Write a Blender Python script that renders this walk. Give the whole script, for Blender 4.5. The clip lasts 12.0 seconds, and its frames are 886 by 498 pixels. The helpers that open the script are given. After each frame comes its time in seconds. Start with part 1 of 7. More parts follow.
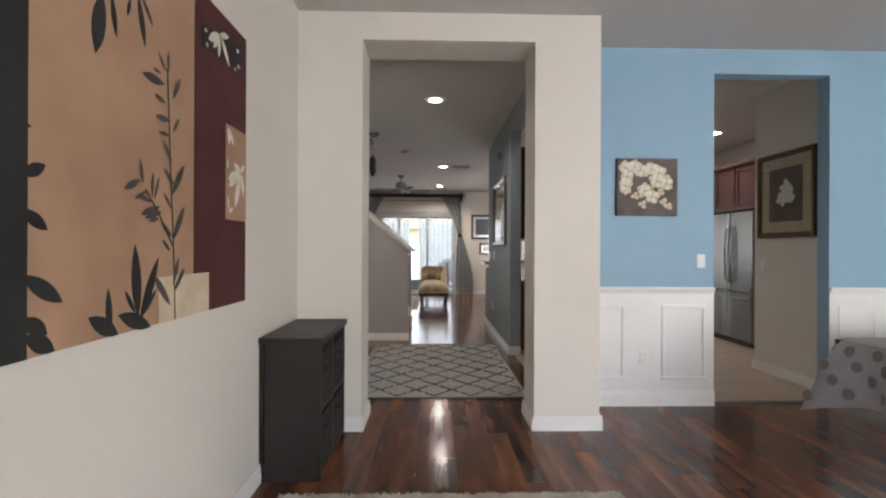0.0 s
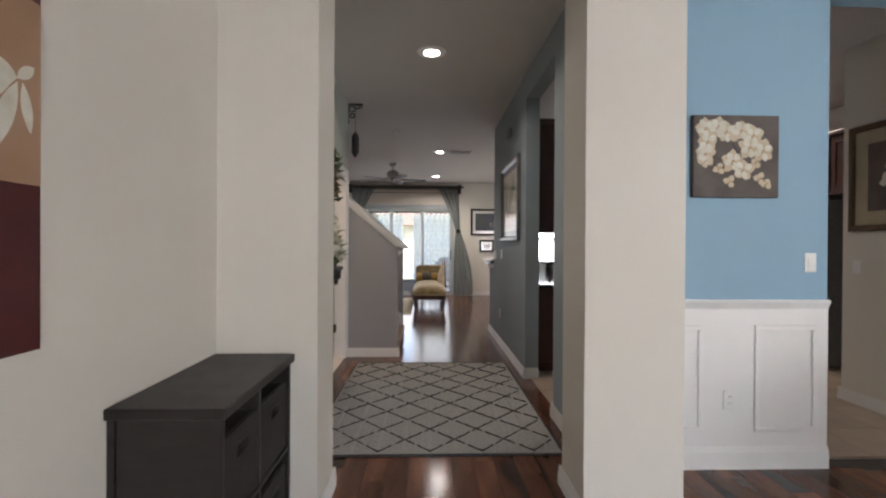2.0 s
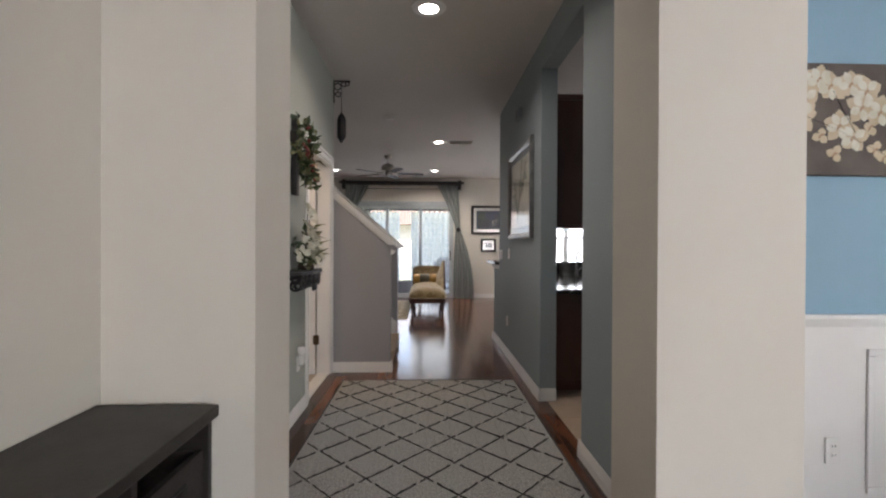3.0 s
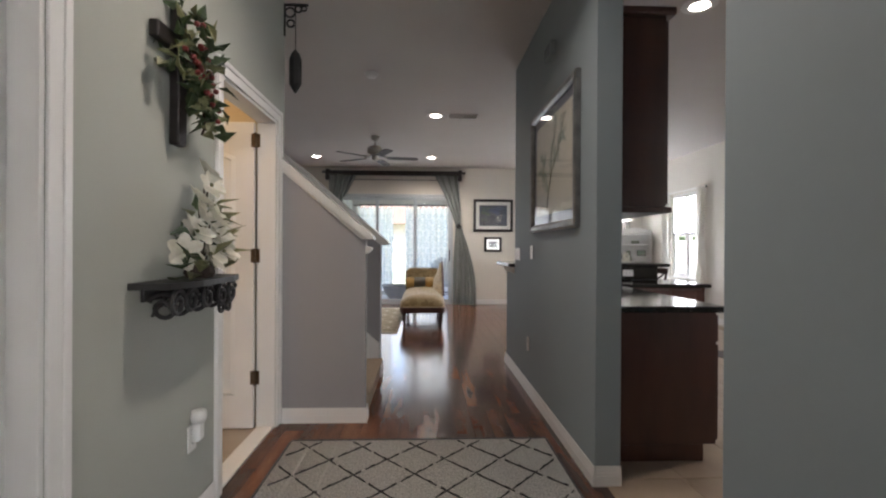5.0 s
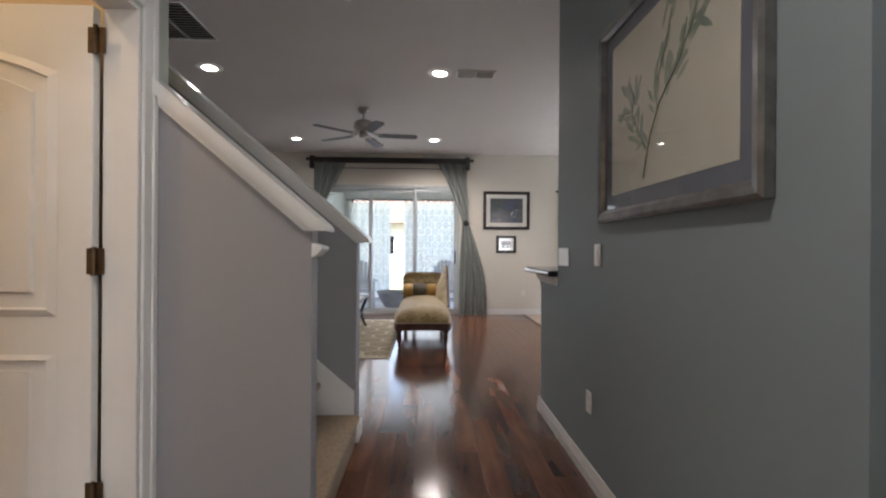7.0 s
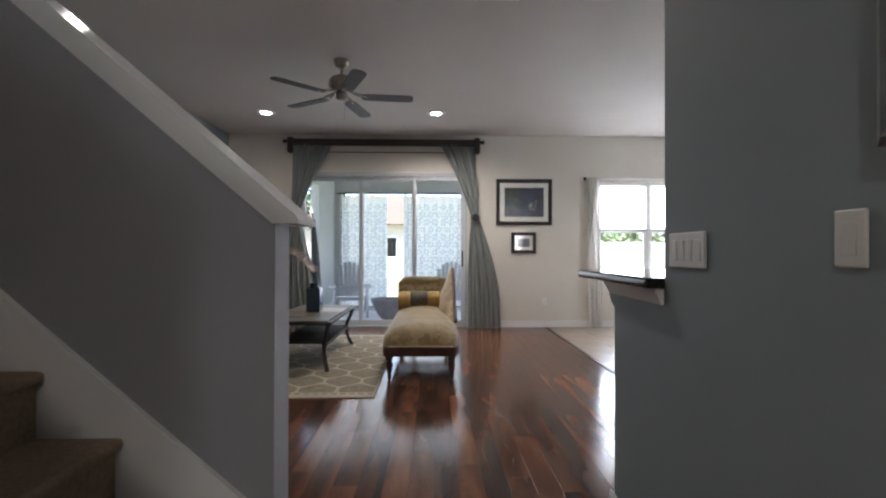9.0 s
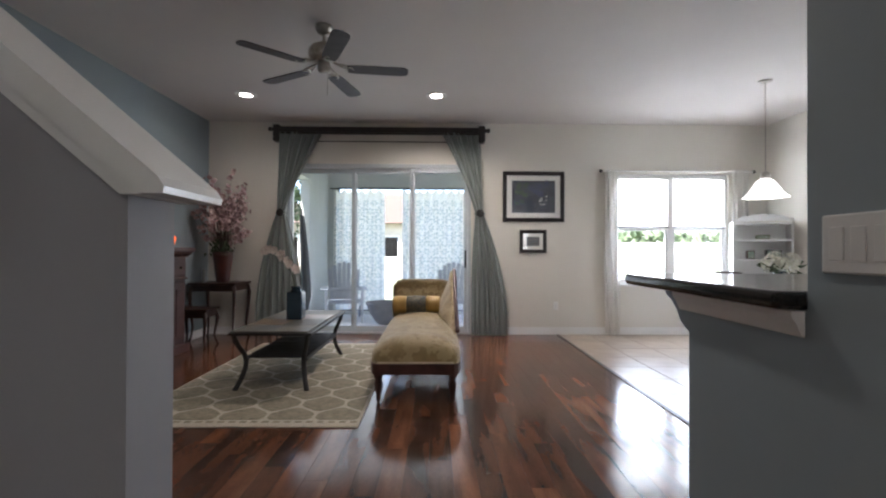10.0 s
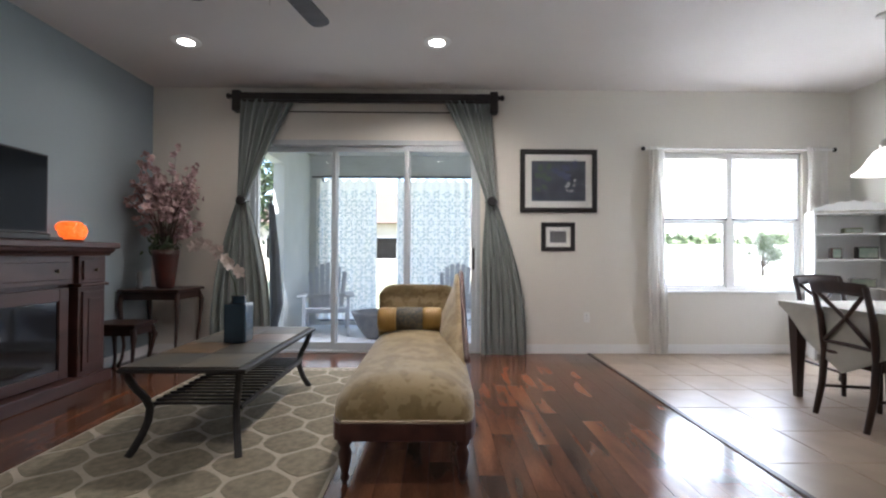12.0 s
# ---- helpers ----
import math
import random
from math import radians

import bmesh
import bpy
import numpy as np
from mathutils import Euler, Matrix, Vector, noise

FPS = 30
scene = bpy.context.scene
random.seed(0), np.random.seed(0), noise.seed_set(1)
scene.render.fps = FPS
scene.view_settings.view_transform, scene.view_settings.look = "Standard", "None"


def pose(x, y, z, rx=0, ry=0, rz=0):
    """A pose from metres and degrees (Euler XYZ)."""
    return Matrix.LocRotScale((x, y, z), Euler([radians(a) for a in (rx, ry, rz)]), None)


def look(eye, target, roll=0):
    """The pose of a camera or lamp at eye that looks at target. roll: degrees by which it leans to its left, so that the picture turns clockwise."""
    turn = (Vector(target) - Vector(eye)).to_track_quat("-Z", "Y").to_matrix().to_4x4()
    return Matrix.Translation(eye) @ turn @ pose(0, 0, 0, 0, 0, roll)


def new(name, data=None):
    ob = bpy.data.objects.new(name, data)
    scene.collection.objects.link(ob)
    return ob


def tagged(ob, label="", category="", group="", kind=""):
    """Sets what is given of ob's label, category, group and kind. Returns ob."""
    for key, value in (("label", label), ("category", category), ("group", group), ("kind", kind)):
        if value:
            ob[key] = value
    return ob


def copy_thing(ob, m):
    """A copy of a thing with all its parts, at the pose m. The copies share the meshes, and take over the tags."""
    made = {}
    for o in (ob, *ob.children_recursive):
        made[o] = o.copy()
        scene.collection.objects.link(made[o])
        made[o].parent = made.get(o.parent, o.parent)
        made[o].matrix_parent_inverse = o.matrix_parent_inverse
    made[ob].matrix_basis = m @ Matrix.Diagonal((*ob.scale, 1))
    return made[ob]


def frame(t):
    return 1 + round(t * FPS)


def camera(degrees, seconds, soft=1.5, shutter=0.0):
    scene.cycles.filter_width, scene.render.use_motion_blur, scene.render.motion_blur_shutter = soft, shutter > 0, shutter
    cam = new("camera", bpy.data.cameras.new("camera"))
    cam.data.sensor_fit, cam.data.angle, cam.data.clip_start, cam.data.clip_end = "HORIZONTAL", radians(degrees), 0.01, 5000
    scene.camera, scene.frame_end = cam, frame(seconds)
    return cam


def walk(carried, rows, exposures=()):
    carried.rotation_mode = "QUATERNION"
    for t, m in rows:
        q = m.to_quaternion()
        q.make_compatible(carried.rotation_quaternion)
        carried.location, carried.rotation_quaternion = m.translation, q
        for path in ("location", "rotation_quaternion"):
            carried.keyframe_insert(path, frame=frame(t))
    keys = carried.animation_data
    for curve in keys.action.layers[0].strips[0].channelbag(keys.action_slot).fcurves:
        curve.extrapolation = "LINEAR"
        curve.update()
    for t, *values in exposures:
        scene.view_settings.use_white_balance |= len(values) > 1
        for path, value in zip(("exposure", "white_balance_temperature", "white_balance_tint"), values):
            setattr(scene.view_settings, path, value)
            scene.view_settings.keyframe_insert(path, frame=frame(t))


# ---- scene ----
cam = camera(88.1, 12.0, soft=2.2)
METRES, EYE, TILT, LEAN, TURN = 1.0, 1.31, 0.0, 0.0, -1.29
ROWS = [
    (0.0, 0.0000, 0.0000, 0.0000, -0.00, 0.04, -0.27),
    (0.5, -0.0184, 0.2350, -0.0029, -0.11, -0.14, -0.32),
    (1.0, -0.0233, 0.5260, -0.0058, -0.27, -0.27, -0.29),
    (1.5, -0.0223, 0.8426, -0.0029, -0.40, -0.32, -0.30),
    (2.0, -0.0262, 1.1741, -0.0078, -0.55, -0.28, -0.33),
    (2.5, -0.0272, 1.5344, -0.0155, -0.66, -0.31, -0.35),
    (3.0, -0.0291, 1.8922, -0.0242, -0.72, -0.27, -0.28),
    (5.0, -0.0068, 3.3252, -0.0679, -0.93, -0.11, -0.31),
    (5.5, -0.0019, 3.6880, -0.0737, -0.81, -0.08, -0.31),
    (6.0, -0.0087, 4.0590, -0.0718, -0.71, -0.09, -0.28),
    (6.5, -0.0087, 4.4399, -0.0757, -0.67, -0.05, -0.30),
    (7.0, -0.0175, 4.8192, -0.0737, -0.59, -0.01, -0.39),
    (9.0, 0.0049, 6.2670, -0.1280, 0.09, 0.38, -0.12),
    (9.5, 0.0233, 6.5911, -0.1309, 0.33, 0.39, -0.20),
    (10.0, 0.0320, 6.9242, -0.1387, 0.47, 0.40, -0.23),
    (10.5, 0.0369, 7.2457, -0.1533, 0.58, 0.48, -0.20),
    (11.0, 0.0242, 7.5681, -0.1562, 0.56, 0.53, -0.24),
    (11.5, 0.0136, 7.9061, -0.1746, 0.61, 0.61, -0.27),
    (12.0, 0.0058, 8.2401, -0.1911, 0.60, 0.74, -0.22),
]
walk(cam, [(t, pose(0, 0, EYE, TILT, LEAN, TURN) @ pose(METRES * x, METRES * y, METRES * z, 90 + pitch, roll, yaw)) for t, x, y, z, yaw, pitch, roll in ROWS],
     [(0.0, 2.28, 6450, 16), (2.5, 2.08, 6400, 16), (5.0, 2.28, 6350, 15), (7.0, 2.30, 6250, 15), (9.0, 2.12, 6100, 14), (10.2, 2.16, 6080, 14), (12.0, 2.24, 6050, 14)])

# ---- world and light ----
H = 3.02          # ceiling
world = bpy.data.worlds.new("world")
scene.world = world
world.use_nodes = True
sky = world.node_tree.nodes.new("ShaderNodeTexSky")
sky.sky_type, sky.sun_disc = "NISHITA", False
sky.sun_elevation, sky.sun_rotation = radians(58), radians(200)
back = world.node_tree.nodes["Background"]
back.inputs["Strength"].default_value = 0.15
world.node_tree.links.new(sky.outputs["Color"], back.inputs["Color"])


def sun_lamp():
    d = bpy.data.lights.new("sun", "SUN")
    d.energy, d.angle, d.color = 5.0, radians(0.6), (1, 0.95, 0.88)
    o = new("sun", d)
    o.matrix_world = look((-7.3, -20, 34), (0, 0, 0))


sun_lamp()


def window_light(x, y, z, w, h, way, power, tint=(0.93, 0.97, 1.0)):
    """The sky's light in a window's opening; way is the direction in which it shines."""
    d = bpy.data.lights.new("window_light", "AREA")
    d.shape, d.size, d.size_y, d.energy, d.color = "RECTANGLE", w, h, power, tint
    o = new("window_light", d)
    o.matrix_world = look((x, y, z), (x + way[0], y + way[1], z + way[2]))


window_light(-0.65, 14.2, 1.25, 2.5, 2.0, (0, -1, -0.6), 5.5)
window_light(3.57, 13.78, 1.12, 1.55, 0.75, (0, -1, -0.6), 14, (0.86, 0.93, 1.0))
window_light(3.57, 13.64, 1.93, 1.5, 0.68, (0, -1, -0.05), 13)
window_light(5.14, 11.76, 1.5, 0.9, 1.5, (-1, 0, -0.05), 11)
# two lamps in assumed front windows, out of view, for the foyer's daylight
window_light(2.05, -2.66, 1.5, 1.4, 1.75, (0, 1, 0), 21)
window_light(3.9, -2.66, 1.5, 1.75, 1.75, (0, 1, 0), 39)


def can_light(x, y, power, tint=(1.0, 0.90, 0.78)):
    """The light of one recessed ceiling lamp."""
    d = bpy.data.lights.new("can_light", "AREA")
    d.shape, d.size, d.energy, d.color, d.spread = "DISK", 0.15, power, tint, radians(150)
    o = new("can_light", d)
    o.matrix_world = look((x, y, H - 0.03), (x, y, 0))


can_light(0.02, 5.22, 3.5)
for x, y, p in ((0.20, 9.45, 2.6), (-2.08, 9.42, 0.8), (-2.06, 12.33, 1.4), (0.18, 12.30, 8.0)):
    can_light(x, y, p)
for x, y in ((4.09, 8.36), (2.05, 6.58), (4.08, 6.54)):
    can_light(x, y, 2.3)
can_light(-1.75, 5.8, 2.0, (1.0, 0.71, 0.39))   # powder room


# ---- materials ----
def mat(name, c1, c2=None, rough=0.6, metal=0.0, scale=6.0, grain=120.0, bump=0.05, coat=0.0, stretch=(1, 1, 1), each=0.0, sheen=0.0):
    """A surface of two mottled tones with fine relief; each: how far pieces differ from one another."""
    c2 = c2 or tuple(v * 0.88 for v in c1)
    m = bpy.data.materials.new(name)
    m.use_nodes = True
    nt = m.node_tree
    bs = nt.nodes["Principled BSDF"]
    tc = nt.nodes.new("ShaderNodeTexCoord")
    mp = nt.nodes.new("ShaderNodeMapping")
    mp.inputs["Scale"].default_value = stretch
    nt.links.new(tc.outputs["Object"], mp.inputs["Vector"])
    n1 = nt.nodes.new("ShaderNodeTexNoise")
    n1.inputs["Scale"].default_value, n1.inputs["Detail"].default_value = scale, 5
    nt.links.new(mp.outputs["Vector"], n1.inputs["Vector"])
    n2 = nt.nodes.new("ShaderNodeTexNoise")
    n2.inputs["Scale"].default_value, n2.inputs["Detail"].default_value = grain, 3
    nt.links.new(mp.outputs["Vector"], n2.inputs["Vector"])
    mx = nt.nodes.new("ShaderNodeMix")
    mx.data_type = "RGBA"
    rp = nt.nodes.new("ShaderNodeMapRange")
    rp.inputs["From Min"].default_value, rp.inputs["From Max"].default_value = 0.35, 0.65
    nt.links.new(n1.outputs["Fac"], rp.inputs["Value"])
    nt.links.new(rp.outputs["Result"], mx.inputs["Factor"])
    mx.inputs["A"].default_value, mx.inputs["B"].default_value = (*c1, 1), (*c2, 1)
    col = mx.outputs["Result"]
    if each:
        oi = nt.nodes.new("ShaderNodeObjectInfo")
        hs = nt.nodes.new("ShaderNodeHueSaturation")
        mr = nt.nodes.new("ShaderNodeMapRange")
        mr.inputs["To Min"].default_value, mr.inputs["To Max"].default_value = 1 - each, 1 + each
        nt.links.new(oi.outputs["Random"], mr.inputs["Value"])
        nt.links.new(mr.outputs["Result"], hs.inputs["Value"])
        nt.links.new(col, hs.inputs["Color"])
        col = hs.outputs["Color"]
    nt.links.new(col, bs.inputs["Base Color"])
    bp = nt.nodes.new("ShaderNodeBump")
    bp.inputs["Strength"].default_value, bp.inputs["Distance"].default_value = bump, 0.01
    nt.links.new(n2.outputs["Fac"], bp.inputs["Height"])
    nt.links.new(bp.outputs["Normal"], bs.inputs["Normal"])
    rr = nt.nodes.new("ShaderNodeMapRange")
    rr.inputs["To Min"].default_value, rr.inputs["To Max"].default_value = max(rough - 0.06, 0.02), min(rough + 0.06, 1)
    nt.links.new(n1.outputs["Fac"], rr.inputs["Value"])
    nt.links.new(rr.outputs["Result"], bs.inputs["Roughness"])
    bs.inputs["Metallic"].default_value = metal
    bs.inputs["Coat Weight"].default_value = coat
    bs.inputs["Sheen Weight"].default_value = sheen
    return m


def glow(name, c, strength):
    m = bpy.data.materials.new(name)
    m.use_nodes = True
    bs = m.node_tree.nodes["Principled BSDF"]
    bs.inputs["Base Color"].default_value = (*c, 1)
    bs.inputs["Emission Color"].default_value = (*c, 1)
    bs.inputs["Emission Strength"].default_value = strength
    return m


CREAM = mat("cream_wall_paint", (0.70, 0.665, 0.60), (0.68, 0.645, 0.58), 0.7, scale=1.2, grain=260, bump=0.06)
HALLPAINT = mat("pale_sage_wall_paint", (0.40, 0.412, 0.368), (0.388, 0.40, 0.357), 0.7, scale=1.2, grain=260, bump=0.06)
BLUE = mat("blue_wall_paint", (0.27, 0.43, 0.55), (0.26, 0.415, 0.535), 0.65, scale=1.2, grain=260, bump=0.06)
SLATE = mat("slate_blue_wall_paint", (0.270, 0.316, 0.338), (0.263, 0.309, 0.331), 0.65, scale=1.2, grain=260, bump=0.06)
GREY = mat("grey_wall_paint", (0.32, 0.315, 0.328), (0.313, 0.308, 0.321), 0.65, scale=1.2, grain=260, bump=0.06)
WHITE = mat("white_trim_paint", (0.80, 0.79, 0.77), (0.77, 0.76, 0.74), 0.4, scale=3, grain=200, bump=0.02)
GLOSSWHITE = mat("white_gloss_paint", (0.78, 0.77, 0.745), (0.74, 0.73, 0.705), 0.22, scale=3, grain=90, bump=0.03)
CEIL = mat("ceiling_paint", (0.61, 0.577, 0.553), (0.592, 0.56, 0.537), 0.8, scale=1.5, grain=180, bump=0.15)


def laminate(name, per_island):
    """Streaked cherry laminate; each plank has a tone and a streak of its own."""
    m = bpy.data.materials.new(name)
    m.use_nodes = True
    nt = m.node_tree
    bs = nt.nodes["Principled BSDF"]
    rnd = nt.nodes.new("ShaderNodeNewGeometry") if per_island else nt.nodes.new("ShaderNodeObjectInfo")
    one = rnd.outputs["Random Per Island" if per_island else "Random"]
    tc, mp, ad = nt.nodes.new("ShaderNodeTexCoord"), nt.nodes.new("ShaderNodeMapping"), nt.nodes.new("ShaderNodeVectorMath")
    mul = nt.nodes.new("ShaderNodeMath")
    mul.operation, mul.inputs[1].default_value = "MULTIPLY", 37.0
    nt.links.new(one, mul.inputs[0])
    nt.links.new(tc.outputs["Object"], ad.inputs[0])
    nt.links.new(mul.outputs[0], ad.inputs[1])
    mp.inputs["Scale"].default_value = (7.0, 1.1, 3)
    nt.links.new(ad.outputs[0], mp.inputs["Vector"])
    n1 = nt.nodes.new("ShaderNodeTexNoise")
    n1.inputs["Scale"].default_value, n1.inputs["Detail"].default_value, n1.inputs["Distortion"].default_value = 1.4, 1.0, 0.0
    n2 = nt.nodes.new("ShaderNodeTexNoise")
    n2.inputs["Scale"].default_value, n2.inputs["Detail"].default_value = 20, 4
    for n in (n1, n2):
        nt.links.new(mp.outputs["Vector"], n.inputs["Vector"])
    sm = nt.nodes.new("ShaderNodeMath")
    sm.operation, sm.inputs[1].default_value = "MULTIPLY_ADD", 0.32
    soft = nt.nodes.new("ShaderNodeMapRange")
    soft.inputs["From Min"].default_value, soft.inputs["From Max"].default_value, soft.inputs["To Min"].default_value, soft.inputs["To Max"].default_value = 0.3, 0.7, 0.36, 0.64
    nt.links.new(n1.outputs["Fac"], soft.inputs["Value"])
    nt.links.new(one, sm.inputs[0])
    nt.links.new(soft.outputs["Result"], sm.inputs[2])
    ramp = nt.nodes.new("ShaderNodeValToRGB")
    nt.links.new(sm.outputs[0], ramp.inputs["Fac"])
    cr = ramp.color_ramp
    cr.interpolation = "EASE"
    cr.elements[0].position, cr.elements[0].color = 0.40, (0.034, 0.018, 0.013, 1)
    cr.elements[1].position, cr.elements[1].color = 0.95, (0.25, 0.102, 0.052, 1)
    mid = cr.elements.new(0.64)
    mid.color = (0.112, 0.048, 0.028, 1)
    mx = nt.nodes.new("ShaderNodeMix")
    mx.data_type, mx.blend_type = "RGBA", "MULTIPLY"
    mx.inputs["Factor"].default_value = 0.35
    nt.links.new(ramp.outputs["Color"], mx.inputs["A"])
    g = nt.nodes.new("ShaderNodeMapRange")
    g.inputs["From Min"].default_value, g.inputs["From Max"].default_value, g.inputs["To Min"].default_value, g.inputs["To Max"].default_value = 0.3, 0.7, 0.45, 1.25
    nt.links.new(n2.outputs["Fac"], g.inputs["Value"])
    nt.links.new(g.outputs["Result"], mx.inputs["B"])
    nt.links.new(mx.outputs["Result"], bs.inputs["Base Color"])
    rr = nt.nodes.new("ShaderNodeMapRange")
    rr.inputs["To Min"].default_value, rr.inputs["To Max"].default_value = 0.11, 0.17
    nt.links.new(n2.outputs["Fac"], rr.inputs["Value"])
    nt.links.new(rr.outputs["Result"], bs.inputs["Roughness"])
    bs.inputs["Specular IOR Level"].default_value = 0.38
    bp = nt.nodes.new("ShaderNodeBump")
    bp.inputs["Strength"].default_value, bp.inputs["Distance"].default_value = 0.05, 0.004
    nt.links.new(n2.outputs["Fac"], bp.inputs["Height"])
    nt.links.new(bp.outputs["Normal"], bs.inputs["Normal"])
    return m


WOOD = laminate("dark_cherry_laminate", False)
WOODREST = laminate("dark_cherry_laminate_far", True)
GROUT = mat("tan_grout", (0.37, 0.305, 0.235), (0.33, 0.27, 0.205), 0.9, scale=30)
TILE = mat("beige_floor_tile", (0.36, 0.283, 0.212), (0.31, 0.242, 0.18), 0.3, scale=4, grain=60, bump=0.05, each=0.08)
ESPRESSO = mat("espresso_wood", (0.022, 0.017, 0.016), (0.016, 0.012, 0.011), 0.45, scale=9, grain=80, stretch=(1, 1, 4))
BLACK = mat("black_iron", (0.012, 0.011, 0.011), (0.02, 0.018, 0.017), 0.5, scale=12)


# ---- building helpers ----
def mesh(bm, name):
    me = bpy.data.meshes.new(name)
    bm.to_mesh(me)
    bm.free()
    return me


def add_box(bm, x0, x1, y0, y1, z0, z1, bevel=0.0):
    m = Matrix.LocRotScale(((x0 + x1) / 2, (y0 + y1) / 2, (z0 + z1) / 2), None, (abs(x1 - x0), abs(y1 - y0), abs(z1 - z0)))
    r = bmesh.ops.create_cube(bm, size=1, matrix=m)
    if bevel:
        es = list({e for v in r["verts"] for e in v.link_edges})
        bmesh.ops.bevel(bm, geom=es, offset=bevel, segments=2, affect="EDGES", profile=0.5)
    return bm


def box(x0, x1, y0, y1, z0, z1, bevel=0.0):
    return add_box(bmesh.new(), x0, x1, y0, y1, z0, z1, bevel)


def part(name, bm, material, parent=None, label="", smooth=False):
    ob = new(name, mesh(bm, name))
    if material:
        ob.data.materials.append(material)
    if smooth:
        ob.data.shade_smooth()
    ob.parent = parent
    if label:
        tagged(ob, label)
    return ob


def structure(name, bm, material, label, category):
    return tagged(part(name, bm, material), label, category, kind="structure")


def thing(name, x, y, z, label, category, turn=0, group=""):
    e = new(name)
    e.matrix_world = pose(x, y, z, 0, 0, turn)
    e.empty_display_size = 0.1
    return tagged(e, label, category, group)


def wall(name, x0, x1, y0, y1, material, label, z0=0.0, z1=None, holes=()):
    """A wall block along its longer side, with holes (a0, a1, z0, z1) right through it."""
    z1 = H if z1 is None else z1
    along_x = (x1 - x0) > (y1 - y0)
    lo, hi = (x0, x1) if along_x else (y0, y1)
    bm = bmesh.new()

    def piece(a, b, c, d):
        if b - a > 1e-4 and d - c > 1e-4:
            if along_x:
                add_box(bm, a, b, y0, y1, c, d)
            else:
                add_box(bm, x0, x1, a, b, c, d)
    at = lo
    for a0, a1, c0, c1 in sorted(holes):
        piece(at, a0, z0, z1)
        piece(a0, a1, z0, c0)
        piece(a0, a1, c1, z1)
        at = a1
    piece(at, hi, z0, z1)
    bmesh.ops.remove_doubles(bm, verts=bm.verts, dist=0.0005)
    return structure(name, bm, material, label, "wall")


def bar_between(bm, a, b, w, d, up=(0, 0, 1)):
    """A rectangular bar from a to b, w wide and d deep."""
    a, b = Vector(a), Vector(b)
    q = (b - a).to_track_quat("Z", "Y")
    m = Matrix.LocRotScale((a + b) / 2, q, (w, d, (b - a).length))
    bmesh.ops.create_cube(bm, size=1, matrix=m)
    return bm


def tube(points, radii, seg=10, bm=None):
    """A round bar through the points, with a radius at each (or one for all)."""
    bm = bm or bmesh.new()
    pts = [Vector(p) for p in points]
    if not hasattr(radii, "__len__"):
        radii = [radii] * len(pts)
    rings = []
    side = None
    for i, p in enumerate(pts):
        t = (pts[min(i + 1, len(pts) - 1)] - pts[max(i - 1, 0)]).normalized()
        if side is None:
            side = t.orthogonal().normalized()
        side = (side - t * side.dot(t)).normalized()
        o = t.cross(side)
        rings.append([bm.verts.new(p + radii[i] * (math.cos(k * math.tau / seg) * side + math.sin(k * math.tau / seg) * o)) for k in range(seg)])
    for r0, r1 in zip(rings, rings[1:]):
        for k in range(seg):
            bm.faces.new((r0[k], r0[(k + 1) % seg], r1[(k + 1) % seg], r1[k]))
    bm.faces.new(rings[0][::-1])
    bm.faces.new(rings[-1])
    return bm


def lathe(profile, seg=24, x=0.0, y=0.0, bm=None):
    """A turned body from (radius, z) pairs, bottom to top."""
    bm = bm or bmesh.new()
    rings = [[bm.verts.new((x + r * math.cos(k * math.tau / seg), y + r * math.sin(k * math.tau / seg), z)) for k in range(seg)] for r, z in profile]
    for r0, r1 in zip(rings, rings[1:]):
        for k in range(seg):
            bm.faces.new((r0[k], r0[(k + 1) % seg], r1[(k + 1) % seg], r1[k]))
    bm.faces.new(rings[0][::-1])
    bm.faces.new(rings[-1])
    return bm


def prism(outline, lo, hi, axis="y", bm=None):
    """A flat outline pushed along an axis: (x, z) along y, (y, z) along x, (x, y) along z."""
    bm = bm or bmesh.new()
    put = {"y": lambda a, b, c: (a, c, b), "x": lambda a, b, c: (c, a, b), "z": lambda a, b, c: (a, b, c)}[axis]
    p0 = [bm.verts.new(put(a, b, lo)) for a, b in outline]
    p1 = [bm.verts.new(put(a, b, hi)) for a, b in outline]
    fs = [bm.faces.new(p0), bm.faces.new(p1[::-1])]
    for i in range(len(p0)):
        j = (i + 1) % len(p0)
        fs.append(bm.faces.new((p0[j], p0[i], p1[i], p1[j])))
    bmesh.ops.recalc_face_normals(bm, faces=fs)
    return bm


def sheet(fn, nu, nv, thick=0.0):
    """A surface fn(u, v) with u, v from 0 to 1; thick gives it a back."""
    bm = bmesh.new()
    g = [[bm.verts.new(fn(i / nu, j / nv)) for j in range(nv + 1)] for i in range(nu + 1)]
    for i in range(nu):
        for j in range(nv):
            bm.faces.new((g[i][j], g[i + 1][j], g[i + 1][j + 1], g[i][j + 1]))
    if thick:
        bmesh.ops.solidify(bm, geom=bm.faces[:], thickness=thick)
    return bm


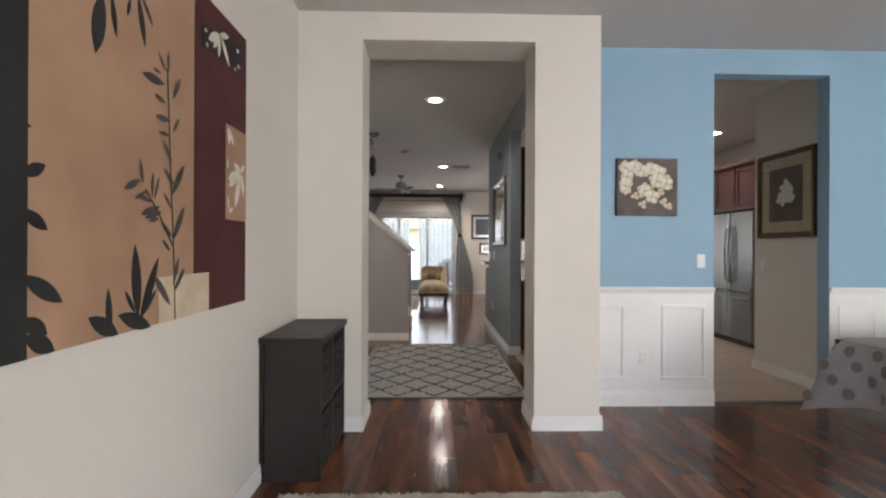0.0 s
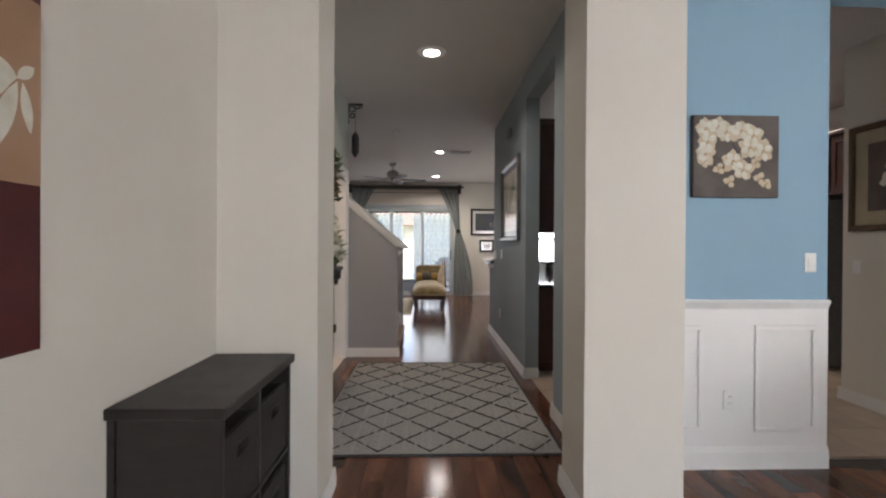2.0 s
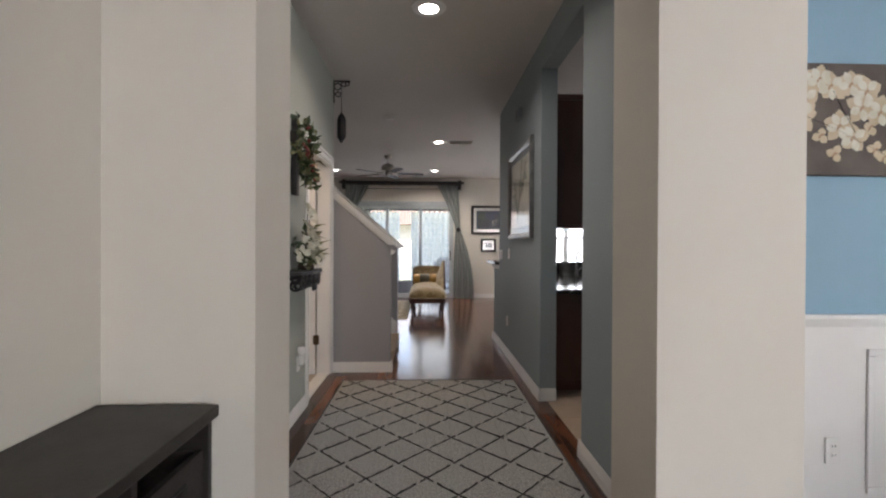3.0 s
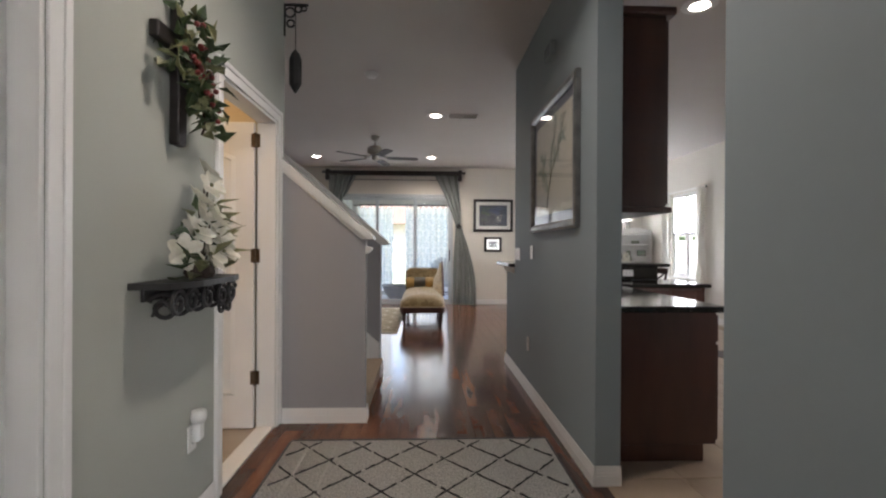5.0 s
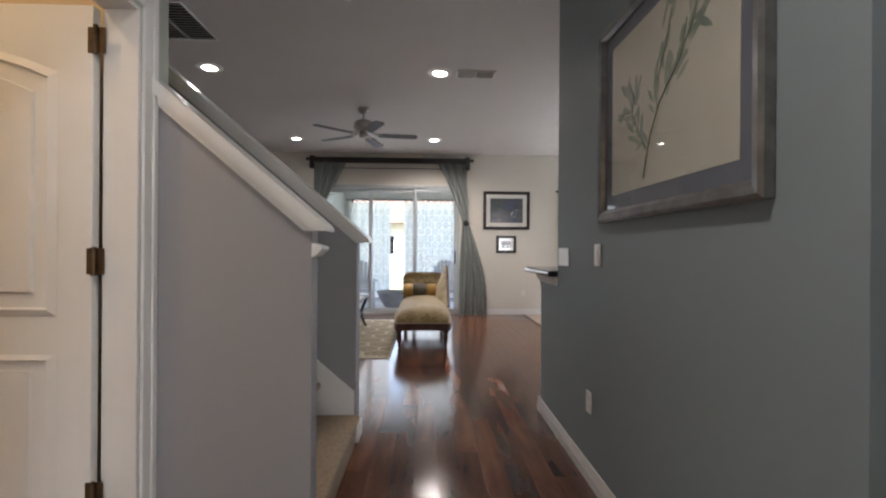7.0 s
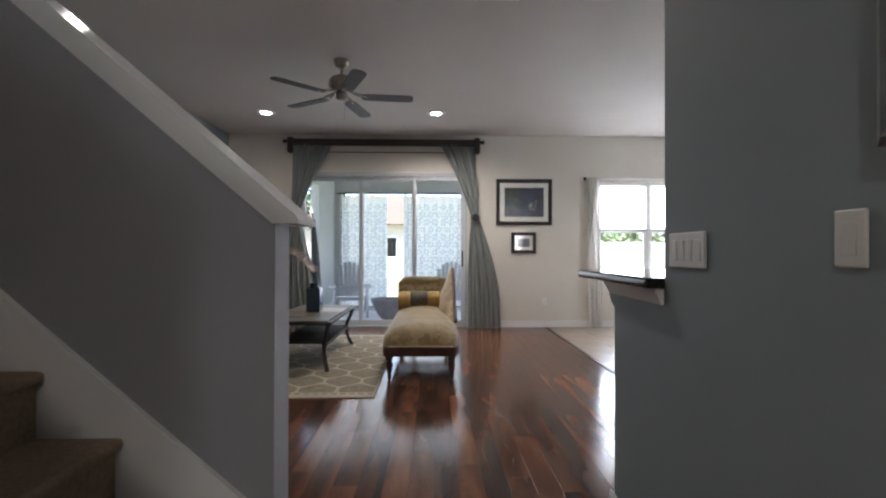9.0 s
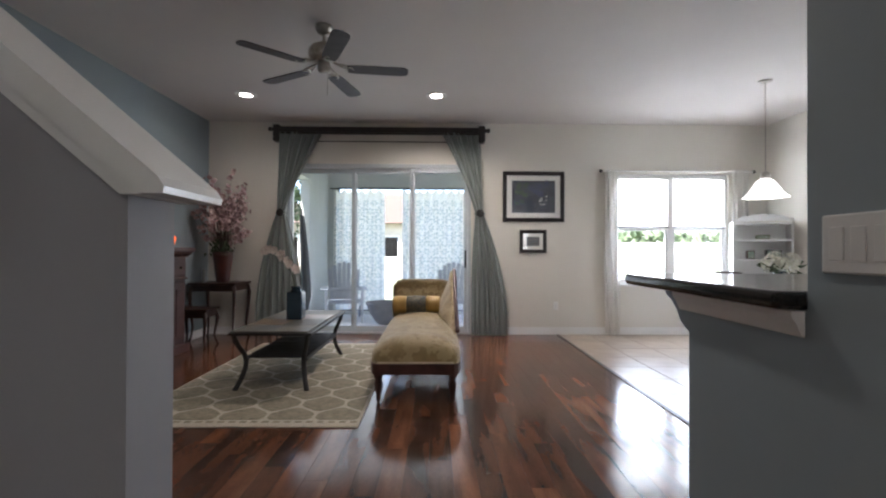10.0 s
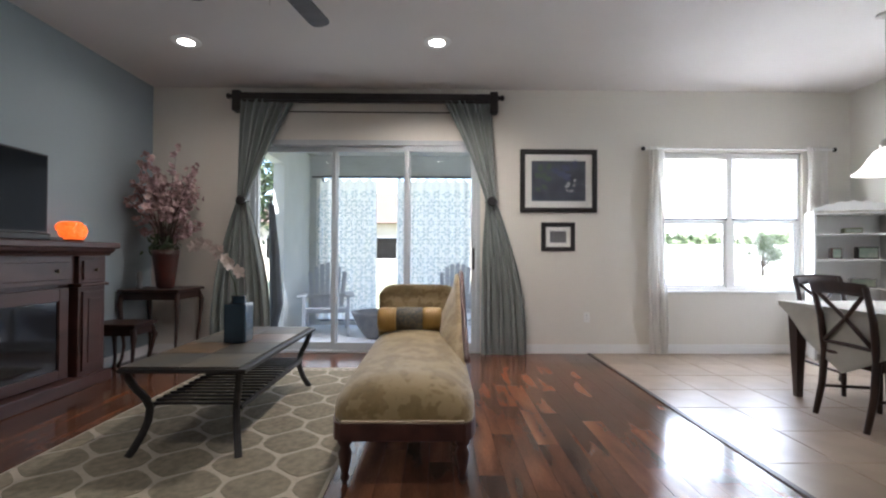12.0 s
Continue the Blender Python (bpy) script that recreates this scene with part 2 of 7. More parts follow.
def leaf(bm, p, way, up, length, width, fold=0.25):
    """One folded leaf from p along way."""
    way, up = Vector(way).normalized(), Vector(up)
    s = way.cross(up)
    if s.length < 1e-3:
        s = way.orthogonal()
    s.normalize()
    n = s.cross(way)
    p = Vector(p)
    v = [bm.verts.new(q) for q in (p, p + way * length * 0.45 + s * width / 2 + n * width * fold, p + way * length - n * width * fold,
                                   p + way * length * 0.45 - s * width / 2 + n * width * fold, p + way * length * 0.5)]
    bm.faces.new((v[0], v[1], v[4]))
    bm.faces.new((v[1], v[2], v[4]))
    bm.faces.new((v[2], v[3], v[4]))
    bm.faces.new((v[3], v[0], v[4]))


def any_way(rnd, up=0.0):
    a, z = rnd.uniform(0, math.tau), rnd.uniform(-1, 1)
    return Vector((math.cos(a) * math.sqrt(1 - z * z), math.sin(a) * math.sqrt(1 - z * z), z + up)).normalized()


# more materials
RUST = mat("painted_rust_red", (0.075, 0.012, 0.012), (0.060, 0.010, 0.010), 0.6, scale=8, grain=300, bump=0.1)
TAN = mat("painted_tan", (0.42, 0.26, 0.16), (0.34, 0.20, 0.12), 0.6, scale=3, grain=300, bump=0.1)
INK = mat("painted_black", (0.012, 0.013, 0.013), (0.018, 0.018, 0.018), 0.6, scale=9, grain=300, bump=0.08)
SMOKEINK = mat("painted_smoke_ink", (0.045, 0.038, 0.03), (0.085, 0.065, 0.048), 0.6, scale=9, grain=300, bump=0.08)
IVORY = mat("painted_ivory", (0.62, 0.52, 0.38), (0.52, 0.42, 0.28), 0.6, scale=9, grain=300, bump=0.08)
PETAL = mat("white_petals", (0.72, 0.70, 0.62), (0.60, 0.57, 0.46), 0.6, scale=20)
UMBER = mat("painted_umber", (0.125, 0.10, 0.085), (0.085, 0.067, 0.058), 0.6, scale=7, grain=300, bump=0.1)
LEAVES = mat("green_leaves", (0.055, 0.085, 0.03), (0.03, 0.05, 0.02), 0.5, scale=14)
PALELEAF = mat("pale_green_leaves", (0.20, 0.20, 0.09), (0.12, 0.13, 0.06), 0.5, scale=14)
PINK = mat("pink_blossom", (0.43, 0.28, 0.28), (0.32, 0.20, 0.20), 0.6, scale=20)
BERRY = mat("red_berries", (0.20, 0.028, 0.022), (0.13, 0.018, 0.015), 0.4, scale=20)
BARK = mat("brown_twigs", (0.05, 0.032, 0.022), None, 0.8, scale=20)
CHERRY = mat("cherry_cabinet_wood", (0.085, 0.030, 0.020), (0.055, 0.019, 0.013), 0.35, scale=7, grain=70, stretch=(1, 1, 0.25), coat=0.15, each=0.06)
MAHOGANY = mat("mahogany_wood", (0.080, 0.031, 0.023), (0.045, 0.017, 0.013), 0.45, scale=8, grain=70, stretch=(1, 0.25, 1), coat=0.05)
DARKWOOD = mat("dark_brown_wood", (0.042, 0.018, 0.012), (0.024, 0.010, 0.007), 0.38, scale=8, grain=70, stretch=(1, 1, 0.25))
GRANITE = mat("black_granite", (0.010, 0.010, 0.010), (0.024, 0.023, 0.022), 0.10, scale=90, grain=200, bump=0.01)
STEEL = mat("brushed_stainless_steel", (0.30, 0.295, 0.29), (0.25, 0.246, 0.24), 0.28, 1.0, scale=3, grain=200, bump=0.03, stretch=(1, 1, 0.05))
NICKEL = mat("brushed_nickel", (0.45, 0.42, 0.38), (0.38, 0.35, 0.31), 0.3, 1.0, scale=30)
BRONZE = mat("aged_bronze", (0.13, 0.09, 0.055), (0.09, 0.06, 0.035), 0.4, 0.8, scale=30)
SILVERFRAME = mat("pewter_frame", (0.30, 0.30, 0.30), (0.20, 0.20, 0.21), 0.3, 0.8, scale=12, grain=150, bump=0.1)
PLASTIC = mat("white_plastic", (0.78, 0.77, 0.74), (0.75, 0.74, 0.71), 0.35)
DRAPE = mat("grey_green_drape", (0.215, 0.242, 0.23), (0.168, 0.19, 0.181), 0.5, scale=5, grain=350, bump=0.15, stretch=(1, 1, 0.4), sheen=0.3)


def damask(name, ground, figure, rough):
    """Woven cloth with large medallions a little paler than the ground."""
    m = mat(name, ground, tuple(v * 0.8 for v in ground), rough, scale=22, grain=320, bump=0.3, sheen=0.3)
    nt = m.node_tree
    bs = nt.nodes["Principled BSDF"]
    old = bs.inputs["Base Color"].links[0].from_socket
    tc = nt.nodes.new("ShaderNodeTexCoord")
    wob = nt.nodes.new("ShaderNodeTexNoise")
    wob.inputs["Scale"].default_value, wob.inputs["Detail"].default_value = 18, 2
    ad = nt.nodes.new("ShaderNodeMixRGB")
    ad.blend_type, ad.inputs["Fac"].default_value = "LINEAR_LIGHT", 0.10
    vo = nt.nodes.new("ShaderNodeTexVoronoi")
    vo.inputs["Scale"].default_value, vo.inputs["Randomness"].default_value = 3.4, 0.35
    nt.links.new(tc.outputs["Object"], wob.inputs["Vector"])
    nt.links.new(tc.outputs["Object"], ad.inputs[1])
    nt.links.new(wob.outputs["Color"], ad.inputs[2])
    nt.links.new(ad.outputs[0], vo.inputs["Vector"])
    wv = nt.nodes.new("ShaderNodeMath")
    wv.operation, wv.inputs[1].default_value = "SINE", 0
    mu = nt.nodes.new("ShaderNodeMath")
    mu.operation, mu.inputs[1].default_value = "MULTIPLY", 15.0
    nt.links.new(vo.outputs["Distance"], mu.inputs[0])
    nt.links.new(mu.outputs[0], wv.inputs[0])
    mr = nt.nodes.new("ShaderNodeMapRange")
    mr.inputs["From Min"].default_value, mr.inputs["From Max"].default_value = -0.5, 0.7
    nt.links.new(wv.outputs[0], mr.inputs["Value"])
    mx = nt.nodes.new("ShaderNodeMix")
    mx.data_type = "RGBA"
    nt.links.new(mr.outputs["Result"], mx.inputs["Factor"])
    nt.links.new(old, mx.inputs["A"])
    mx.inputs["B"].default_value = (*figure, 1)
    nt.links.new(mx.outputs["Result"], bs.inputs["Base Color"])
    return m


GOLD = damask("gold_damask_cloth", (0.255, 0.178, 0.066), (0.33, 0.245, 0.115), 0.62)
GOLDSATIN = mat("gold_satin", (0.43, 0.27, 0.08), (0.34, 0.205, 0.055), 0.4, scale=12, grain=260, bump=0.1)
DARKDAMASK = mat("dark_brocade", (0.06, 0.065, 0.07), (0.16, 0.14, 0.09), 0.6, scale=45, grain=200, bump=0.2)
CARPET = mat("beige_stair_carpet", (0.50, 0.385, 0.27), (0.40, 0.30, 0.205), 0.95, scale=60, grain=500, bump=0.8)
SHAG = mat("cream_shag", (0.62, 0.57, 0.48), (0.52, 0.47, 0.39), 0.95, scale=30, grain=400, bump=0.8)
RUGGREY = mat("woven_grey_rug", (0.86, 0.85, 0.82), (0.48, 0.472, 0.455), 0.95, scale=120, grain=400, bump=0.8, stretch=(1, 0.55, 1))
RUGPALE = mat("pale_rug_yarn", (0.80, 0.79, 0.76), (0.70, 0.69, 0.66), 0.95, scale=80, grain=500, bump=0.6)
RUGDARK = mat("charcoal_yarn", (0.045, 0.045, 0.05), (0.07, 0.07, 0.075), 0.95, scale=80, grain=500, bump=0.6)
RUGCREAM = mat("cream_rug_yarn", (0.56, 0.50, 0.40), (0.49, 0.435, 0.345), 0.95, scale=60, grain=500, bump=0.6)
RUGTAUPE = mat("taupe_rug_yarn", (0.33, 0.285, 0.205), (0.225, 0.20, 0.145), 0.95, scale=26, grain=500, bump=0.6)
SLATETOP = mat("slate_tabletop", (0.055, 0.055, 0.05), (0.105, 0.09, 0.065), 0.5, scale=5, grain=40, bump=0.3, each=0.2)
SLATERUST = mat("rust_slate_tile", (0.17, 0.10, 0.045), (0.10, 0.075, 0.05), 0.35, scale=5, grain=60, bump=0.15)
BLUEVASE = mat("blue_glazed_ceramic", (0.025, 0.05, 0.075), (0.02, 0.04, 0.06), 0.2, scale=6, coat=0.4)
REDVASE = mat("dark_red_ceramic", (0.07, 0.016, 0.012), (0.04, 0.012, 0.01), 0.3, scale=6)
TVGLASS = mat("dark_television_glass", (0.006, 0.007, 0.009), (0.007, 0.008, 0.010), 0.22, scale=3, bump=0.0)
FIREGLASS = mat("smoked_fire_glass", (0.012, 0.011, 0.012), (0.016, 0.015, 0.016), 0.06, scale=3, bump=0.0)
SCREEN = mat("black_glass_screen", (0.006, 0.006, 0.007), (0.008, 0.008, 0.009), 0.05, scale=3)
CLOTH = mat("white_tablecloth", (0.66, 0.64, 0.58), (0.60, 0.58, 0.52), 0.8, scale=8, grain=500, bump=0.2)
DOTCLOTH = mat("grey_tablecloth", (0.36, 0.36, 0.375), (0.31, 0.31, 0.325), 0.8, scale=8, grain=500, bump=0.2)
LANAI = mat("pale_blue_stucco", (0.60, 0.61, 0.59), (0.56, 0.57, 0.55), 0.85, scale=5, grain=90, bump=0.4)
CONCRETE = mat("pale_concrete", (0.68, 0.69, 0.70), (0.60, 0.61, 0.62), 0.8, scale=4, grain=90, bump=0.2)
GRASS = mat("grass", (0.22, 0.25, 0.15), (0.27, 0.27, 0.18), 0.9, scale=2, grain=60, bump=0.5)
STUCCO = mat("neighbour_stucco", (0.62, 0.56, 0.48), (0.56, 0.50, 0.43), 0.9, scale=4, grain=80)
SHINGLE = mat("brown_shingle", (0.16, 0.11, 0.085), (0.12, 0.085, 0.065), 0.9, scale=20)
GREYWOOD = mat("grey_weathered_wood", (0.19, 0.19, 0.20), (0.14, 0.14, 0.15), 0.7, scale=9, grain=90, stretch=(1, 0.2, 1), each=0.2)
PARCH = mat("art_paper", (0.64, 0.61, 0.52), (0.56, 0.54, 0.46), 0.5, scale=2.5, grain=200)
MATBOARD = mat("white_matboard", (0.75, 0.74, 0.70), (0.72, 0.71, 0.67), 0.7)
OLIVEMAT = mat("tan_matboard", (0.47, 0.40, 0.27), (0.42, 0.36, 0.24), 0.7, scale=9)
WARMWALL = mat("warm_cream_paint", (0.66, 0.55, 0.38), (0.64, 0.53, 0.365), 0.65, scale=1.5, grain=260, bump=0.06)
GREYMAT = mat("grey_floor_mat", (0.14, 0.14, 0.145), (0.11, 0.11, 0.115), 0.95, scale=50, grain=300, bump=0.5)
BASKET = mat("woven_dark_fabric", (0.035, 0.027, 0.024), (0.022, 0.017, 0.015), 0.85, scale=90, grain=300, bump=0.6)
SPLASH = mat("white_glazed_tile", (0.60, 0.62, 0.60), (0.55, 0.57, 0.56), 0.2, scale=5, each=0.06)
SCREEN.node_tree.nodes["Principled BSDF"].inputs["Specular IOR Level"].default_value = 0.15
TVGLASS.node_tree.nodes["Principled BSDF"].inputs["Specular IOR Level"].default_value = 0.06
FIREGLASS.node_tree.nodes["Principled BSDF"].inputs["Specular IOR Level"].default_value = 0.45
LAMPON = glow("lamp_lens", (1.0, 0.93, 0.82), 5.0)
SHADEON = glow("lit_opal_glass", (1.0, 0.96, 0.90), 0.5)
SALT = glow("lit_salt_crystal", (1.0, 0.13, 0.016), 0.26)
sn, sr = SALT.node_tree.nodes.new("ShaderNodeTexNoise"), SALT.node_tree.nodes.new("ShaderNodeMapRange")
sn.inputs["Scale"].default_value = 22
sr.inputs["From Min"].default_value, sr.inputs["From Max"].default_value, sr.inputs["To Min"].default_value, sr.inputs["To Max"].default_value = 0.35, 0.65, 0.12, 0.48
SALT.node_tree.links.new(sn.outputs["Fac"], sr.inputs["Value"])
SALT.node_tree.links.new(sr.outputs["Result"], SALT.node_tree.nodes["Principled BSDF"].inputs["Emission Strength"])
NIGHT = glow("lit_jar", (0.75, 0.8, 0.25), 0.35)


def glass(name, rough=0.0, tint=(1, 1, 1)):
    m = bpy.data.materials.new(name)
    m.use_nodes = True
    nt = m.node_tree
    nt.nodes.remove(nt.nodes["Principled BSDF"])
    out = nt.nodes["Material Output"]
    tr, gl, mx, lw, pw, ma = (nt.nodes.new(k) for k in ("ShaderNodeBsdfTransparent", "ShaderNodeBsdfGlossy", "ShaderNodeMixShader", "ShaderNodeLayerWeight", "ShaderNodeMath", "ShaderNodeMath"))
    tr.inputs["Color"].default_value = (*tint, 1)
    gl.inputs["Roughness"].default_value = rough
    pw.operation, pw.inputs[1].default_value = "POWER", 5.0
    ma.operation, ma.inputs[1].default_value, ma.inputs[2].default_value = "MULTIPLY_ADD", 0.45, 0.035
    nt.links.new(lw.outputs["Facing"], pw.inputs[0])
    nt.links.new(pw.outputs[0], ma.inputs[0])
    nt.links.new(ma.outputs[0], mx.inputs["Fac"])
    nt.links.new(tr.outputs["BSDF"], mx.inputs[1])
    nt.links.new(gl.outputs["BSDF"], mx.inputs[2])
    nt.links.new(mx.outputs["Shader"], out.inputs["Surface"])
    return m


def thin_cloth(name, c, through_part):
    """Cloth that lets part of the light behind it through."""
    m = bpy.data.materials.new(name)
    m.use_nodes = True
    nt = m.node_tree
    bs = nt.nodes["Principled BSDF"]
    bs.inputs["Base Color"].default_value, bs.inputs["Roughness"].default_value = (*c, 1), 0.9
    tl, mx = nt.nodes.new("ShaderNodeBsdfTranslucent"), nt.nodes.new("ShaderNodeMixShader")
    n = nt.nodes.new("ShaderNodeTexNoise")
    n.inputs["Scale"].default_value = 40
    hs = nt.nodes.new("ShaderNodeMix")
    hs.data_type = "RGBA"
    hs.inputs["A"].default_value, hs.inputs["B"].default_value = (*c, 1), (*[v * 0.9 for v in c], 1)
    nt.links.new(n.outputs["Fac"], hs.inputs["Factor"])
    nt.links.new(hs.outputs["Result"], bs.inputs["Base Color"])
    nt.links.new(hs.outputs["Result"], tl.inputs["Color"])
    mx.inputs["Fac"].default_value = through_part
    nt.links.new(bs.outputs["BSDF"], mx.inputs[1])
    nt.links.new(tl.outputs["BSDF"], mx.inputs[2])
    nt.links.new(mx.outputs["Shader"], nt.nodes["Material Output"].inputs["Surface"])
    return m


GLASS = glass("window_glass")
ARTGLASS = glass("picture_glass", 0.03)
SHEER = thin_cloth("sheer_white_curtain", (0.78, 0.76, 0.72), 0.45)
BLIND = thin_cloth("white_blind", (0.94, 0.935, 0.92), 0.92)
PATIOCURTAIN = thin_cloth("pale_patterned_curtain", (0.93, 0.91, 0.87), 0.7)
MOTIF = thin_cloth("grey_blue_motif", (0.60, 0.645, 0.64), 0.66)


# ---- structure ----
FAR = 13.47
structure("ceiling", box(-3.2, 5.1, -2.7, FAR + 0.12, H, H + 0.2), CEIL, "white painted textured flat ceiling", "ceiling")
wall("wall_foyer", -1.12, -0.97, -2.6, 3.66, CREAM, "cream painted foyer wall with a large canvas")
wall("wall_arch", -0.97, 1.22, 3.31, 3.66, CREAM, "thick cream wall with a tall opening to the hall", holes=[(-0.51, 0.74, 0, 2.82)])
structure("wall_arch_return", box(1.10, 1.22, 3.66, 3.83, 0, H), CREAM, "short cream wall return beside the dining wall", "wall")
wall("wall_dining", 1.10, 4.96, 3.83, 3.95, BLUE, "sky blue dining wall over white wainscot", holes=[(2.38, 3.38, 0, 2.81)])
wall("wall_hall_stub", 0.965, 1.10, 3.66, 4.665, SLATE, "slate blue painted wall beside the kitchen doorway")
wall("wall_hall_head", 0.965, 1.10, 4.665, 5.695, SLATE, "slate blue wall over the kitchen doorway", z0=2.78)
wall("wall_hall_right", 0.965, 1.10, 5.695, 7.87, SLATE, "slate blue painted hall wall with a framed drawing")
wall("wall_hall_left", -1.08, -0.96, 3.66, 6.70, HALLPAINT, "pale sage painted hall wall with two doors", holes=[(3.90, 4.60, 0, 2.05), (5.67, 6.525, 0, 2.11)])
structure("wall_half_end", box(0.965, 1.10, 7.87, 8.32, 0, 1.05), SLATE, "slate blue half wall at the end of the bar", "wall")
structure("wall_half_bar", box(1.10, 2.58, 8.20, 8.32, 0, 1.05), SLATE, "slate blue half wall under the bar top", "wall")
wall("wall_pantry", 3.60, 3.72, 3.95, 5.04, CREAM, "cream painted kitchen pantry wall")
wall("wall_pantry_back", 3.72, 4.96, 4.92, 5.04, CREAM, "cream painted kitchen pantry wall")
wall("wall_living_left", -3.18, -3.05, 7.89, FAR + 0.12, SLATE, "slate blue painted living room accent wall")
wall("wall_stairwell", -3.18, -3.05, 6.60, 7.89, CREAM, "off-white painted stairwell wall")
wall("wall_far", -3.05, 5.10, FAR, FAR + 0.12, CREAM, "cream living room wall with patio door and window", holes=[(-2.02, 0.68, 0, 2.43), (2.74, 4.40, 0.71, 2.31)])
wall("wall_right", 4.96, 5.10, -2.6, FAR, CREAM, "cream painted outer wall with a window", holes=[(11.27, 12.25, 0.71, 2.31)])
# closes the foyer out of view; its window openings are assumed
wall("wall_front", -1.12, 5.10, -2.74, -2.6, CREAM, "cream painted front wall with two assumed, unseen windows", holes=[(1.30, 2.80, 0.6, 2.4), (3.0, 4.8, 0.6, 2.4)])
# the small lit room behind the open door
wall("wall_powder_near", -2.60, -1.08, 5.10, 5.20, WARMWALL, "warm cream powder room wall")
wall("wall_powder_far", -3.05, -1.08, 6.60, 6.695, WARMWALL, "warm cream wall between powder room and stairs")
wall("wall_powder_back", -2.70, -2.60, 5.10, 6.60, WARMWALL, "warm cream powder room wall")


def knee_wall(name, y0, y1, x_low, x_end, nose, z_nose, material):
    k = 0.85
    over = lambda x: z_nose + 0.008 + k * (nose - x)       # upper face of the cap
    top = lambda x: over(x) - 0.060                        # top of the wall
    out = [(x_low, 0), (x_low, top(x_low)), (x_end, top(x_end)), (x_end, 0)]
    xs = x_end
    if top(x_end) > H:
        xs = x_low - (H - top(x_low)) / k
        out = [(x_low, 0), (x_low, top(x_low)), (xs, H), (x_end, H), (x_end, 0)]
    w = structure(name, prism(out, y0, y1), material, "grey painted sloping half wall of the stairs", "wall")
    # sloping cap, cut level at its lower end, with a moulding under it on both faces and round the end
    xe = xs if xs == x_end else xs + 0.09
    zc = z_nose - 0.012
    xu, xl = nose - (zc - z_nose + 0.052) / k, nose - (zc - z_nose + 0.086) / k
    cap = prism([(nose - 0.002, zc), (nose, z_nose), (nose - 0.012, over(nose - 0.012)), (xe, over(xe)), (xe, top(xe) + 0.001), (xu, zc)], y0 - 0.035, y1 + 0.035)
    part("cap", cap, GLOSSWHITE, w, "white painted sloping cap")
    for a, b in ((y0 - 0.018, y0 - 0.001), (y1 + 0.001, y1 + 0.018)):
        part("moulding", prism([(xl, zc), (xu, zc), (xe, top(xe) - 0.001), (xe, top(xe) - 0.034)], a, b), GLOSSWHITE, w)
    part("end_moulding", prism([(x_low + 0.001, zc + 0.001), (xu - 0.001, zc + 0.001), (x_low + 0.001, top(x_low) - 0.003)], y0, y1), WHITE, w)
    return w


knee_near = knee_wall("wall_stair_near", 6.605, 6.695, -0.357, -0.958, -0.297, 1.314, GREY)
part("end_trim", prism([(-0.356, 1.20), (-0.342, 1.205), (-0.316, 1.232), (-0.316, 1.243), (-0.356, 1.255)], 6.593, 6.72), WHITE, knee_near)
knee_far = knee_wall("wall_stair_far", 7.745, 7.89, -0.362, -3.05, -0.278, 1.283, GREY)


def baseboard(x0, x1, y0, y1):
    """A skirting board along a wall face: thin block with a stepped top."""
    bm = box(x0, x1, y0, y1, 0, 0.055)
    for f, lo, hi in ((0.12, 0.055, 0.072), (0.25, 0.072, 0.09), (0.36, 0.09, 0.105)):
        dx, dy = ((x1 - x0) * f, 0) if x1 - x0 < y1 - y0 else (0, (y1 - y0) * f)
        add_box(bm, x0 + dx, x1 - dx, y0 + dy, y1 - dy, lo, hi)
    structure("baseboard", bm, WHITE, "white painted wooden baseboard", "baseboard")


B = 0.018
for b in ((-0.97, -0.97 + B, -2.6, 3.31), (-0.95, -0.51 - 0.0, 3.31 - B, 3.309), (-0.51, -0.51 + B, 3.31 - B, 3.66 + B), (0.74 - B, 0.74, 3.31 - B, 3.66 + B),
          (0.74, 1.22 + B, 3.31 - B, 3.309), (1.221, 1.22 + B, 3.31, 3.81), (0.74, 0.945, 3.661, 3.66 + B), (-0.95, -0.51, 3.661, 3.66 + B),
          (0.965 - B, 0.964, 3.68, 4.665 + B), (0.965, 1.10, 4.666, 4.665 + B), (0.965 - B, 0.964, 5.695 - B, 8.32 + B), (0.965, 1.10, 5.695 - B, 5.694),
          (-0.959, -0.96 + B, 4.68, 5.59), (-0.935, -0.357 + B, 6.605 - B, 6.604), (-0.356, -0.357 + B, 6.605, 6.695),
          (-0.361, -0.362 + B, 7.745, 7.89), (-3.05, -0.362 + B, 7.891, 7.89 + B), (-3.049, -3.05 + B, 7.91, FAR - B), (-3.03, -2.03, FAR - B, FAR - 0.001),
          (0.70, 4.94, FAR - B, FAR - 0.001), (4.96 - B, 4.959, 9.48, FAR - B), (3.60 - B, 3.599, 3.95, 5.04 + B), (0.965, 2.58, 8.321, 8.32 + B)):
    baseboard(*b)


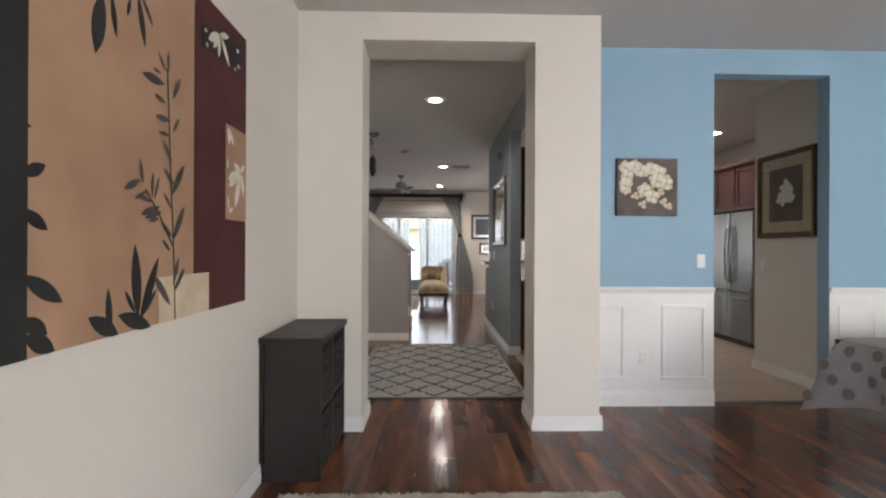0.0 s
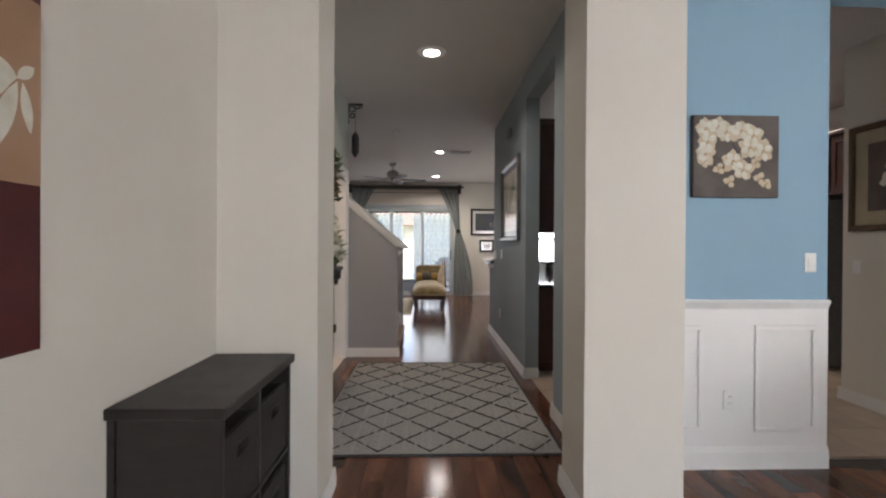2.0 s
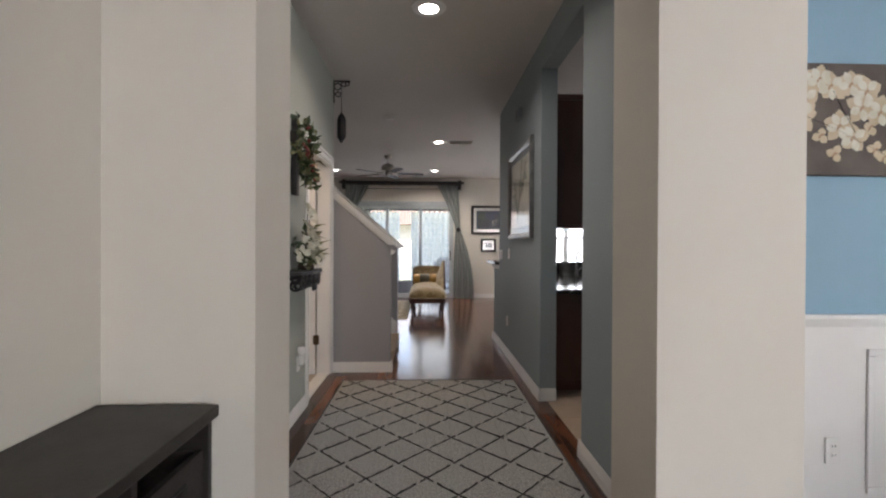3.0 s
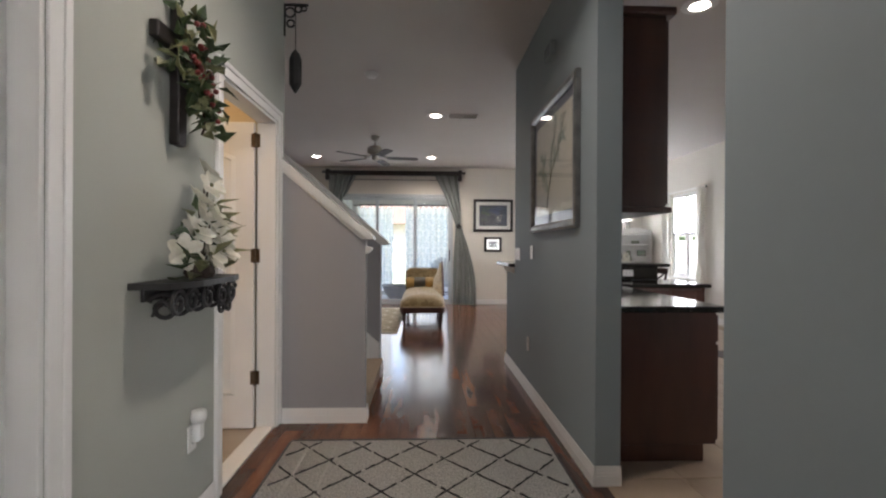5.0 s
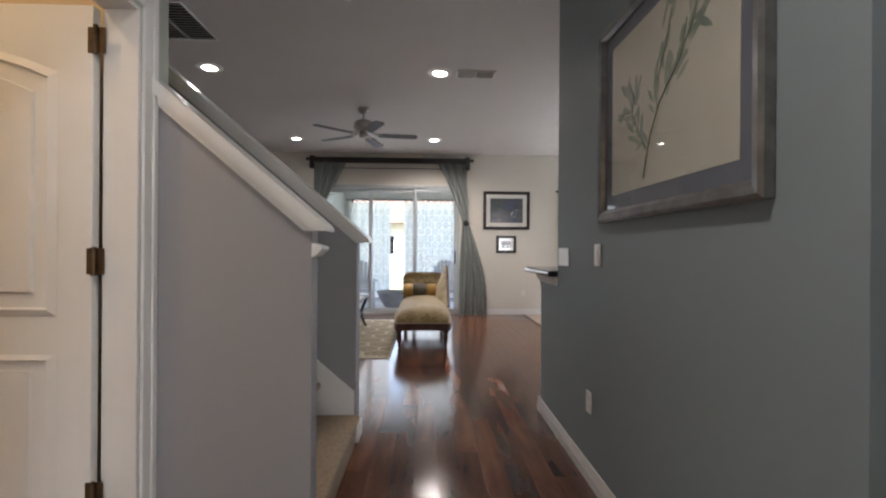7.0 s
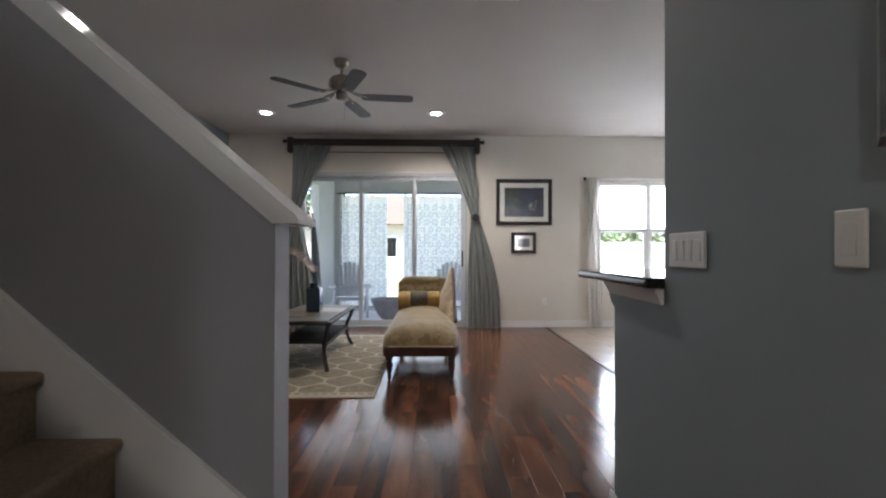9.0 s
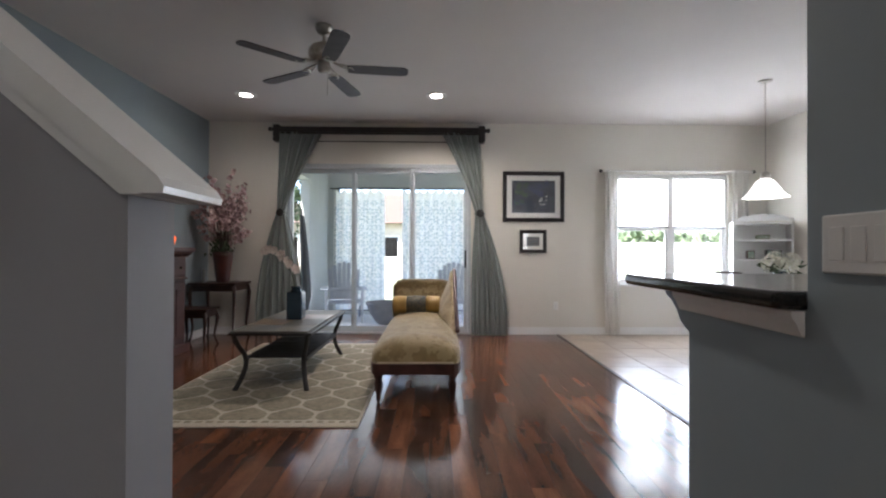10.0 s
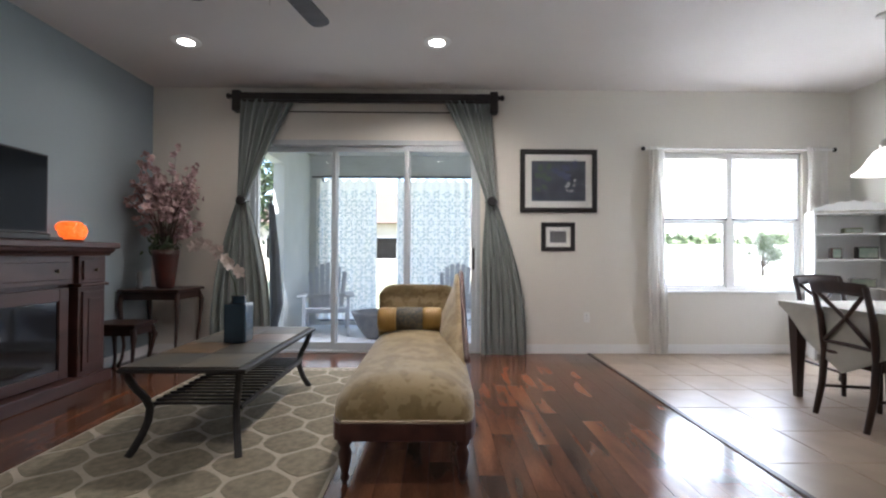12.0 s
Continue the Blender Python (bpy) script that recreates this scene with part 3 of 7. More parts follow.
# ---- wainscot on the dining wall ----
def wainscot(x0, x1, panels):
    y = 3.83
    w = structure("wainscot", box(x0, x1, y - 0.008, y - 0.001, 0.0, 0.985), WHITE, "white painted wainscot panelling with moulded frames", "wainscot")
    part("chair_rail", prism([(y - 0.03, 1.0), (y - 0.03, 0.985), (y - 0.018, 0.965), (y - 0.009, 0.945), (y - 0.001, 0.945), (y - 0.001, 1.0)], x0, x1, "x"), WHITE, w)
    part("skirting", prism([(y - 0.024, 0), (y - 0.024, 0.10), (y - 0.014, 0.13), (y - 0.009, 0.13), (y - 0.009, 0)], x0, x1, "x"), WHITE, w)
    for a, b in panels:
        bm = bmesh.new()
        for c in ((a, b, 0.82, 0.85), (a, b, 0.22, 0.25), (a, a + 0.03, 0.25, 0.82), (b - 0.03, b, 0.25, 0.82)):
            add_box(bm, c[0], c[1], y - 0.022, y - 0.0085, c[2], c[3], 0.005)
        part("panel_moulding", bm, WHITE, w)


wainscot(1.24, 2.38, ((1.30, 1.62), (1.93, 2.31)))
wainscot(3.38, 4.95, ((3.45, 3.79), (4.05, 4.75)))


# ---- doors ----
def casing(y0, y1, z1, x, way):
    """Moulded door casing on a wall face at x; way is the side to which it stands proud."""
    w = 0.075
    bm = bmesh.new()
    for a, b, c, d in ((y0 - w, y0, 0, z1 + w), (y1, y1 + w, 0, z1 + w), (y0, y1, z1, z1 + w)):
        add_box(bm, *sorted((x + way * 0.001, x + way * 0.014)), a, b, c, d, 0.004)
    for a, b, c, d in ((y0 - w, y0 - w + 0.028, 0, z1 + w), (y1 + w - 0.028, y1 + w, 0, z1 + w), (y0 - w + 0.028, y1 + w - 0.028, z1 + w - 0.028, z1 + w)):
        add_box(bm, *sorted((x + way * 0.0135, x + way * 0.022)), a, b, c, d, 0.004)
    structure("door_trim", bm, WHITE, "white moulded door casing", "trim")


def jamb(y0, y1, z1):
    bm = bmesh.new()
    for a, b, c, d in ((y0, y0 + 0.018, 0, z1), (y1 - 0.018, y1, 0, z1), (y0 + 0.018, y1 - 0.018, z1 - 0.018, z1)):
        add_box(bm, -1.082, -0.958, a, b, c, d, 0.002)
    structure("door_jamb", bm, WHITE, "white painted door jamb", "trim")


def panel_door(name, width, label):
    """A moulded two-panel door, hinged at its origin, along -x; its face looks to -y."""
    d = tagged(new(name), label, "door", kind="structure")
    part("leaf", box(-width, 0, 0.0, 0.036, 0, 2.02, 0.003), WHITE, d)
    a, b = -width + 0.12, -0.12
    for z0, z1, arch in ((0.22, 0.82, 0), (0.95, 1.86, 0.07)):
        for side in (-1, 1):
            y = (-0.001, -0.010) if side < 0 else (0.037, 0.046)
            n = 10
            top = [(b + (a - b) * i / n, z1 - arch + arch * math.sin(math.pi * i / n)) for i in range(n + 1)]
            outer = [(a, z0), (b, z0)] + top
            cx, cz = (a + b) / 2, (z0 + z1) / 2
            for s0, s1, dep in ((1.0, 0.90, 1.0), (0.72, 0.70, 1.0)):
                bm = bmesh.new()
                o = [(cx + (p - cx) * s0, cz + (q - cz) * (s0 if s0 == 1 else 0.82)) for p, q in outer]
                i_ = [(cx + (p - cx) * s1, cz + (q - cz) * (0.945 if s0 == 1 else 0.81)) for p, q in outer]
                yo, yi = (y[0], y[1])
                vo = [bm.verts.new((p, yo, q)) for p, q in o]
                vi = [bm.verts.new((p, yi, q)) for p, q in i_]
                vj = [bm.verts.new((cx + (p - cx) * 0.98, yo, cz + (q - cz) * 0.985)) for p, q in i_]
                m = len(o)
                for k in range(m):
                    l = (k + 1) % m
                    bm.faces.new((vo[k], vo[l], vi[l], vi[k]))
                    bm.faces.new((vi[k], vi[l], vj[l], vj[k]))
                if s0 != 1:
                    bm.faces.new(vi)
                bmesh.ops.recalc_face_normals(bm, faces=bm.faces)
                part("panel_moulding" if s0 == 1 else "raised_panel", bm, WHITE, d)
    return d


def hinge(parent, x, y, z):
    bm = box(x - 0.03, x + 0.03, y - 0.003, y + 0.003, z - 0.045, z + 0.045, 0.002)
    tube([(x, y - 0.006, z - 0.05), (x, y - 0.006, z + 0.05)], 0.008, 8, bm)
    part("hinge", bm, BRONZE, parent, "dark bronze hinge")


door_powder = panel_door("door_1", 0.80, "open white two-panel door with bronze hinges")
door_powder.matrix_world = pose(-1.095, 6.475, 0.012) @ Matrix.Diagonal((1, 1, 1.028, 1))
for z in (0.335, 1.14, 1.90):
    hinge(door_powder, 0.012, 0.0, z)
door_closet = panel_door("door_2", 0.66, "closed white two-panel door in the hall wall")
door_closet.matrix_world = pose(-1.04, 4.58, 0.012, 0, 0, 90)
for y0, y1, z1 in ((3.90, 4.60, 2.05), (5.67, 6.525, 2.11)):
    jamb(y0, y1, z1)
    casing(y0, y1, z1, -0.96, 1)
    casing(y0, y1, z1, -1.08, -1)
structure("threshold", box(-1.08, -0.965, 5.69, 6.52, 0.0, 0.012, 0.003), WHITE, "pale marble threshold at the powder room", "threshold")
structure("floor_powder", box(-2.6, -1.08, 5.2, 6.60, -0.01, 0.004), TILE, "beige tile floor of the powder room", "floor")
structure("wall_closet_back", box(-1.9, -1.8, 3.66, 5.10, 0, H), CREAM, "cream closet wall", "wall")

# ---- stairs ----
stairs = tagged(new("stairs"), "carpeted beige stairs between two grey half walls", "stairs", kind="structure")
for i in range(11):
    x1 = -0.36 - 0.243 * i
    z1 = 0.19 + 0.207 * i
    bm = box(x1 - 0.27, x1, 6.725, 7.72, max(0, z1 - 0.35), z1 - 0.035)
    add_box(bm, x1 - 0.25, x1 + 0.03, 6.725, 7.72, z1 - 0.036, z1, 0.014)
    part("step", bm, CARPET, stairs)
for y0, y1 in ((6.6985, 6.72), (7.722, 7.744)):
    top = lambda x: 0.40 + 0.86 * (-0.45 - x)
    part("skirt_board", prism([(-0.37, 0.0), (-0.37, 0.33), (-2.9, top(-2.9)), (-2.9, top(-2.9) - 0.5), (-0.62, 0.0)], y0, y1), WHITE, stairs, "white sloping stair skirt board")

# ---- windows and patio door ----
def window_unit(name, label, width, z0, z1, m):
    """Two double-hung sashes side by side in a white frame, facing -y, with blinds half drawn. Origin: middle of the sill line."""
    w = tagged(new(name), label, "window", kind="structure")
    h, f = width / 2, 0.04
    zm = (z0 + z1) / 2 + 0.02
    bm = bmesh.new()
    for a, b, c, d in ((-h, -h + f, z0, z1), (h - f, h, z0, z1), (-0.035, 0.035, z0 + f, z1 - f), (-h + f, h - f, z0, z0 + f), (-h + f, h - f, z1 - f, z1)):
        add_box(bm, a, b, 0.03, 0.10, c, d, 0.004)
    part("window_frame", bm, WHITE, w)
    for x0, x1 in ((-h + f, -0.035), (0.035, h - f)):
        for c, d, y in ((z0 + f, zm, 0.045), (zm - 0.035, z1 - f, 0.072)):
            s = bmesh.new()
            for p in ((x0, x0 + 0.035, c, d), (x1 - 0.035, x1, c, d), (x0 + 0.035, x1 - 0.035, c, c + 0.035), (x0 + 0.035, x1 - 0.035, d - 0.035, d)):
                add_box(s, p[0], p[1], y, y + 0.022, p[2], p[3], 0.003)
            part("sash", s, WHITE, w)
            g = part("pane", box(x0 + 0.035, x1 - 0.035, y + 0.009, y + 0.013, c + 0.035, d - 0.035), GLASS, w)
            g.visible_shadow = False
        bl = bmesh.new()
        n = 26
        for i in range(n):
            z = zm + 0.03 + (z1 - 0.06 - zm - 0.03) * i / (n - 1)
            bmesh.ops.create_grid(bl, x_segments=1, y_segments=3, size=0.5, matrix=pose((x0 + x1) / 2, 0.022, z, 72) @ Matrix.Diagonal((x1 - x0 - 0.01, 0.044, 1, 1)))
        b = part("blind", bl, BLIND, w, "white horizontal blind drawn half way")
        part("bottom_rail", box(x0, x1, 0.008, 0.034, zm, zm + 0.022, 0.004), GREYMAT, w)
        part("head_rail", box(x0, x1, 0.004, 0.04, z1 - 0.075, z1 - 0.042, 0.004), WHITE, w)
    part("window_sill", box(-h - 0.02, h + 0.02, -0.025, 0.03, z0 - 0.02, z0 + 0.006, 0.004), WHITE, w)
    w.matrix_world = m
    return w


window_unit("window_1", "white double window with half-drawn blinds", 1.65, 0.712, 2.308, pose(3.57, FAR, 0))
window_unit("window_2", "white double window with half-drawn blinds and curtains", 0.97, 0.712, 2.308, pose(4.96, 11.76, 0, 0, 0, -90))
# front windows are never in view, added for the foyer's daylight
for x, wd in ((2.05, 1.48), (3.9, 1.78)):
    o = window_unit("window_3", "unseen white double front window, added for foyer daylight", wd, 0.602, 2.398, pose(x, -2.6, 0, 0, 0, 180))

ALU = mat("grey_white_aluminium", (0.50, 0.53, 0.55), (0.46, 0.49, 0.51), 0.4, scale=4)
slider = tagged(new("patio_door"), "three-panel sliding glass patio door in a grey-white frame", "patio door", kind="structure")
bm = bmesh.new()
for a, b, c, d in ((-2.018, -1.975, 0.0, 2.428), (0.635, 0.678, 0.0, 2.428), (-1.975, 0.635, 2.37, 2.428), (-1.975, 0.635, 0.0, 0.025)):
    add_box(bm, a, b, FAR - 0.004, FAR + 0.125, c, d, 0.004)
part("door_frame", bm, ALU, slider)
for x0, x1, y in ((-1.97, -0.96, 0.075), (-1.03, -0.12, 0.04), (-0.195, 0.63, 0.005)):
    s = bmesh.new()
    y += FAR
    for a, b, c, d in ((x0, x0 + 0.052, 0.028, 2.366), (x1 - 0.052, x1, 0.028, 2.366), (x0 + 0.052, x1 - 0.052, 0.028, 0.11), (x0 + 0.052, x1 - 0.052, 2.30, 2.366)):
        add_box(s, a, b, y, y + 0.03, c, d, 0.004)
    p = part("sliding_panel", s, ALU, slider)
    g = part("pane", box(x0 + 0.052, x1 - 0.052, y + 0.012, y + 0.017, 0.11, 2.30), GLASS, p)
    g.visible_shadow = False
part("door_handle", box(0.588, 0.612, FAR - 0.028, FAR + 0.004, 0.95, 1.20, 0.006), BLACK, slider, "black pull handle")

# ---- ceiling fixtures ----
can = thing("ceiling_light", 0.02, 5.22, H, "round recessed ceiling light, switched on", "ceiling light", group="recessed lights")
part("trim_ring", lathe([(0.088, -0.001), (0.125, -0.001), (0.122, -0.008), (0.09, -0.012)], 32), WHITE, can, smooth=False)
part("lens", lathe([(0.089, -0.004), (0.07, -0.012), (0.03, -0.016)], 32), LAMPON, can, "glowing frosted lens", smooth=True)
for x, y in ((0.20, 9.45), (-2.08, 9.42), (-2.06, 12.33), (0.18, 12.30), (4.09, 8.36), (2.05, 6.58), (4.08, 6.54)):
    copy_thing(can, pose(x, y, H))


def vent(name, x, y, w, d, n, label, dark):
    v = thing(name, x, y, H, label, "air vent")
    part("backing", box(-w / 2 + 0.015, w / 2 - 0.015, -d / 2 + 0.015, d / 2 - 0.015, -0.004, -0.001), BLACK if dark else PLASTIC, v)
    f = bmesh.new()
    for a, b, c, e in ((-w / 2, w / 2, -d / 2, -d / 2 + 0.02), (-w / 2, w / 2, d / 2 - 0.02, d / 2), (-w / 2, -w / 2 + 0.02, -d / 2 + 0.02, d / 2 - 0.02), (w / 2 - 0.02, w / 2, -d / 2 + 0.02, d / 2 - 0.02), (-0.012, 0.012, -d / 2 + 0.02, d / 2 - 0.02)):
        add_box(f, a, b, c, e, -0.012, -0.002, 0.002)
    part("frame", f, WHITE, v)
    for i in range(n):
        yy = -d / 2 + 0.025 + (d - 0.05) * (i + 0.5) / n
        s = bmesh.new()
        bmesh.ops.create_cube(s, size=1, matrix=pose(0, yy, -0.008, 40) @ Matrix.Diagonal((w - 0.04, (d - 0.05) / n * 0.75, 0.002, 1)))
        part("slat", s, WHITE, v)
    return v


vent("ceiling_vent", 0.565, 9.47, 0.40, 0.20, 6, "white louvred air supply vent in the ceiling", False)
vent("return_grille", -1.95, 8.50, 0.48, 0.62, 14, "large grey louvred return air grille in the ceiling", True)
smoke = thing("smoke_detector", -0.49, 8.02, H, "round white smoke detector on the ceiling", "smoke detector")
part("base", lathe([(0.07, -0.012), (0.07, 0.0)], 28), PLASTIC, smoke)
part("cover", lathe([(0.02, -0.045), (0.052, -0.038), (0.062, -0.0125)], 28), PLASTIC, smoke, smooth=True)


def ceiling_fan(x, y):
    f = thing("ceiling_fan", x, y, H, "five-blade ceiling fan, brushed nickel with dark blades", "ceiling fan")
    part("canopy", lathe([(0.02, -0.075), (0.055, -0.06), (0.07, -0.02), (0.072, -0.001)], 28), NICKEL, f, smooth=True)
    part("downrod", tube([(0, 0, -0.15), (0, 0, -0.07)], 0.014, 12), NICKEL, f)
    part("motor_housing", lathe([(0.05, -0.345), (0.09, -0.335), (0.118, -0.31), (0.122, -0.27), (0.118, -0.245), (0.10, -0.22), (0.06, -0.20), (0.02, -0.195)], 32), NICKEL, f, smooth=True)
    for k in range(16):
        q = math.tau * k / 16
        part("housing_rib", tube([(0.119 * math.cos(q), 0.119 * math.sin(q), -0.315), (0.119 * math.cos(q), 0.119 * math.sin(q), -0.25)], 0.005, 5), NICKEL, f)
    part("switch_cup", lathe([(0.012, -0.435), (0.05, -0.425), (0.058, -0.39), (0.05, -0.346)], 28), NICKEL, f, smooth=True)
    part("pull_chain", tube([(0.03, 0, -0.62), (0.03, 0, -0.42)], 0.0025, 6), NICKEL, f)
    for k in range(5):
        turn = Matrix.Rotation(radians(6 + 72 * k), 4, "Z")
        arm = bmesh.new()
        for s in (-1, 1):
            tube([(0.075, 0, -0.345), (0.13, 0.02 * s, -0.365), (0.18, 0.032 * s, -0.378), (0.225, 0.008 * s, -0.385)], 0.008, 6, arm)
        tube([(0.20 + 0.036 * math.cos(q * 0.5236), 0.036 * math.sin(q * 0.5236), -0.389) for q in range(13)], 0.008, 6, arm)
        bmesh.ops.transform(arm, matrix=turn, verts=arm.verts)
        a = part("blade_arm", arm, NICKEL, f)
        out = [(0.19, -0.052), (0.26, -0.062), (0.62, -0.068), (0.665, -0.06), (0.685, -0.035), (0.69, 0.0), (0.685, 0.035), (0.665, 0.06), (0.62, 0.068), (0.26, 0.062), (0.19, 0.052)]
        bl = prism(out, -0.004, 0.004, "z")
        bmesh.ops.transform(bl, matrix=turn @ Matrix.Translation((0, 0, -0.392)) @ Matrix.Rotation(radians(-7), 4, "X"), verts=bl.verts)
        part("blade", bl, FANBLADE, f, "dark grey-brown wooden blade")
    for c in f.children:
        if not c.name.startswith(("canopy", "downrod")):
            c.location.z += 0.05


FANBLADE = mat("grey_brown_blade", (0.045, 0.037, 0.040), (0.032, 0.026, 0.028), 0.62, scale=9, stretch=(0.4, 2, 1))
ceiling_fan(-0.74, 10.68)

pend = thing("pendant_light", 3.70, 11.76, H, "nickel pendant lamp with a lit bell glass shade", "pendant light")
part("canopy", lathe([(0.025, -0.03), (0.06, -0.02), (0.065, -0.001)], 24), NICKEL, pend, smooth=True)
part("stem", tube([(0, 0, -0.98), (0, 0, -0.02)], 0.006, 8), NICKEL, pend)
part("socket_cup", lathe([(0.035, -1.06), (0.05, -1.03), (0.04, -0.99), (0.015, -0.975)], 20), NICKEL, pend, smooth=True)
part("shade", lathe([(0.218, -1.25), (0.20, -1.24), (0.155, -1.195), (0.118, -1.13), (0.08, -1.075), (0.04, -1.05)], 36), SHADEON, pend, "lit white opal glass shade", smooth=True)


def plate(name, label, gangs, m, outlet=False):
    w = 0.07 + 0.046 * (gangs - 1)
    p = tagged(new(name), label, "outlet" if outlet else "light switch")
    part("plate", box(-w / 2, w / 2, -0.009, -0.0005, -0.057, 0.057, 0.004), PLASTIC, p)
    for i in range(gangs):
        x = (i - (gangs - 1) / 2) * 0.046
        if outlet:
            for z in (-0.02, 0.02):
                so = part("socket", lathe([(0.016, 0), (0.015, 0.002)], 16), PLASTIC, p)
                so.matrix_basis = pose(x, -0.0085, z, 90)
                for q in (-0.006, 0.006):
                    part("slot", box(q - 0.0014, q + 0.0014, -0.004, 0.005, 0.0018, 0.0026), BLACK, so)
        else:
            part("rocker", box(x - 0.016, x + 0.016, -0.0108, -0.0085, -0.033, 0.033, 0.002), PLASTIC, p)
    p.matrix_world = m


# ---- bar and kitchen ----
def rounded(x0, x1, y0, y1, z0, z1, r=0.02):
    return box(x0, x1, y0, y1, z0, z1, r)


bar = tagged(part("bar_counter", prism([(0.90, 7.872), (1.16, 7.872), (1.16, 8.06), (2.66, 8.06), (2.66, 8.72), (0.98, 8.72), (0.93, 8.70), (0.905, 8.66)], 1.052, 1.092, "z"), GRANITE),
             "black granite bar top with a bullnose edge", "bar top")
bv = bar.modifiers.new("edge", "BEVEL")
bv.width, bv.segments, bv.limit_method = 0.016, 3, "ANGLE"
structure("bar_moulding", prism([(0.963, 0.995), (0.957, 0.995), (0.952, 1.005), (0.946, 1.02), (0.936, 1.035), (0.932, 1.05), (0.963, 1.05)], 7.874, 8.36), WHITE, "white cove moulding under the bar top", "trim")
cor = prism([(8.342, 1.05), (8.50, 1.05), (8.49, 1.03), (8.455, 1.015), (8.42, 0.985), (8.40, 0.955), (8.37, 0.935), (8.342, 0.925)], 0.98, 1.07, "x")
# near corbel in the walls' slate blue, the far one in white
structure("bar_corbel", cor, SLATE, "slate blue scrolled corbel under the bar overhang", "corbel")
structure("bar_corbel", prism([(8.342, 1.05), (8.58, 1.05), (8.58, 1.01), (8.54, 0.99), (8.50, 0.93), (8.44, 0.86), (8.37, 0.82), (8.342, 0.78)], 2.2, 2.29, "x"), WHITE, "white scrolled corbel under the bar overhang", "corbel")


def cabinet_door(parent, a, b, z0, z1, face, way, axis, knob=False):
    """A framed door on a cabinet face: axis 'x' means that the face is a plane of x."""
    d = bmesh.new()

    def put(a0, a1, c0, c1, e0, e1):
        lo, hi = sorted((face + way * e0, face + way * e1))
        add_box(d, *((lo, hi, a0, a1) if axis == "x" else (a0, a1, lo, hi)), c0, c1, 0.002)
    w = 0.055
    put(a, a + w, z0, z1, 0.001, 0.02)
    put(b - w, b, z0, z1, 0.001, 0.02)
    put(a + w, b - w, z0, z0 + w, 0.001, 0.02)
    put(a + w, b - w, z1 - w, z1, 0.001, 0.02)
    put(a + w, b - w, z0 + w, z1 - w, 0.001, 0.010)
    return part("door" if z1 - z0 > 0.25 else "drawer_front", d, CHERRY, parent)


def wall_cabinet(x0, x1, y0, y1, z0, z1, face, way, doors, crown=True):
    c = thing("wall_cabinet", (x0 + x1) / 2, (y0 + y1) / 2, z0, "cherry wood kitchen wall cabinet with crown moulding", "cabinet", group="kitchen wall cabinets")
    inv = c.matrix_world.inverted()

    def put(ob):
        ob.matrix_parent_inverse = inv
    put(part("body", box(x0, x1, y0, y1, z0, z1, 0.003), CHERRY, c))
    fx = face + way * 0.05
    lo, hi = sorted((fx, face - way * 0.02))
    if crown:
        put(part("crown", box(min(x0, lo), max(x1, hi), y0 - 0.03, y1 + 0.03, z1 + 0.001, z1 + 0.05, 0.012), CHERRY, c))
    put(part("light_rail", box(min(x0, lo + 0.02), max(x1, hi - 0.02), y0 - 0.02, y1 + 0.02, z0 - 0.035, z0 - 0.001, 0.008), CHERRY, c))
    w = (y1 - y0) / doors
    for i in range(doors):
        put(cabinet_door(c, y0 + w * i + 0.012, y0 + w * (i + 1) - 0.012, z0 + 0.015, z1 - 0.02, face, way, "x"))
    return c


def base_cabinet(x0, x1, y0, y1, face, way, bays):
    c = thing("base_cabinet", (x0 + x1) / 2, (y0 + y1) / 2, 0, "cherry wood kitchen base cabinet with drawers and doors", "cabinet", group="kitchen base cabinets")
    inv = c.matrix_world.inverted()

    def put(ob):
        ob.matrix_parent_inverse = inv
    put(part("body", box(x0, x1, y0, y1, 0.10, 0.872, 0.003), CHERRY, c))
    lo, hi = sorted((face - way * 0.08, x0 if way > 0 else x1))
    put(part("toe_kick", box(lo, hi, y0 + 0.05, y1 - 0.02, 0.003, 0.099), ESPRESSO, c))
    lo, hi = sorted((face - way * 0.075, x0 if way > 0 else x1))
    put(part("end_panel", box(lo, hi, y0, y0 + 0.02, 0.003, 0.0995), CHERRY, c))
    w = (y1 - y0) / bays
    for i in range(bays):
        a, b = y0 + w * i + 0.012, y0 + w * (i + 1) - 0.012
        put(cabinet_door(c, a, b, 0.12, 0.68, face, way, "x"))
        put(cabinet_door(c, a, b, 0.70, 0.855, face, way, "x"))
    return c


wall_cabinet(1.102, 1.47, 5.95, 7.80, 1.49, 2.60, 1.47, 1, 4)
base_cabinet(1.102, 1.78, 5.95, 7.57, 1.78, 1, 3)
tagged(part("countertop", rounded(1.102, 1.83, 5.91, 7.575, 0.874, 0.912, 0.012), GRANITE), "black polished granite kitchen countertop", "countertop")
tagged(part("sink_counter", rounded(1.102, 2.80, 7.58, 8.195, 0.874, 0.912, 0.012), GRANITE), "black granite counter behind the bar", "countertop")
sinkcab = thing("sink_cabinet", 2.1, 7.9, 0, "cherry wood cabinet run under the sink counter", "cabinet")
part("body", box(-0.998, 0.66, -0.27, 0.29, 0.10, 0.872, 0.003), CHERRY, sinkcab)
part("toe_kick", box(-0.998, 0.66, -0.20, 0.29, 0.003, 0.099), ESPRESSO, sinkcab)
for i in range(3):
    p = cabinet_door(sinkcab, -0.32 + 0.32 * i, -0.02 + 0.32 * i, 0.12, 0.855, -0.27, -1, "y")
faucet = thing("faucet", 2.05, 8.06, 0.912, "chrome gooseneck kitchen faucet on the sink counter", "faucet")
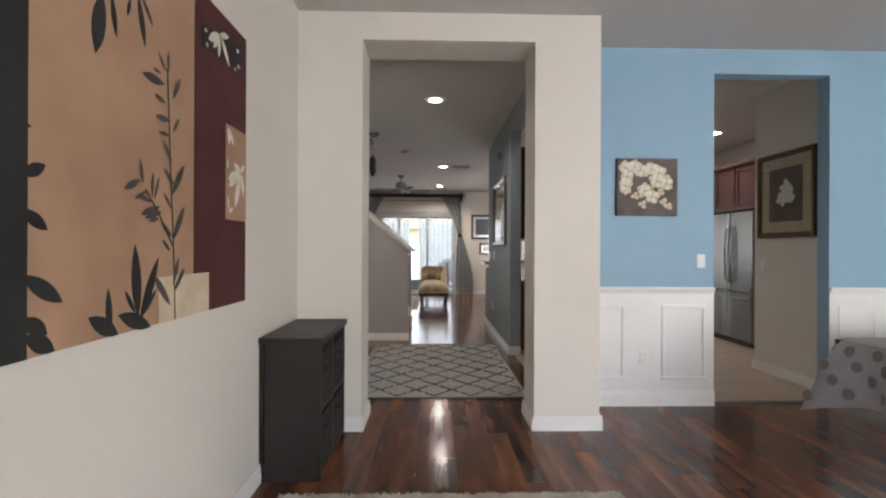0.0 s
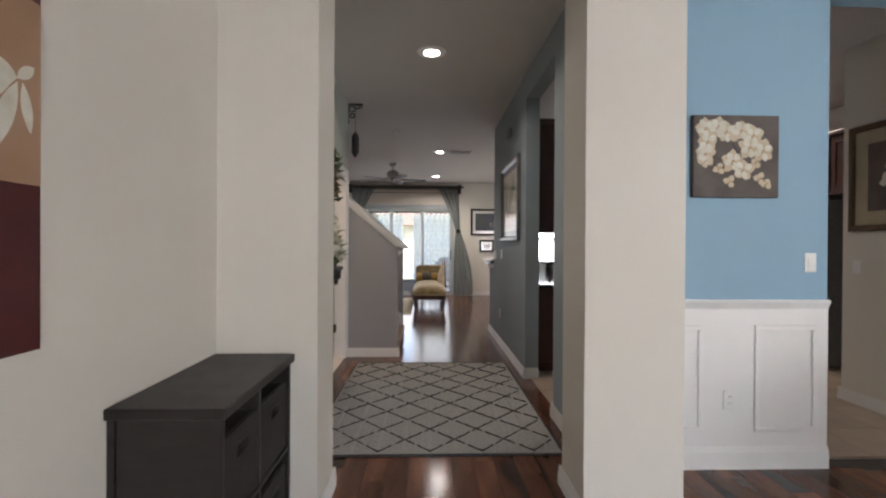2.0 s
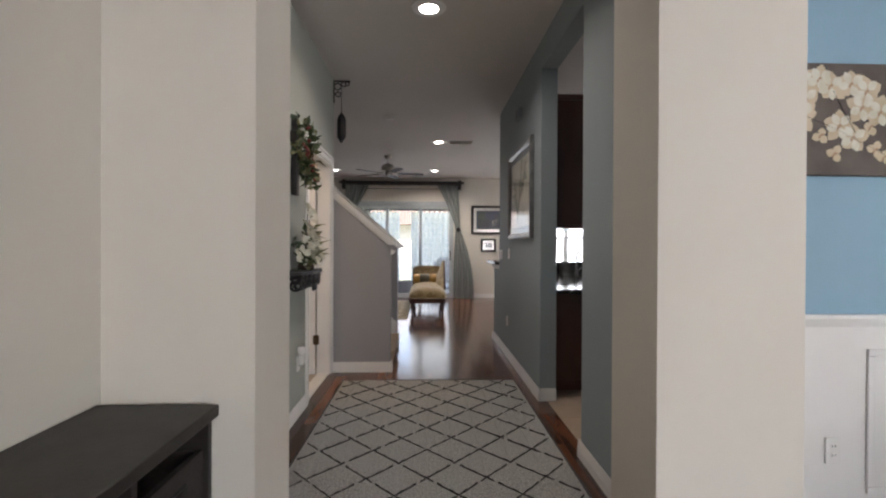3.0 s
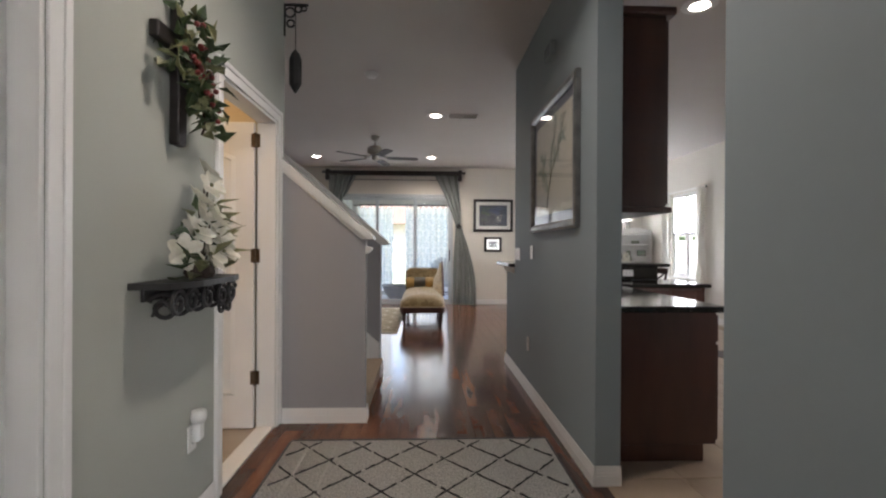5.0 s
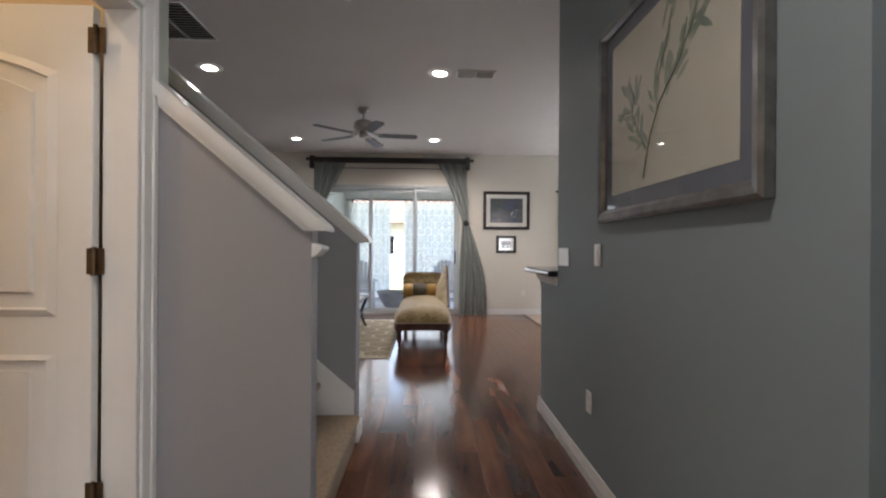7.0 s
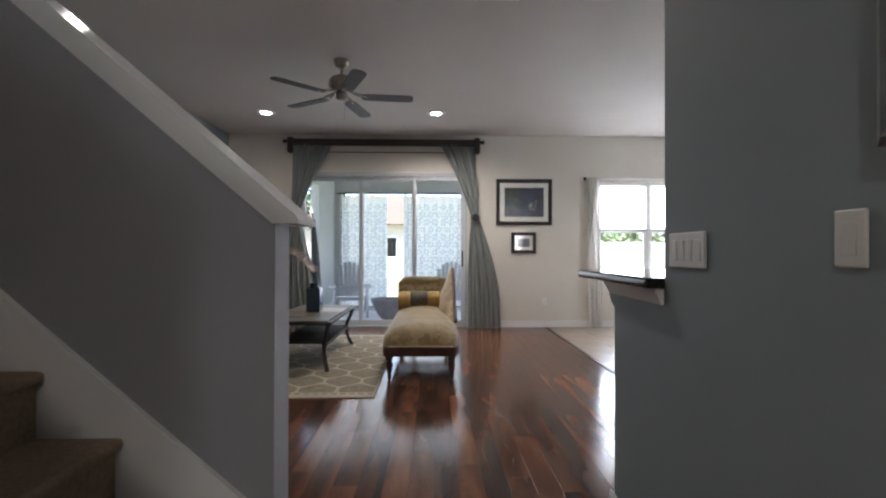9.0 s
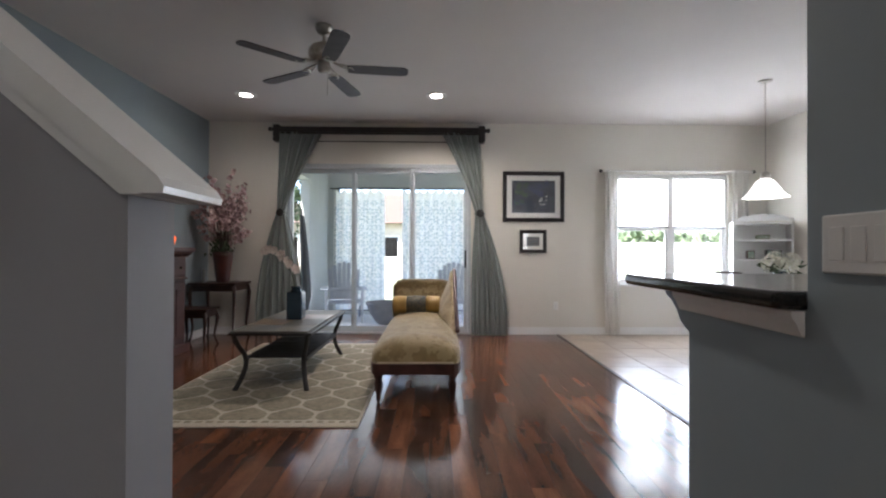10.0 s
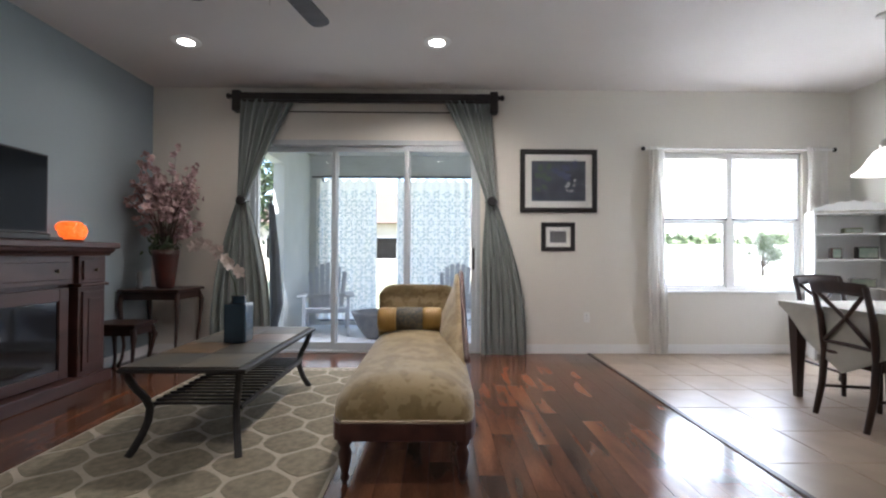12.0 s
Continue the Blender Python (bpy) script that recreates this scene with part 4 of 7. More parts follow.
part("base", lathe([(0.03, 0.0), (0.028, 0.012), (0.02, 0.05)], 20), STEEL, faucet, smooth=True)
part("spout", tube([(0, 0, 0.04), (0, 0, 0.22)] + [(0, -0.09 + 0.09 * math.cos(a), 0.22 + 0.10 * math.sin(a)) for a in (0.5, 1.0, 1.57, 2.1, 2.6, 3.0)], 0.013, 10), STEEL, faucet, smooth=True)
part("lever", tube([(0.02, 0, 0.06), (0.07, 0, 0.10)], 0.007, 8), STEEL, faucet)
soap = thing("soap_bottle", 1.86, 8.10, 0.912, "small dark soap bottle by the faucet", "bottle")
part("body", lathe([(0.03, 0), (0.032, 0.10), (0.022, 0.13), (0.012, 0.14)], 18), BLACK, soap, smooth=True)
part("pump", tube([(0, 0, 0.14), (0, 0, 0.19), (0, -0.04, 0.19)], 0.005, 8), BLACK, soap)
tagged(part("bar_backsplash", box(1.102, 2.58, 8.178, 8.198, 0.913, 1.05, 0.003), GRANITE), "black granite backsplash under the bar top", "backsplash")
plate("wall_outlet", "white outlet on the black granite backsplash", 1, pose(2.25, 8.1775, 0.985) @ Matrix.Rotation(radians(90), 4, "Y"), True)
plateset = thing("serving_plate", 1.62, 8.42, 1.093, "white oval serving plate on the bar top", "plate")
part("plate", lathe([(0.07, 0.0), (0.09, 0.004), (0.135, 0.022), (0.15, 0.034), (0.144, 0.036), (0.09, 0.012)], 32), PLASTIC, plateset, smooth=True)
for x, y, h in ((1.52, 8.18, 0.17), (1.66, 8.12, 0.14)):
    mill = thing("pepper_mill", x, y, 1.093, "glossy black and chrome table mill on the bar", "mill", group="table mills")
    part("body", lathe([(0.034, 0.0), (0.036, 0.012), (0.026, 0.05), (0.03, 0.09), (0.022, h - 0.05), (0.03, h - 0.03)], 20), GRANITE, mill, smooth=True)
    part("cap", lathe([(0.030, h - 0.029), (0.034, h - 0.012), (0.022, h + 0.008), (0.008, h + 0.016)], 20), STEEL, mill, "chrome cap", smooth=True)

# along the outer kitchen wall
wall_cabinet(4.63, 4.955, 8.37, 9.42, 1.47, 2.60, 4.63, -1, 2)
wall_cabinet(4.63, 4.955, 7.60, 8.36, 1.96, 2.60, 4.63, -1, 2)
base_cabinet(4.33, 4.955, 8.40, 9.44, 4.33, -1, 2)
tagged(part("countertop", rounded(4.30, 4.955, 8.40, 9.48, 0.874, 0.912, 0.012), GRANITE), "black granite countertop beside the range", "countertop")
tagged(part("backsplash_ledge", box(4.925, 4.957, 8.40, 9.48, 0.913, 1.02, 0.004), GRANITE), "black granite backsplash ledge", "backsplash")
splash = structure("backsplash", box(4.948, 4.957, 7.55, 9.2, 1.021, 1.46), CONCRETE, "white glazed tile backsplash", "backsplash")
tilem = mesh(box(-0.007, 0.0, -0.072, 0.072, -0.034, 0.034, 0.003), "tile")
tilem.materials.append(SPLASH)
for i in range(10):
    for j in range(6):
        y = 7.64 + 0.15 * i + (0.075 if j % 2 else 0)
        if y < 9.12:
            t = new("tile", tilem)
            t.location = (4.947, y, 1.058 + 0.072 * j)
            t.parent = splash


def kitchen_range():
    r = thing("range", 4.33, 8.0, 0, "stainless steel range with black glass oven door", "range")
    part("body", box(0.0, 0.62, -0.375, 0.375, 0.03, 0.905, 0.004), STEEL, r)
    part("cooktop", box(-0.01, 0.62, -0.377, 0.377, 0.906, 0.925, 0.006), SCREEN, r, "black glass cooktop")
    part("control_panel", box(-0.03, -0.001, -0.375, 0.375, 0.80, 0.90, 0.008), STEEL, r)
    d = part("oven_door", box(-0.03, -0.001, -0.37, 0.37, 0.22, 0.79, 0.006), STEEL, r)
    part("window", box(-0.034, -0.0305, -0.29, 0.29, 0.30, 0.66, 0.001), SCREEN, d, "black oven window")
    part("handle", tube([(-0.03, -0.32, 0.735), (-0.07, -0.30, 0.735), (-0.07, 0.30, 0.735), (-0.03, 0.32, 0.735)], 0.012, 8), STEEL, d)
    dr = part("drawer", box(-0.03, -0.001, -0.37, 0.37, 0.04, 0.21, 0.006), STEEL, r)
    part("handle", tube([(-0.03, -0.30, 0.175), (-0.06, -0.28, 0.175), (-0.06, 0.28, 0.175), (-0.03, 0.30, 0.175)], 0.010, 8), STEEL, dr)


kitchen_range()
mw = thing("microwave", 4.60, 7.98, 1.50, "stainless over-the-range microwave with dark window", "microwave")
part("body", box(0.0, 0.355, -0.375, 0.375, 0, 0.44, 0.006), STEEL, mw)
part("window", box(-0.004, -0.0005, -0.33, 0.14, 0.08, 0.38, 0.001), SCREEN, mw)
part("keypad", box(-0.004, -0.0005, 0.18, 0.34, 0.06, 0.38, 0.001), SCREEN, mw)
part("handle", tube([(-0.002, 0.155, 0.06), (-0.035, 0.155, 0.08), (-0.035, 0.155, 0.36), (-0.002, 0.155, 0.38)], 0.009, 8), STEEL, mw)
jar = thing("night_light_jar", 4.52, 8.30, 0.925, "small glowing yellow-green glass jar on the range", "lamp")
part("jar", lathe([(0.045, 0), (0.065, 0.03), (0.07, 0.07), (0.055, 0.11), (0.04, 0.125)], 22), NIGHT, jar, smooth=True)
part("lid", lathe([(0.042, 0.126), (0.04, 0.14), (0.01, 0.147)], 22), BLUEVASE, jar, smooth=True)
breadbox = thing("bread_box", 4.72, 8.62, 0.912, "low dark wooden bread box on the counter", "bread box")
part("body", box(-0.12, 0.16, -0.19, 0.19, 0, 0.12, 0.01), ESPRESSO, breadbox)
part("lid", box(-0.13, 0.17, -0.20, 0.20, 0.121, 0.14, 0.006), ESPRESSO, breadbox)
art = thing("plank_wall_art", 4.958, 9.60, 1.58, "staggered grey weathered wood plank wall art", "wall art")
for i, (y0, y1) in enumerate(((-0.10, 0.16), (-0.15, 0.21), (-0.10, 0.15))):
    part("plank", box(-0.022, -0.001, y0, y1, 0.115 * i, 0.115 * i + 0.11, 0.003), GREYWOOD, art)
tagged(part("kitchen_mat", rounded(3.45, 4.15, 7.3, 8.75, 0.005, 0.017, 0.005), GREYMAT), "grey rectangular mat before the range", "mat")


def fridge():
    f = thing("refrigerator", 4.25, 6.44, 0, "stainless steel french-door refrigerator with bottom freezer", "refrigerator")
    part("body", box(0.06, 0.70, -0.455, 0.455, 0.03, 1.83, 0.006), GREYMAT, f, "dark grey cabinet sides")
    part("kick_plate", box(0.02, 0.10, -0.44, 0.44, 0.004, 0.07), BLACK, f)
    for a, b in ((-0.455, -0.003), (0.003, 0.455)):
        d = part("door", box(0.0, 0.058, a, b, 0.74, 1.85, 0.012), STEEL, f)
        y = -0.035 if a < -0.1 else 0.035
        part("handle", tube([(0.0, y, 0.86), (-0.05, y, 0.90), (-0.062, y, 1.25), (-0.05, y, 1.62), (0.0, y, 1.66)], 0.013, 8), STEEL, d)
    d = part("freezer_drawer", box(0.0, 0.058, -0.455, 0.455, 0.08, 0.73, 0.012), STEEL, f)
    part("handle", tube([(0.0, -0.40, 0.66), (-0.055, -0.37, 0.66), (-0.055, 0.37, 0.66), (0.0, 0.40, 0.66)], 0.013, 8), STEEL, d)


fridge()
wall_cabinet(4.38, 4.955, 5.40, 6.02, 1.92, 2.52, 4.38, -1, 1)
wall_cabinet(4.38, 4.955, 6.05, 7.45, 1.92, 2.52, 4.38, -1, 3)


# ---- framed things ----
def picture(name, label, w, h, bar_w, depth, frame_mat, mat_mat, mat_w, art_mat, m, cat="picture", glazed=True, inner=None):
    """A framed picture, facing -y; origin at its middle, on the wall face."""
    p = tagged(new(name), label, cat)
    bm = bmesh.new()
    out = [(-w / 2, -h / 2), (w / 2, -h / 2), (w / 2, h / 2), (-w / 2, h / 2)]
    rings = []
    for inset, y in ((0, -0.002), (0, -depth * 0.8), (bar_w * 0.25, -depth), (bar_w * 0.7, -depth * 0.9), (bar_w, -depth * 0.5), (bar_w, -0.002)):
        rings.append([bm.verts.new((a - math.copysign(inset, a), y, b - math.copysign(inset, b))) for a, b in out])
    for r0, r1 in zip(rings, rings[1:]):
        for k in range(4):
            bm.faces.new((r0[k], r0[(k + 1) % 4], r1[(k + 1) % 4], r1[k]))
    bmesh.ops.recalc_face_normals(bm, faces=bm.faces)
    part("frame", bm, frame_mat, p)
    iw, ih = w / 2 - bar_w, h / 2 - bar_w
    part("mount", box(-iw, iw, -0.010, -0.003, -ih, ih), mat_mat, p)
    part("print", box(-iw + mat_w, iw - mat_w, -0.012, -0.0105, -ih + mat_w, ih - mat_w), art_mat, p)
    if inner:
        inner(p, iw - mat_w, ih - mat_w)
    if glazed:
        part("glazing", box(-iw, iw, -0.020, -0.018, -ih, ih), ARTGLASS, p).visible_shadow = False
    p.matrix_world = m
    return p


def flat(outline, y, t=0.0012):
    return prism(outline, y - t, y)


def petal_outline(cx, cz, ang, length, width, n=6):
    pts = []
    for i in range(n + 1):
        u = i / n
        pts.append((u * length, width / 2 * math.sin(math.pi * u) ** 0.8))
    pts += [(u, -v) for u, v in pts[-2:0:-1]]
    c, s = math.cos(ang), math.sin(ang)
    return [(cx + u * c - v * s, cz + u * s + v * c) for u, v in pts]


def painted(parent, items, material, y, name):
    bm = bmesh.new()
    for k, (cx, cz, ang, l, w) in enumerate(items):
        prism(petal_outline(cx, cz, radians(ang), l, w), y - 0.0008 - 0.00006 * (k % 9), y, bm=bm)
    return tagged(part(name, bm, material, parent), kind="stuff")


def blooms(rnd, spots, size):
    return [(x, z, rnd.uniform(0, 360) if k else 0, size * rnd.uniform(0.8, 1.2), size * rnd.uniform(0.75, 0.95)) for x, z in spots for k in range(6)]


# large canvas: local x runs along the wall, seen from the room
canvas = thing("canvas_painting", -0.969, 1.56, 1.70, "large canvas in tan, rust and black with leaves", "painting", turn=90)
CW, CH = 1.50, 1.30
part("canvas", box(-CW / 2, CW / 2, -0.030, -0.001, -CH / 2, CH / 2, 0.004), TAN, canvas)
part("rust_band", box(0.26, CW / 2 + 0.0015, -0.0325, -0.0302, -CH / 2, CH / 2), RUST, canvas)
part("rust_edge", box(CW / 2 + 0.0005, CW / 2 + 0.002, -0.030, -0.002, -CH / 2, CH / 2), RUST, canvas)
part("black_band", box(-CW / 2, -0.48, -0.0325, -0.0302, -CH / 2, CH / 2), INK, canvas)
part("ivory_patch", box(0.026, 0.377, -0.0342, -0.0328, -CH / 2, -0.49), IVORY, canvas)
part("tan_patch", box(0.527, CW / 2, -0.0342, -0.0328, -0.258, 0.176), TAN, canvas)
part("black_patch", prism([(0.315, 0.433), (0.68, 0.464), (0.68, 0.58), (0.315, 0.52)], -0.0342, -0.0328), INK, canvas)
# leaves as (x, z, direction, length, width)
BAMBOO = [(0.063, 0.225, 133, 0.069, 0.014), (0.076, 0.23, 90, 0.072, 0.014), (0.053, 0.178, -178, 0.123, 0.031), (0.033, 0.208, 175, 0.044, 0.011), (0.06, 0.116, 170, 0.066, 0.016), (0.105, 0.146, 62, 0.101, 0.02),
          (0.088, 0.06, -178, 0.086, 0.022), (0.106, 0.025, 57, 0.074, 0.015), (0.082, 0.008, -179, 0.06, 0.015), (0.1, -0.088, 126, 0.089, 0.018), (0.119, -0.166, 142, 0.089, 0.018), (0.101, -0.199, 56, 0.146, 0.029),
          (0.098, -0.25, 132, 0.072, 0.014), (0.11, -0.361, 60, 0.148, 0.03), (0.103, -0.351, 143, 0.078, 0.019), (0.092, -0.401, 141, 0.062, 0.015), (0.119, -0.545, 50, 0.104, 0.021), (0.094, -0.593, 131, 0.153, 0.028), (0.111, -0.524, 70, 0.107, 0.021)]
SPRIG = [(-0.076, -0.172, -153, 0.087, 0.024), (-0.062, -0.182, 101, 0.076, 0.015), (-0.053, -0.208, -150, 0.056, 0.012), (-0.014, -0.222, 87, 0.085, 0.013), (-0.002, -0.225, 71, 0.078, 0.012),
         (0.03, -0.248, -161, 0.108, 0.024), (0.04, -0.265, -163, 0.096, 0.021), (-0.014, -0.237, 170, 0.082, 0.016), (0.024, -0.289, -167, 0.057, 0.014)]
DARKLEAF = [(-0.078, -0.617, 94, 0.24, 0.048), (-0.07, -0.627, 64, 0.23, 0.039), (-0.092, -0.597, 123, 0.09, 0.018), (-0.064, -0.614, 45, 0.119, 0.021), (-0.012, -0.652, 159, 0.171, 0.05), (-0.206, -0.648, 93, 0.14, 0.028),
            (-0.17, -0.650, 150, 0.138, 0.05), (-0.243, 0.332, -98, 0.185, 0.054), (-0.206, 0.352, -80, 0.12, 0.022), (-0.086, 0.417, -76, 0.157, 0.029), (-0.072, 0.425, -49, 0.10, 0.018), (-0.121, 0.384, -104, 0.065, 0.014), (-0.27, 0.36, 190, 0.14, 0.03)]
EDGELEAF = [(-0.493, -0.225, 29, 0.073, 0.033), (-0.493, -0.302, -33, 0.084, 0.034), (-0.492, -0.454, -33, 0.138, 0.044), (-0.491, -0.554, -35, 0.084, 0.042), (-0.485, -0.595, -32, 0.1, 0.045), (-0.488, -0.11, 9, 0.019, 0.008)]
stems = bmesh.new()
for line in ([(0.123, -0.648), (0.115, -0.45), (0.105, -0.30), (0.09, -0.11), (0.078, 0.10), (0.068, 0.24)], [(0.105, -0.38), (0.02, -0.27), (-0.05, -0.20)]):
    for (a, b), (c, d) in zip(line, line[1:]):
        bar_between(stems, (a, -0.0355, b), (c, -0.0355, d), 0.004, 0.0006)
part("bamboo_stems", stems, SMOKEINK, canvas)
painted(canvas, BAMBOO + SPRIG, SMOKEINK, -0.0346, "bamboo_leaves")
painted(canvas, DARKLEAF + EDGELEAF, INK, -0.0304, "black_leaves")
painted(canvas, [(0.686, -0.02, -158, 0.151, 0.045), (0.686, -0.02, 160, 0.081, 0.032), (0.686, -0.02, 41, 0.06, 0.028), (0.686, -0.028, -110, 0.181, 0.045), (0.7, -0.026, -79, 0.115, 0.029), (0.673, -0.03, -147, 0.138, 0.041),
                 (0.55, 0.162, -50, 0.092, 0.028), (0.55, 0.162, -81, 0.075, 0.026), (0.545, 0.019, -90, 0.046, 0.012), (0.548, -0.147, -81, 0.077, 0.012), (0.56, -0.225, 30, 0.05, 0.02)], PETAL, -0.0344, "white_flower_low")
painted(canvas, [(0.462, 0.543, -147, 0.12, 0.040), (0.462, 0.543, -125, 0.101, 0.03), (0.462, 0.543, 19, 0.093, 0.028), (0.462, 0.538, -95, 0.098, 0.025), (0.473, 0.543, -50, 0.132, 0.029),
                 (0.33, 0.505, 0, 0.02, 0.018), (0.34, 0.45, 0, 0.02, 0.018), (0.63, 0.55, 0, 0.03, 0.02), (0.64, 0.48, 0, 0.03, 0.02), (0.61, 0.455, 0, 0.02, 0.016)], PETAL, -0.0344, "white_flower_high")

# orchid canvas on the dining wall
orchid = thing("flower_canvas", 1.795, 3.829, 1.84, "square brown canvas with ivory orchid blossoms", "painting")
part("canvas", box(-0.255, 0.255, -0.035, -0.001, -0.24, 0.24, 0.004), UMBER, orchid)
rnd = random.Random(9)
FULL = [(-0.20, 0.16), (-0.11, 0.18), (-0.17, 0.08), (-0.20, 0.01), (-0.06, 0.14), (0.03, 0.15), (0.10, 0.12), (0.08, 0.05), (0.16, 0.03), (-0.02, -0.03), (0.04, -0.08)]
SMALL = [(-0.10, -0.07), (-0.04, -0.15), (0.14, -0.13), (0.18, -0.16), (-0.22, -0.03), (0.12, -0.03)]
backs = [(x, z, a + rnd.uniform(-14, 14), rnd.uniform(0.058, 0.08), rnd.uniform(0.048, 0.064)) for x, z in FULL for a in (90, 162, 234, 306, 18)]
backs += [(x, z, a + rnd.uniform(-20, 20), rnd.uniform(0.032, 0.046), 0.036) for x, z in SMALL for a in (60, 180, 300)]
inset = lambda items: [(max(-0.19, min(0.19, x)), max(-0.17, min(0.17, z)), a, l, w) for x, z, a, l, w in items]
painted(orchid, inset(backs), IVORY, -0.0355, "blossoms_back")
painted(orchid, inset([(x + 0.008 * math.cos(radians(a)), z + 0.008 * math.sin(radians(a)), a + rnd.uniform(-12, 12), 0.052, 0.036) for x, z in FULL for a in (40, 130, 200, 285)]), PETAL, -0.0364, "blossoms_front")
painted(orchid, inset([(x - 0.006, z, a, 0.016, 0.009) for x, z in FULL + SMALL for a in (20, 250)]), TAN, -0.0374, "blossom_hearts")
bm = bmesh.new()
for a, b in (((-0.19, 0.02), (-0.02, -0.05)), ((-0.02, -0.05), (0.18, -0.15)), ((-0.05, 0.12), (0.05, -0.06))):
    bar_between(bm, (a[0], -0.0353, a[1]), (b[0], -0.0353, b[1]), 0.006, 0.0004)
part("painted_stem", bm, INK, orchid)


def flower_print(p, w, h):
    r = random.Random(2)
    part("sky_wash", box(-w * 0.75, w * 0.75, -0.0135, -0.0122, -h * 0.8, h * 0.8), UMBER, p)
    painted(p, blooms(r, [(-0.04, 0.02), (0.04, 0.04), (0.0, -0.03), (0.05, -0.03), (-0.05, -0.05), (0, 0.08)], 0.07), MATBOARD, -0.0137, "white_peony")
    painted(p, [(0, -0.08, 250 + 40 * k, 0.12, 0.03) for k in range(3)], LEAVES, -0.0137, "stems")


picture("framed_print", "gold-brown framed botanical print of a white flower", 0.76, 0.87, 0.05, 0.035, BRONZE, OLIVEMAT, 0.11, UMBER, pose(3.599, 4.585, 1.885, 0, 0, -90), inner=flower_print)


def branch_print(p, w, h):
    """A leafy spray in faded ink: a main stem, side shoots and long leaves that follow them."""
    r = random.Random(5)
    bm = bmesh.new()
    leaves = []
    shoots = [[(-0.12, -0.9), (-0.07, -0.45), (0.0, -0.12), (0.10, 0.12), (0.20, 0.45), (0.26, 0.85)],
              [(-0.09, -0.58), (-0.16, -0.32), (-0.22, -0.05), (-0.30, 0.02)],
              [(-0.02, -0.2), (-0.02, 0.1), (0.04, 0.45), (0.08, 0.8)],
              [(0.04, 0.0), (0.14, 0.2), (0.17, 0.55)],
              [(-0.22, -0.05), (-0.20, 0.15), (-0.24, 0.3)]]
    for q, line in enumerate(shoots):
        line = [(a * 1.05, b * h) for a, b in line]
        for k, ((a, b), (c, d)) in enumerate(zip(line, line[1:])):
            bar_between(bm, (a, -0.0125, b), (c, -0.0125, d), 0.009 if q == 0 and k < 3 else 0.0055, 0.001)
            way = math.degrees(math.atan2(d - b, c - a))
            for _ in range(0 if q == 0 and k < 2 else 7):
                u = r.random()
                leaves.append((a + (c - a) * u + r.gauss(0, 0.022), b + (d - b) * u + r.gauss(0, 0.02), way + r.gauss(0, 28), r.uniform(0.05, 0.12), r.uniform(0.012, 0.028)))
    part("painted_stem", bm, PALELEAF, p)
    painted(p, leaves, PALEINK, -0.0122, "painted_leaves")


PALEINK = mat("faded_green_ink", (0.20, 0.27, 0.22), (0.36, 0.38, 0.31), 0.5, scale=10)
SLATEMAT = mat("slate_matboard", (0.16, 0.17, 0.21), (0.14, 0.15, 0.19), 0.6)
picture("framed_drawing", "pewter framed drawing of a leafy branch under glass", 1.12, 0.92, 0.055, 0.04, SILVERFRAME, SLATEMAT, 0.065, PARCH, pose(0.964, 6.50, 1.83, 0, 0, -90), inner=branch_print)


DARKPRINT = mat("dark_photo_print", (0.075, 0.085, 0.115), (0.04, 0.045, 0.06), 0.35, scale=9)
PRINTBLUE = mat("photo_print_blue", (0.10, 0.12, 0.22), (0.06, 0.07, 0.14), 0.35, scale=14)
PRINTGREEN = mat("photo_print_green", (0.10, 0.15, 0.08), (0.05, 0.08, 0.04), 0.35, scale=14)
PRINTPALE = mat("photo_print_pale", (0.45, 0.43, 0.42), (0.30, 0.29, 0.30), 0.35, scale=14)


def photo_inner(p, w, h):
    r = random.Random(3)
    blots = lambda n, x0, x1, z0, z1, a, b: [(r.uniform(w * x0, w * x1), r.uniform(h * z0, h * z1), r.uniform(0, 180), r.uniform(a, b), r.uniform(a, b) * 0.6) for _ in range(n)]
    painted(p, blots(9, -0.7, -0.3, -0.5, 0.6, 0.05, 0.11), PRINTGREEN, -0.0124, "green_shapes")
    painted(p, blots(9, -0.1, 0.7, -0.1, 0.6, 0.05, 0.12), PRINTBLUE, -0.0127, "blue_shapes")
    painted(p, blots(7, 0.0, 0.6, -0.6, 0.0, 0.03, 0.07), PRINTPALE, -0.0130, "pale_shapes")


picture("framed_photograph", "large dark-framed photograph with a white mat", 0.88, 0.72, 0.055, 0.035, ESPRESSO, MATBOARD, 0.075, DARKPRINT, pose(1.575, FAR - 0.001, 1.97), inner=photo_inner)
picture("framed_photograph", "small dark-framed photograph with a white mat", 0.385, 0.33, 0.05, 0.03, ESPRESSO, MATBOARD, 0.05, GREYWOOD, pose(1.57, FAR - 0.001, 1.33))


# ---- switches and outlets ----
chime = thing("door_chime", 0.964, 6.55, 2.64, "small slate painted door chime high on the wall", "door chime", turn=-90)
part("cover", box(-0.09, 0.09, -0.04, -0.001, -0.05, 0.05, 0.006), SLATE, chime)
for k in range(3):
    part("slot", box(-0.06, 0.06, -0.0415, -0.0402, -0.03 + 0.025 * k, -0.022 + 0.025 * k), BLACK, chime)
plate("light_switch", "single white light switch on blue wall", 1, pose(2.27, 3.829, 1.22))
plate("wall_outlet", "white wall outlet on the white wainscot", 1, pose(1.78, 3.822, 0.41), True)
plate("light_switch", "single white light switch in the hall", 1, pose(0.964, 7.14, 1.21, 0, 0, -90))
plate("light_switch", "wide white switch plate of four rockers", 4, pose(0.964, 7.72, 1.19, 0, 0, -90))
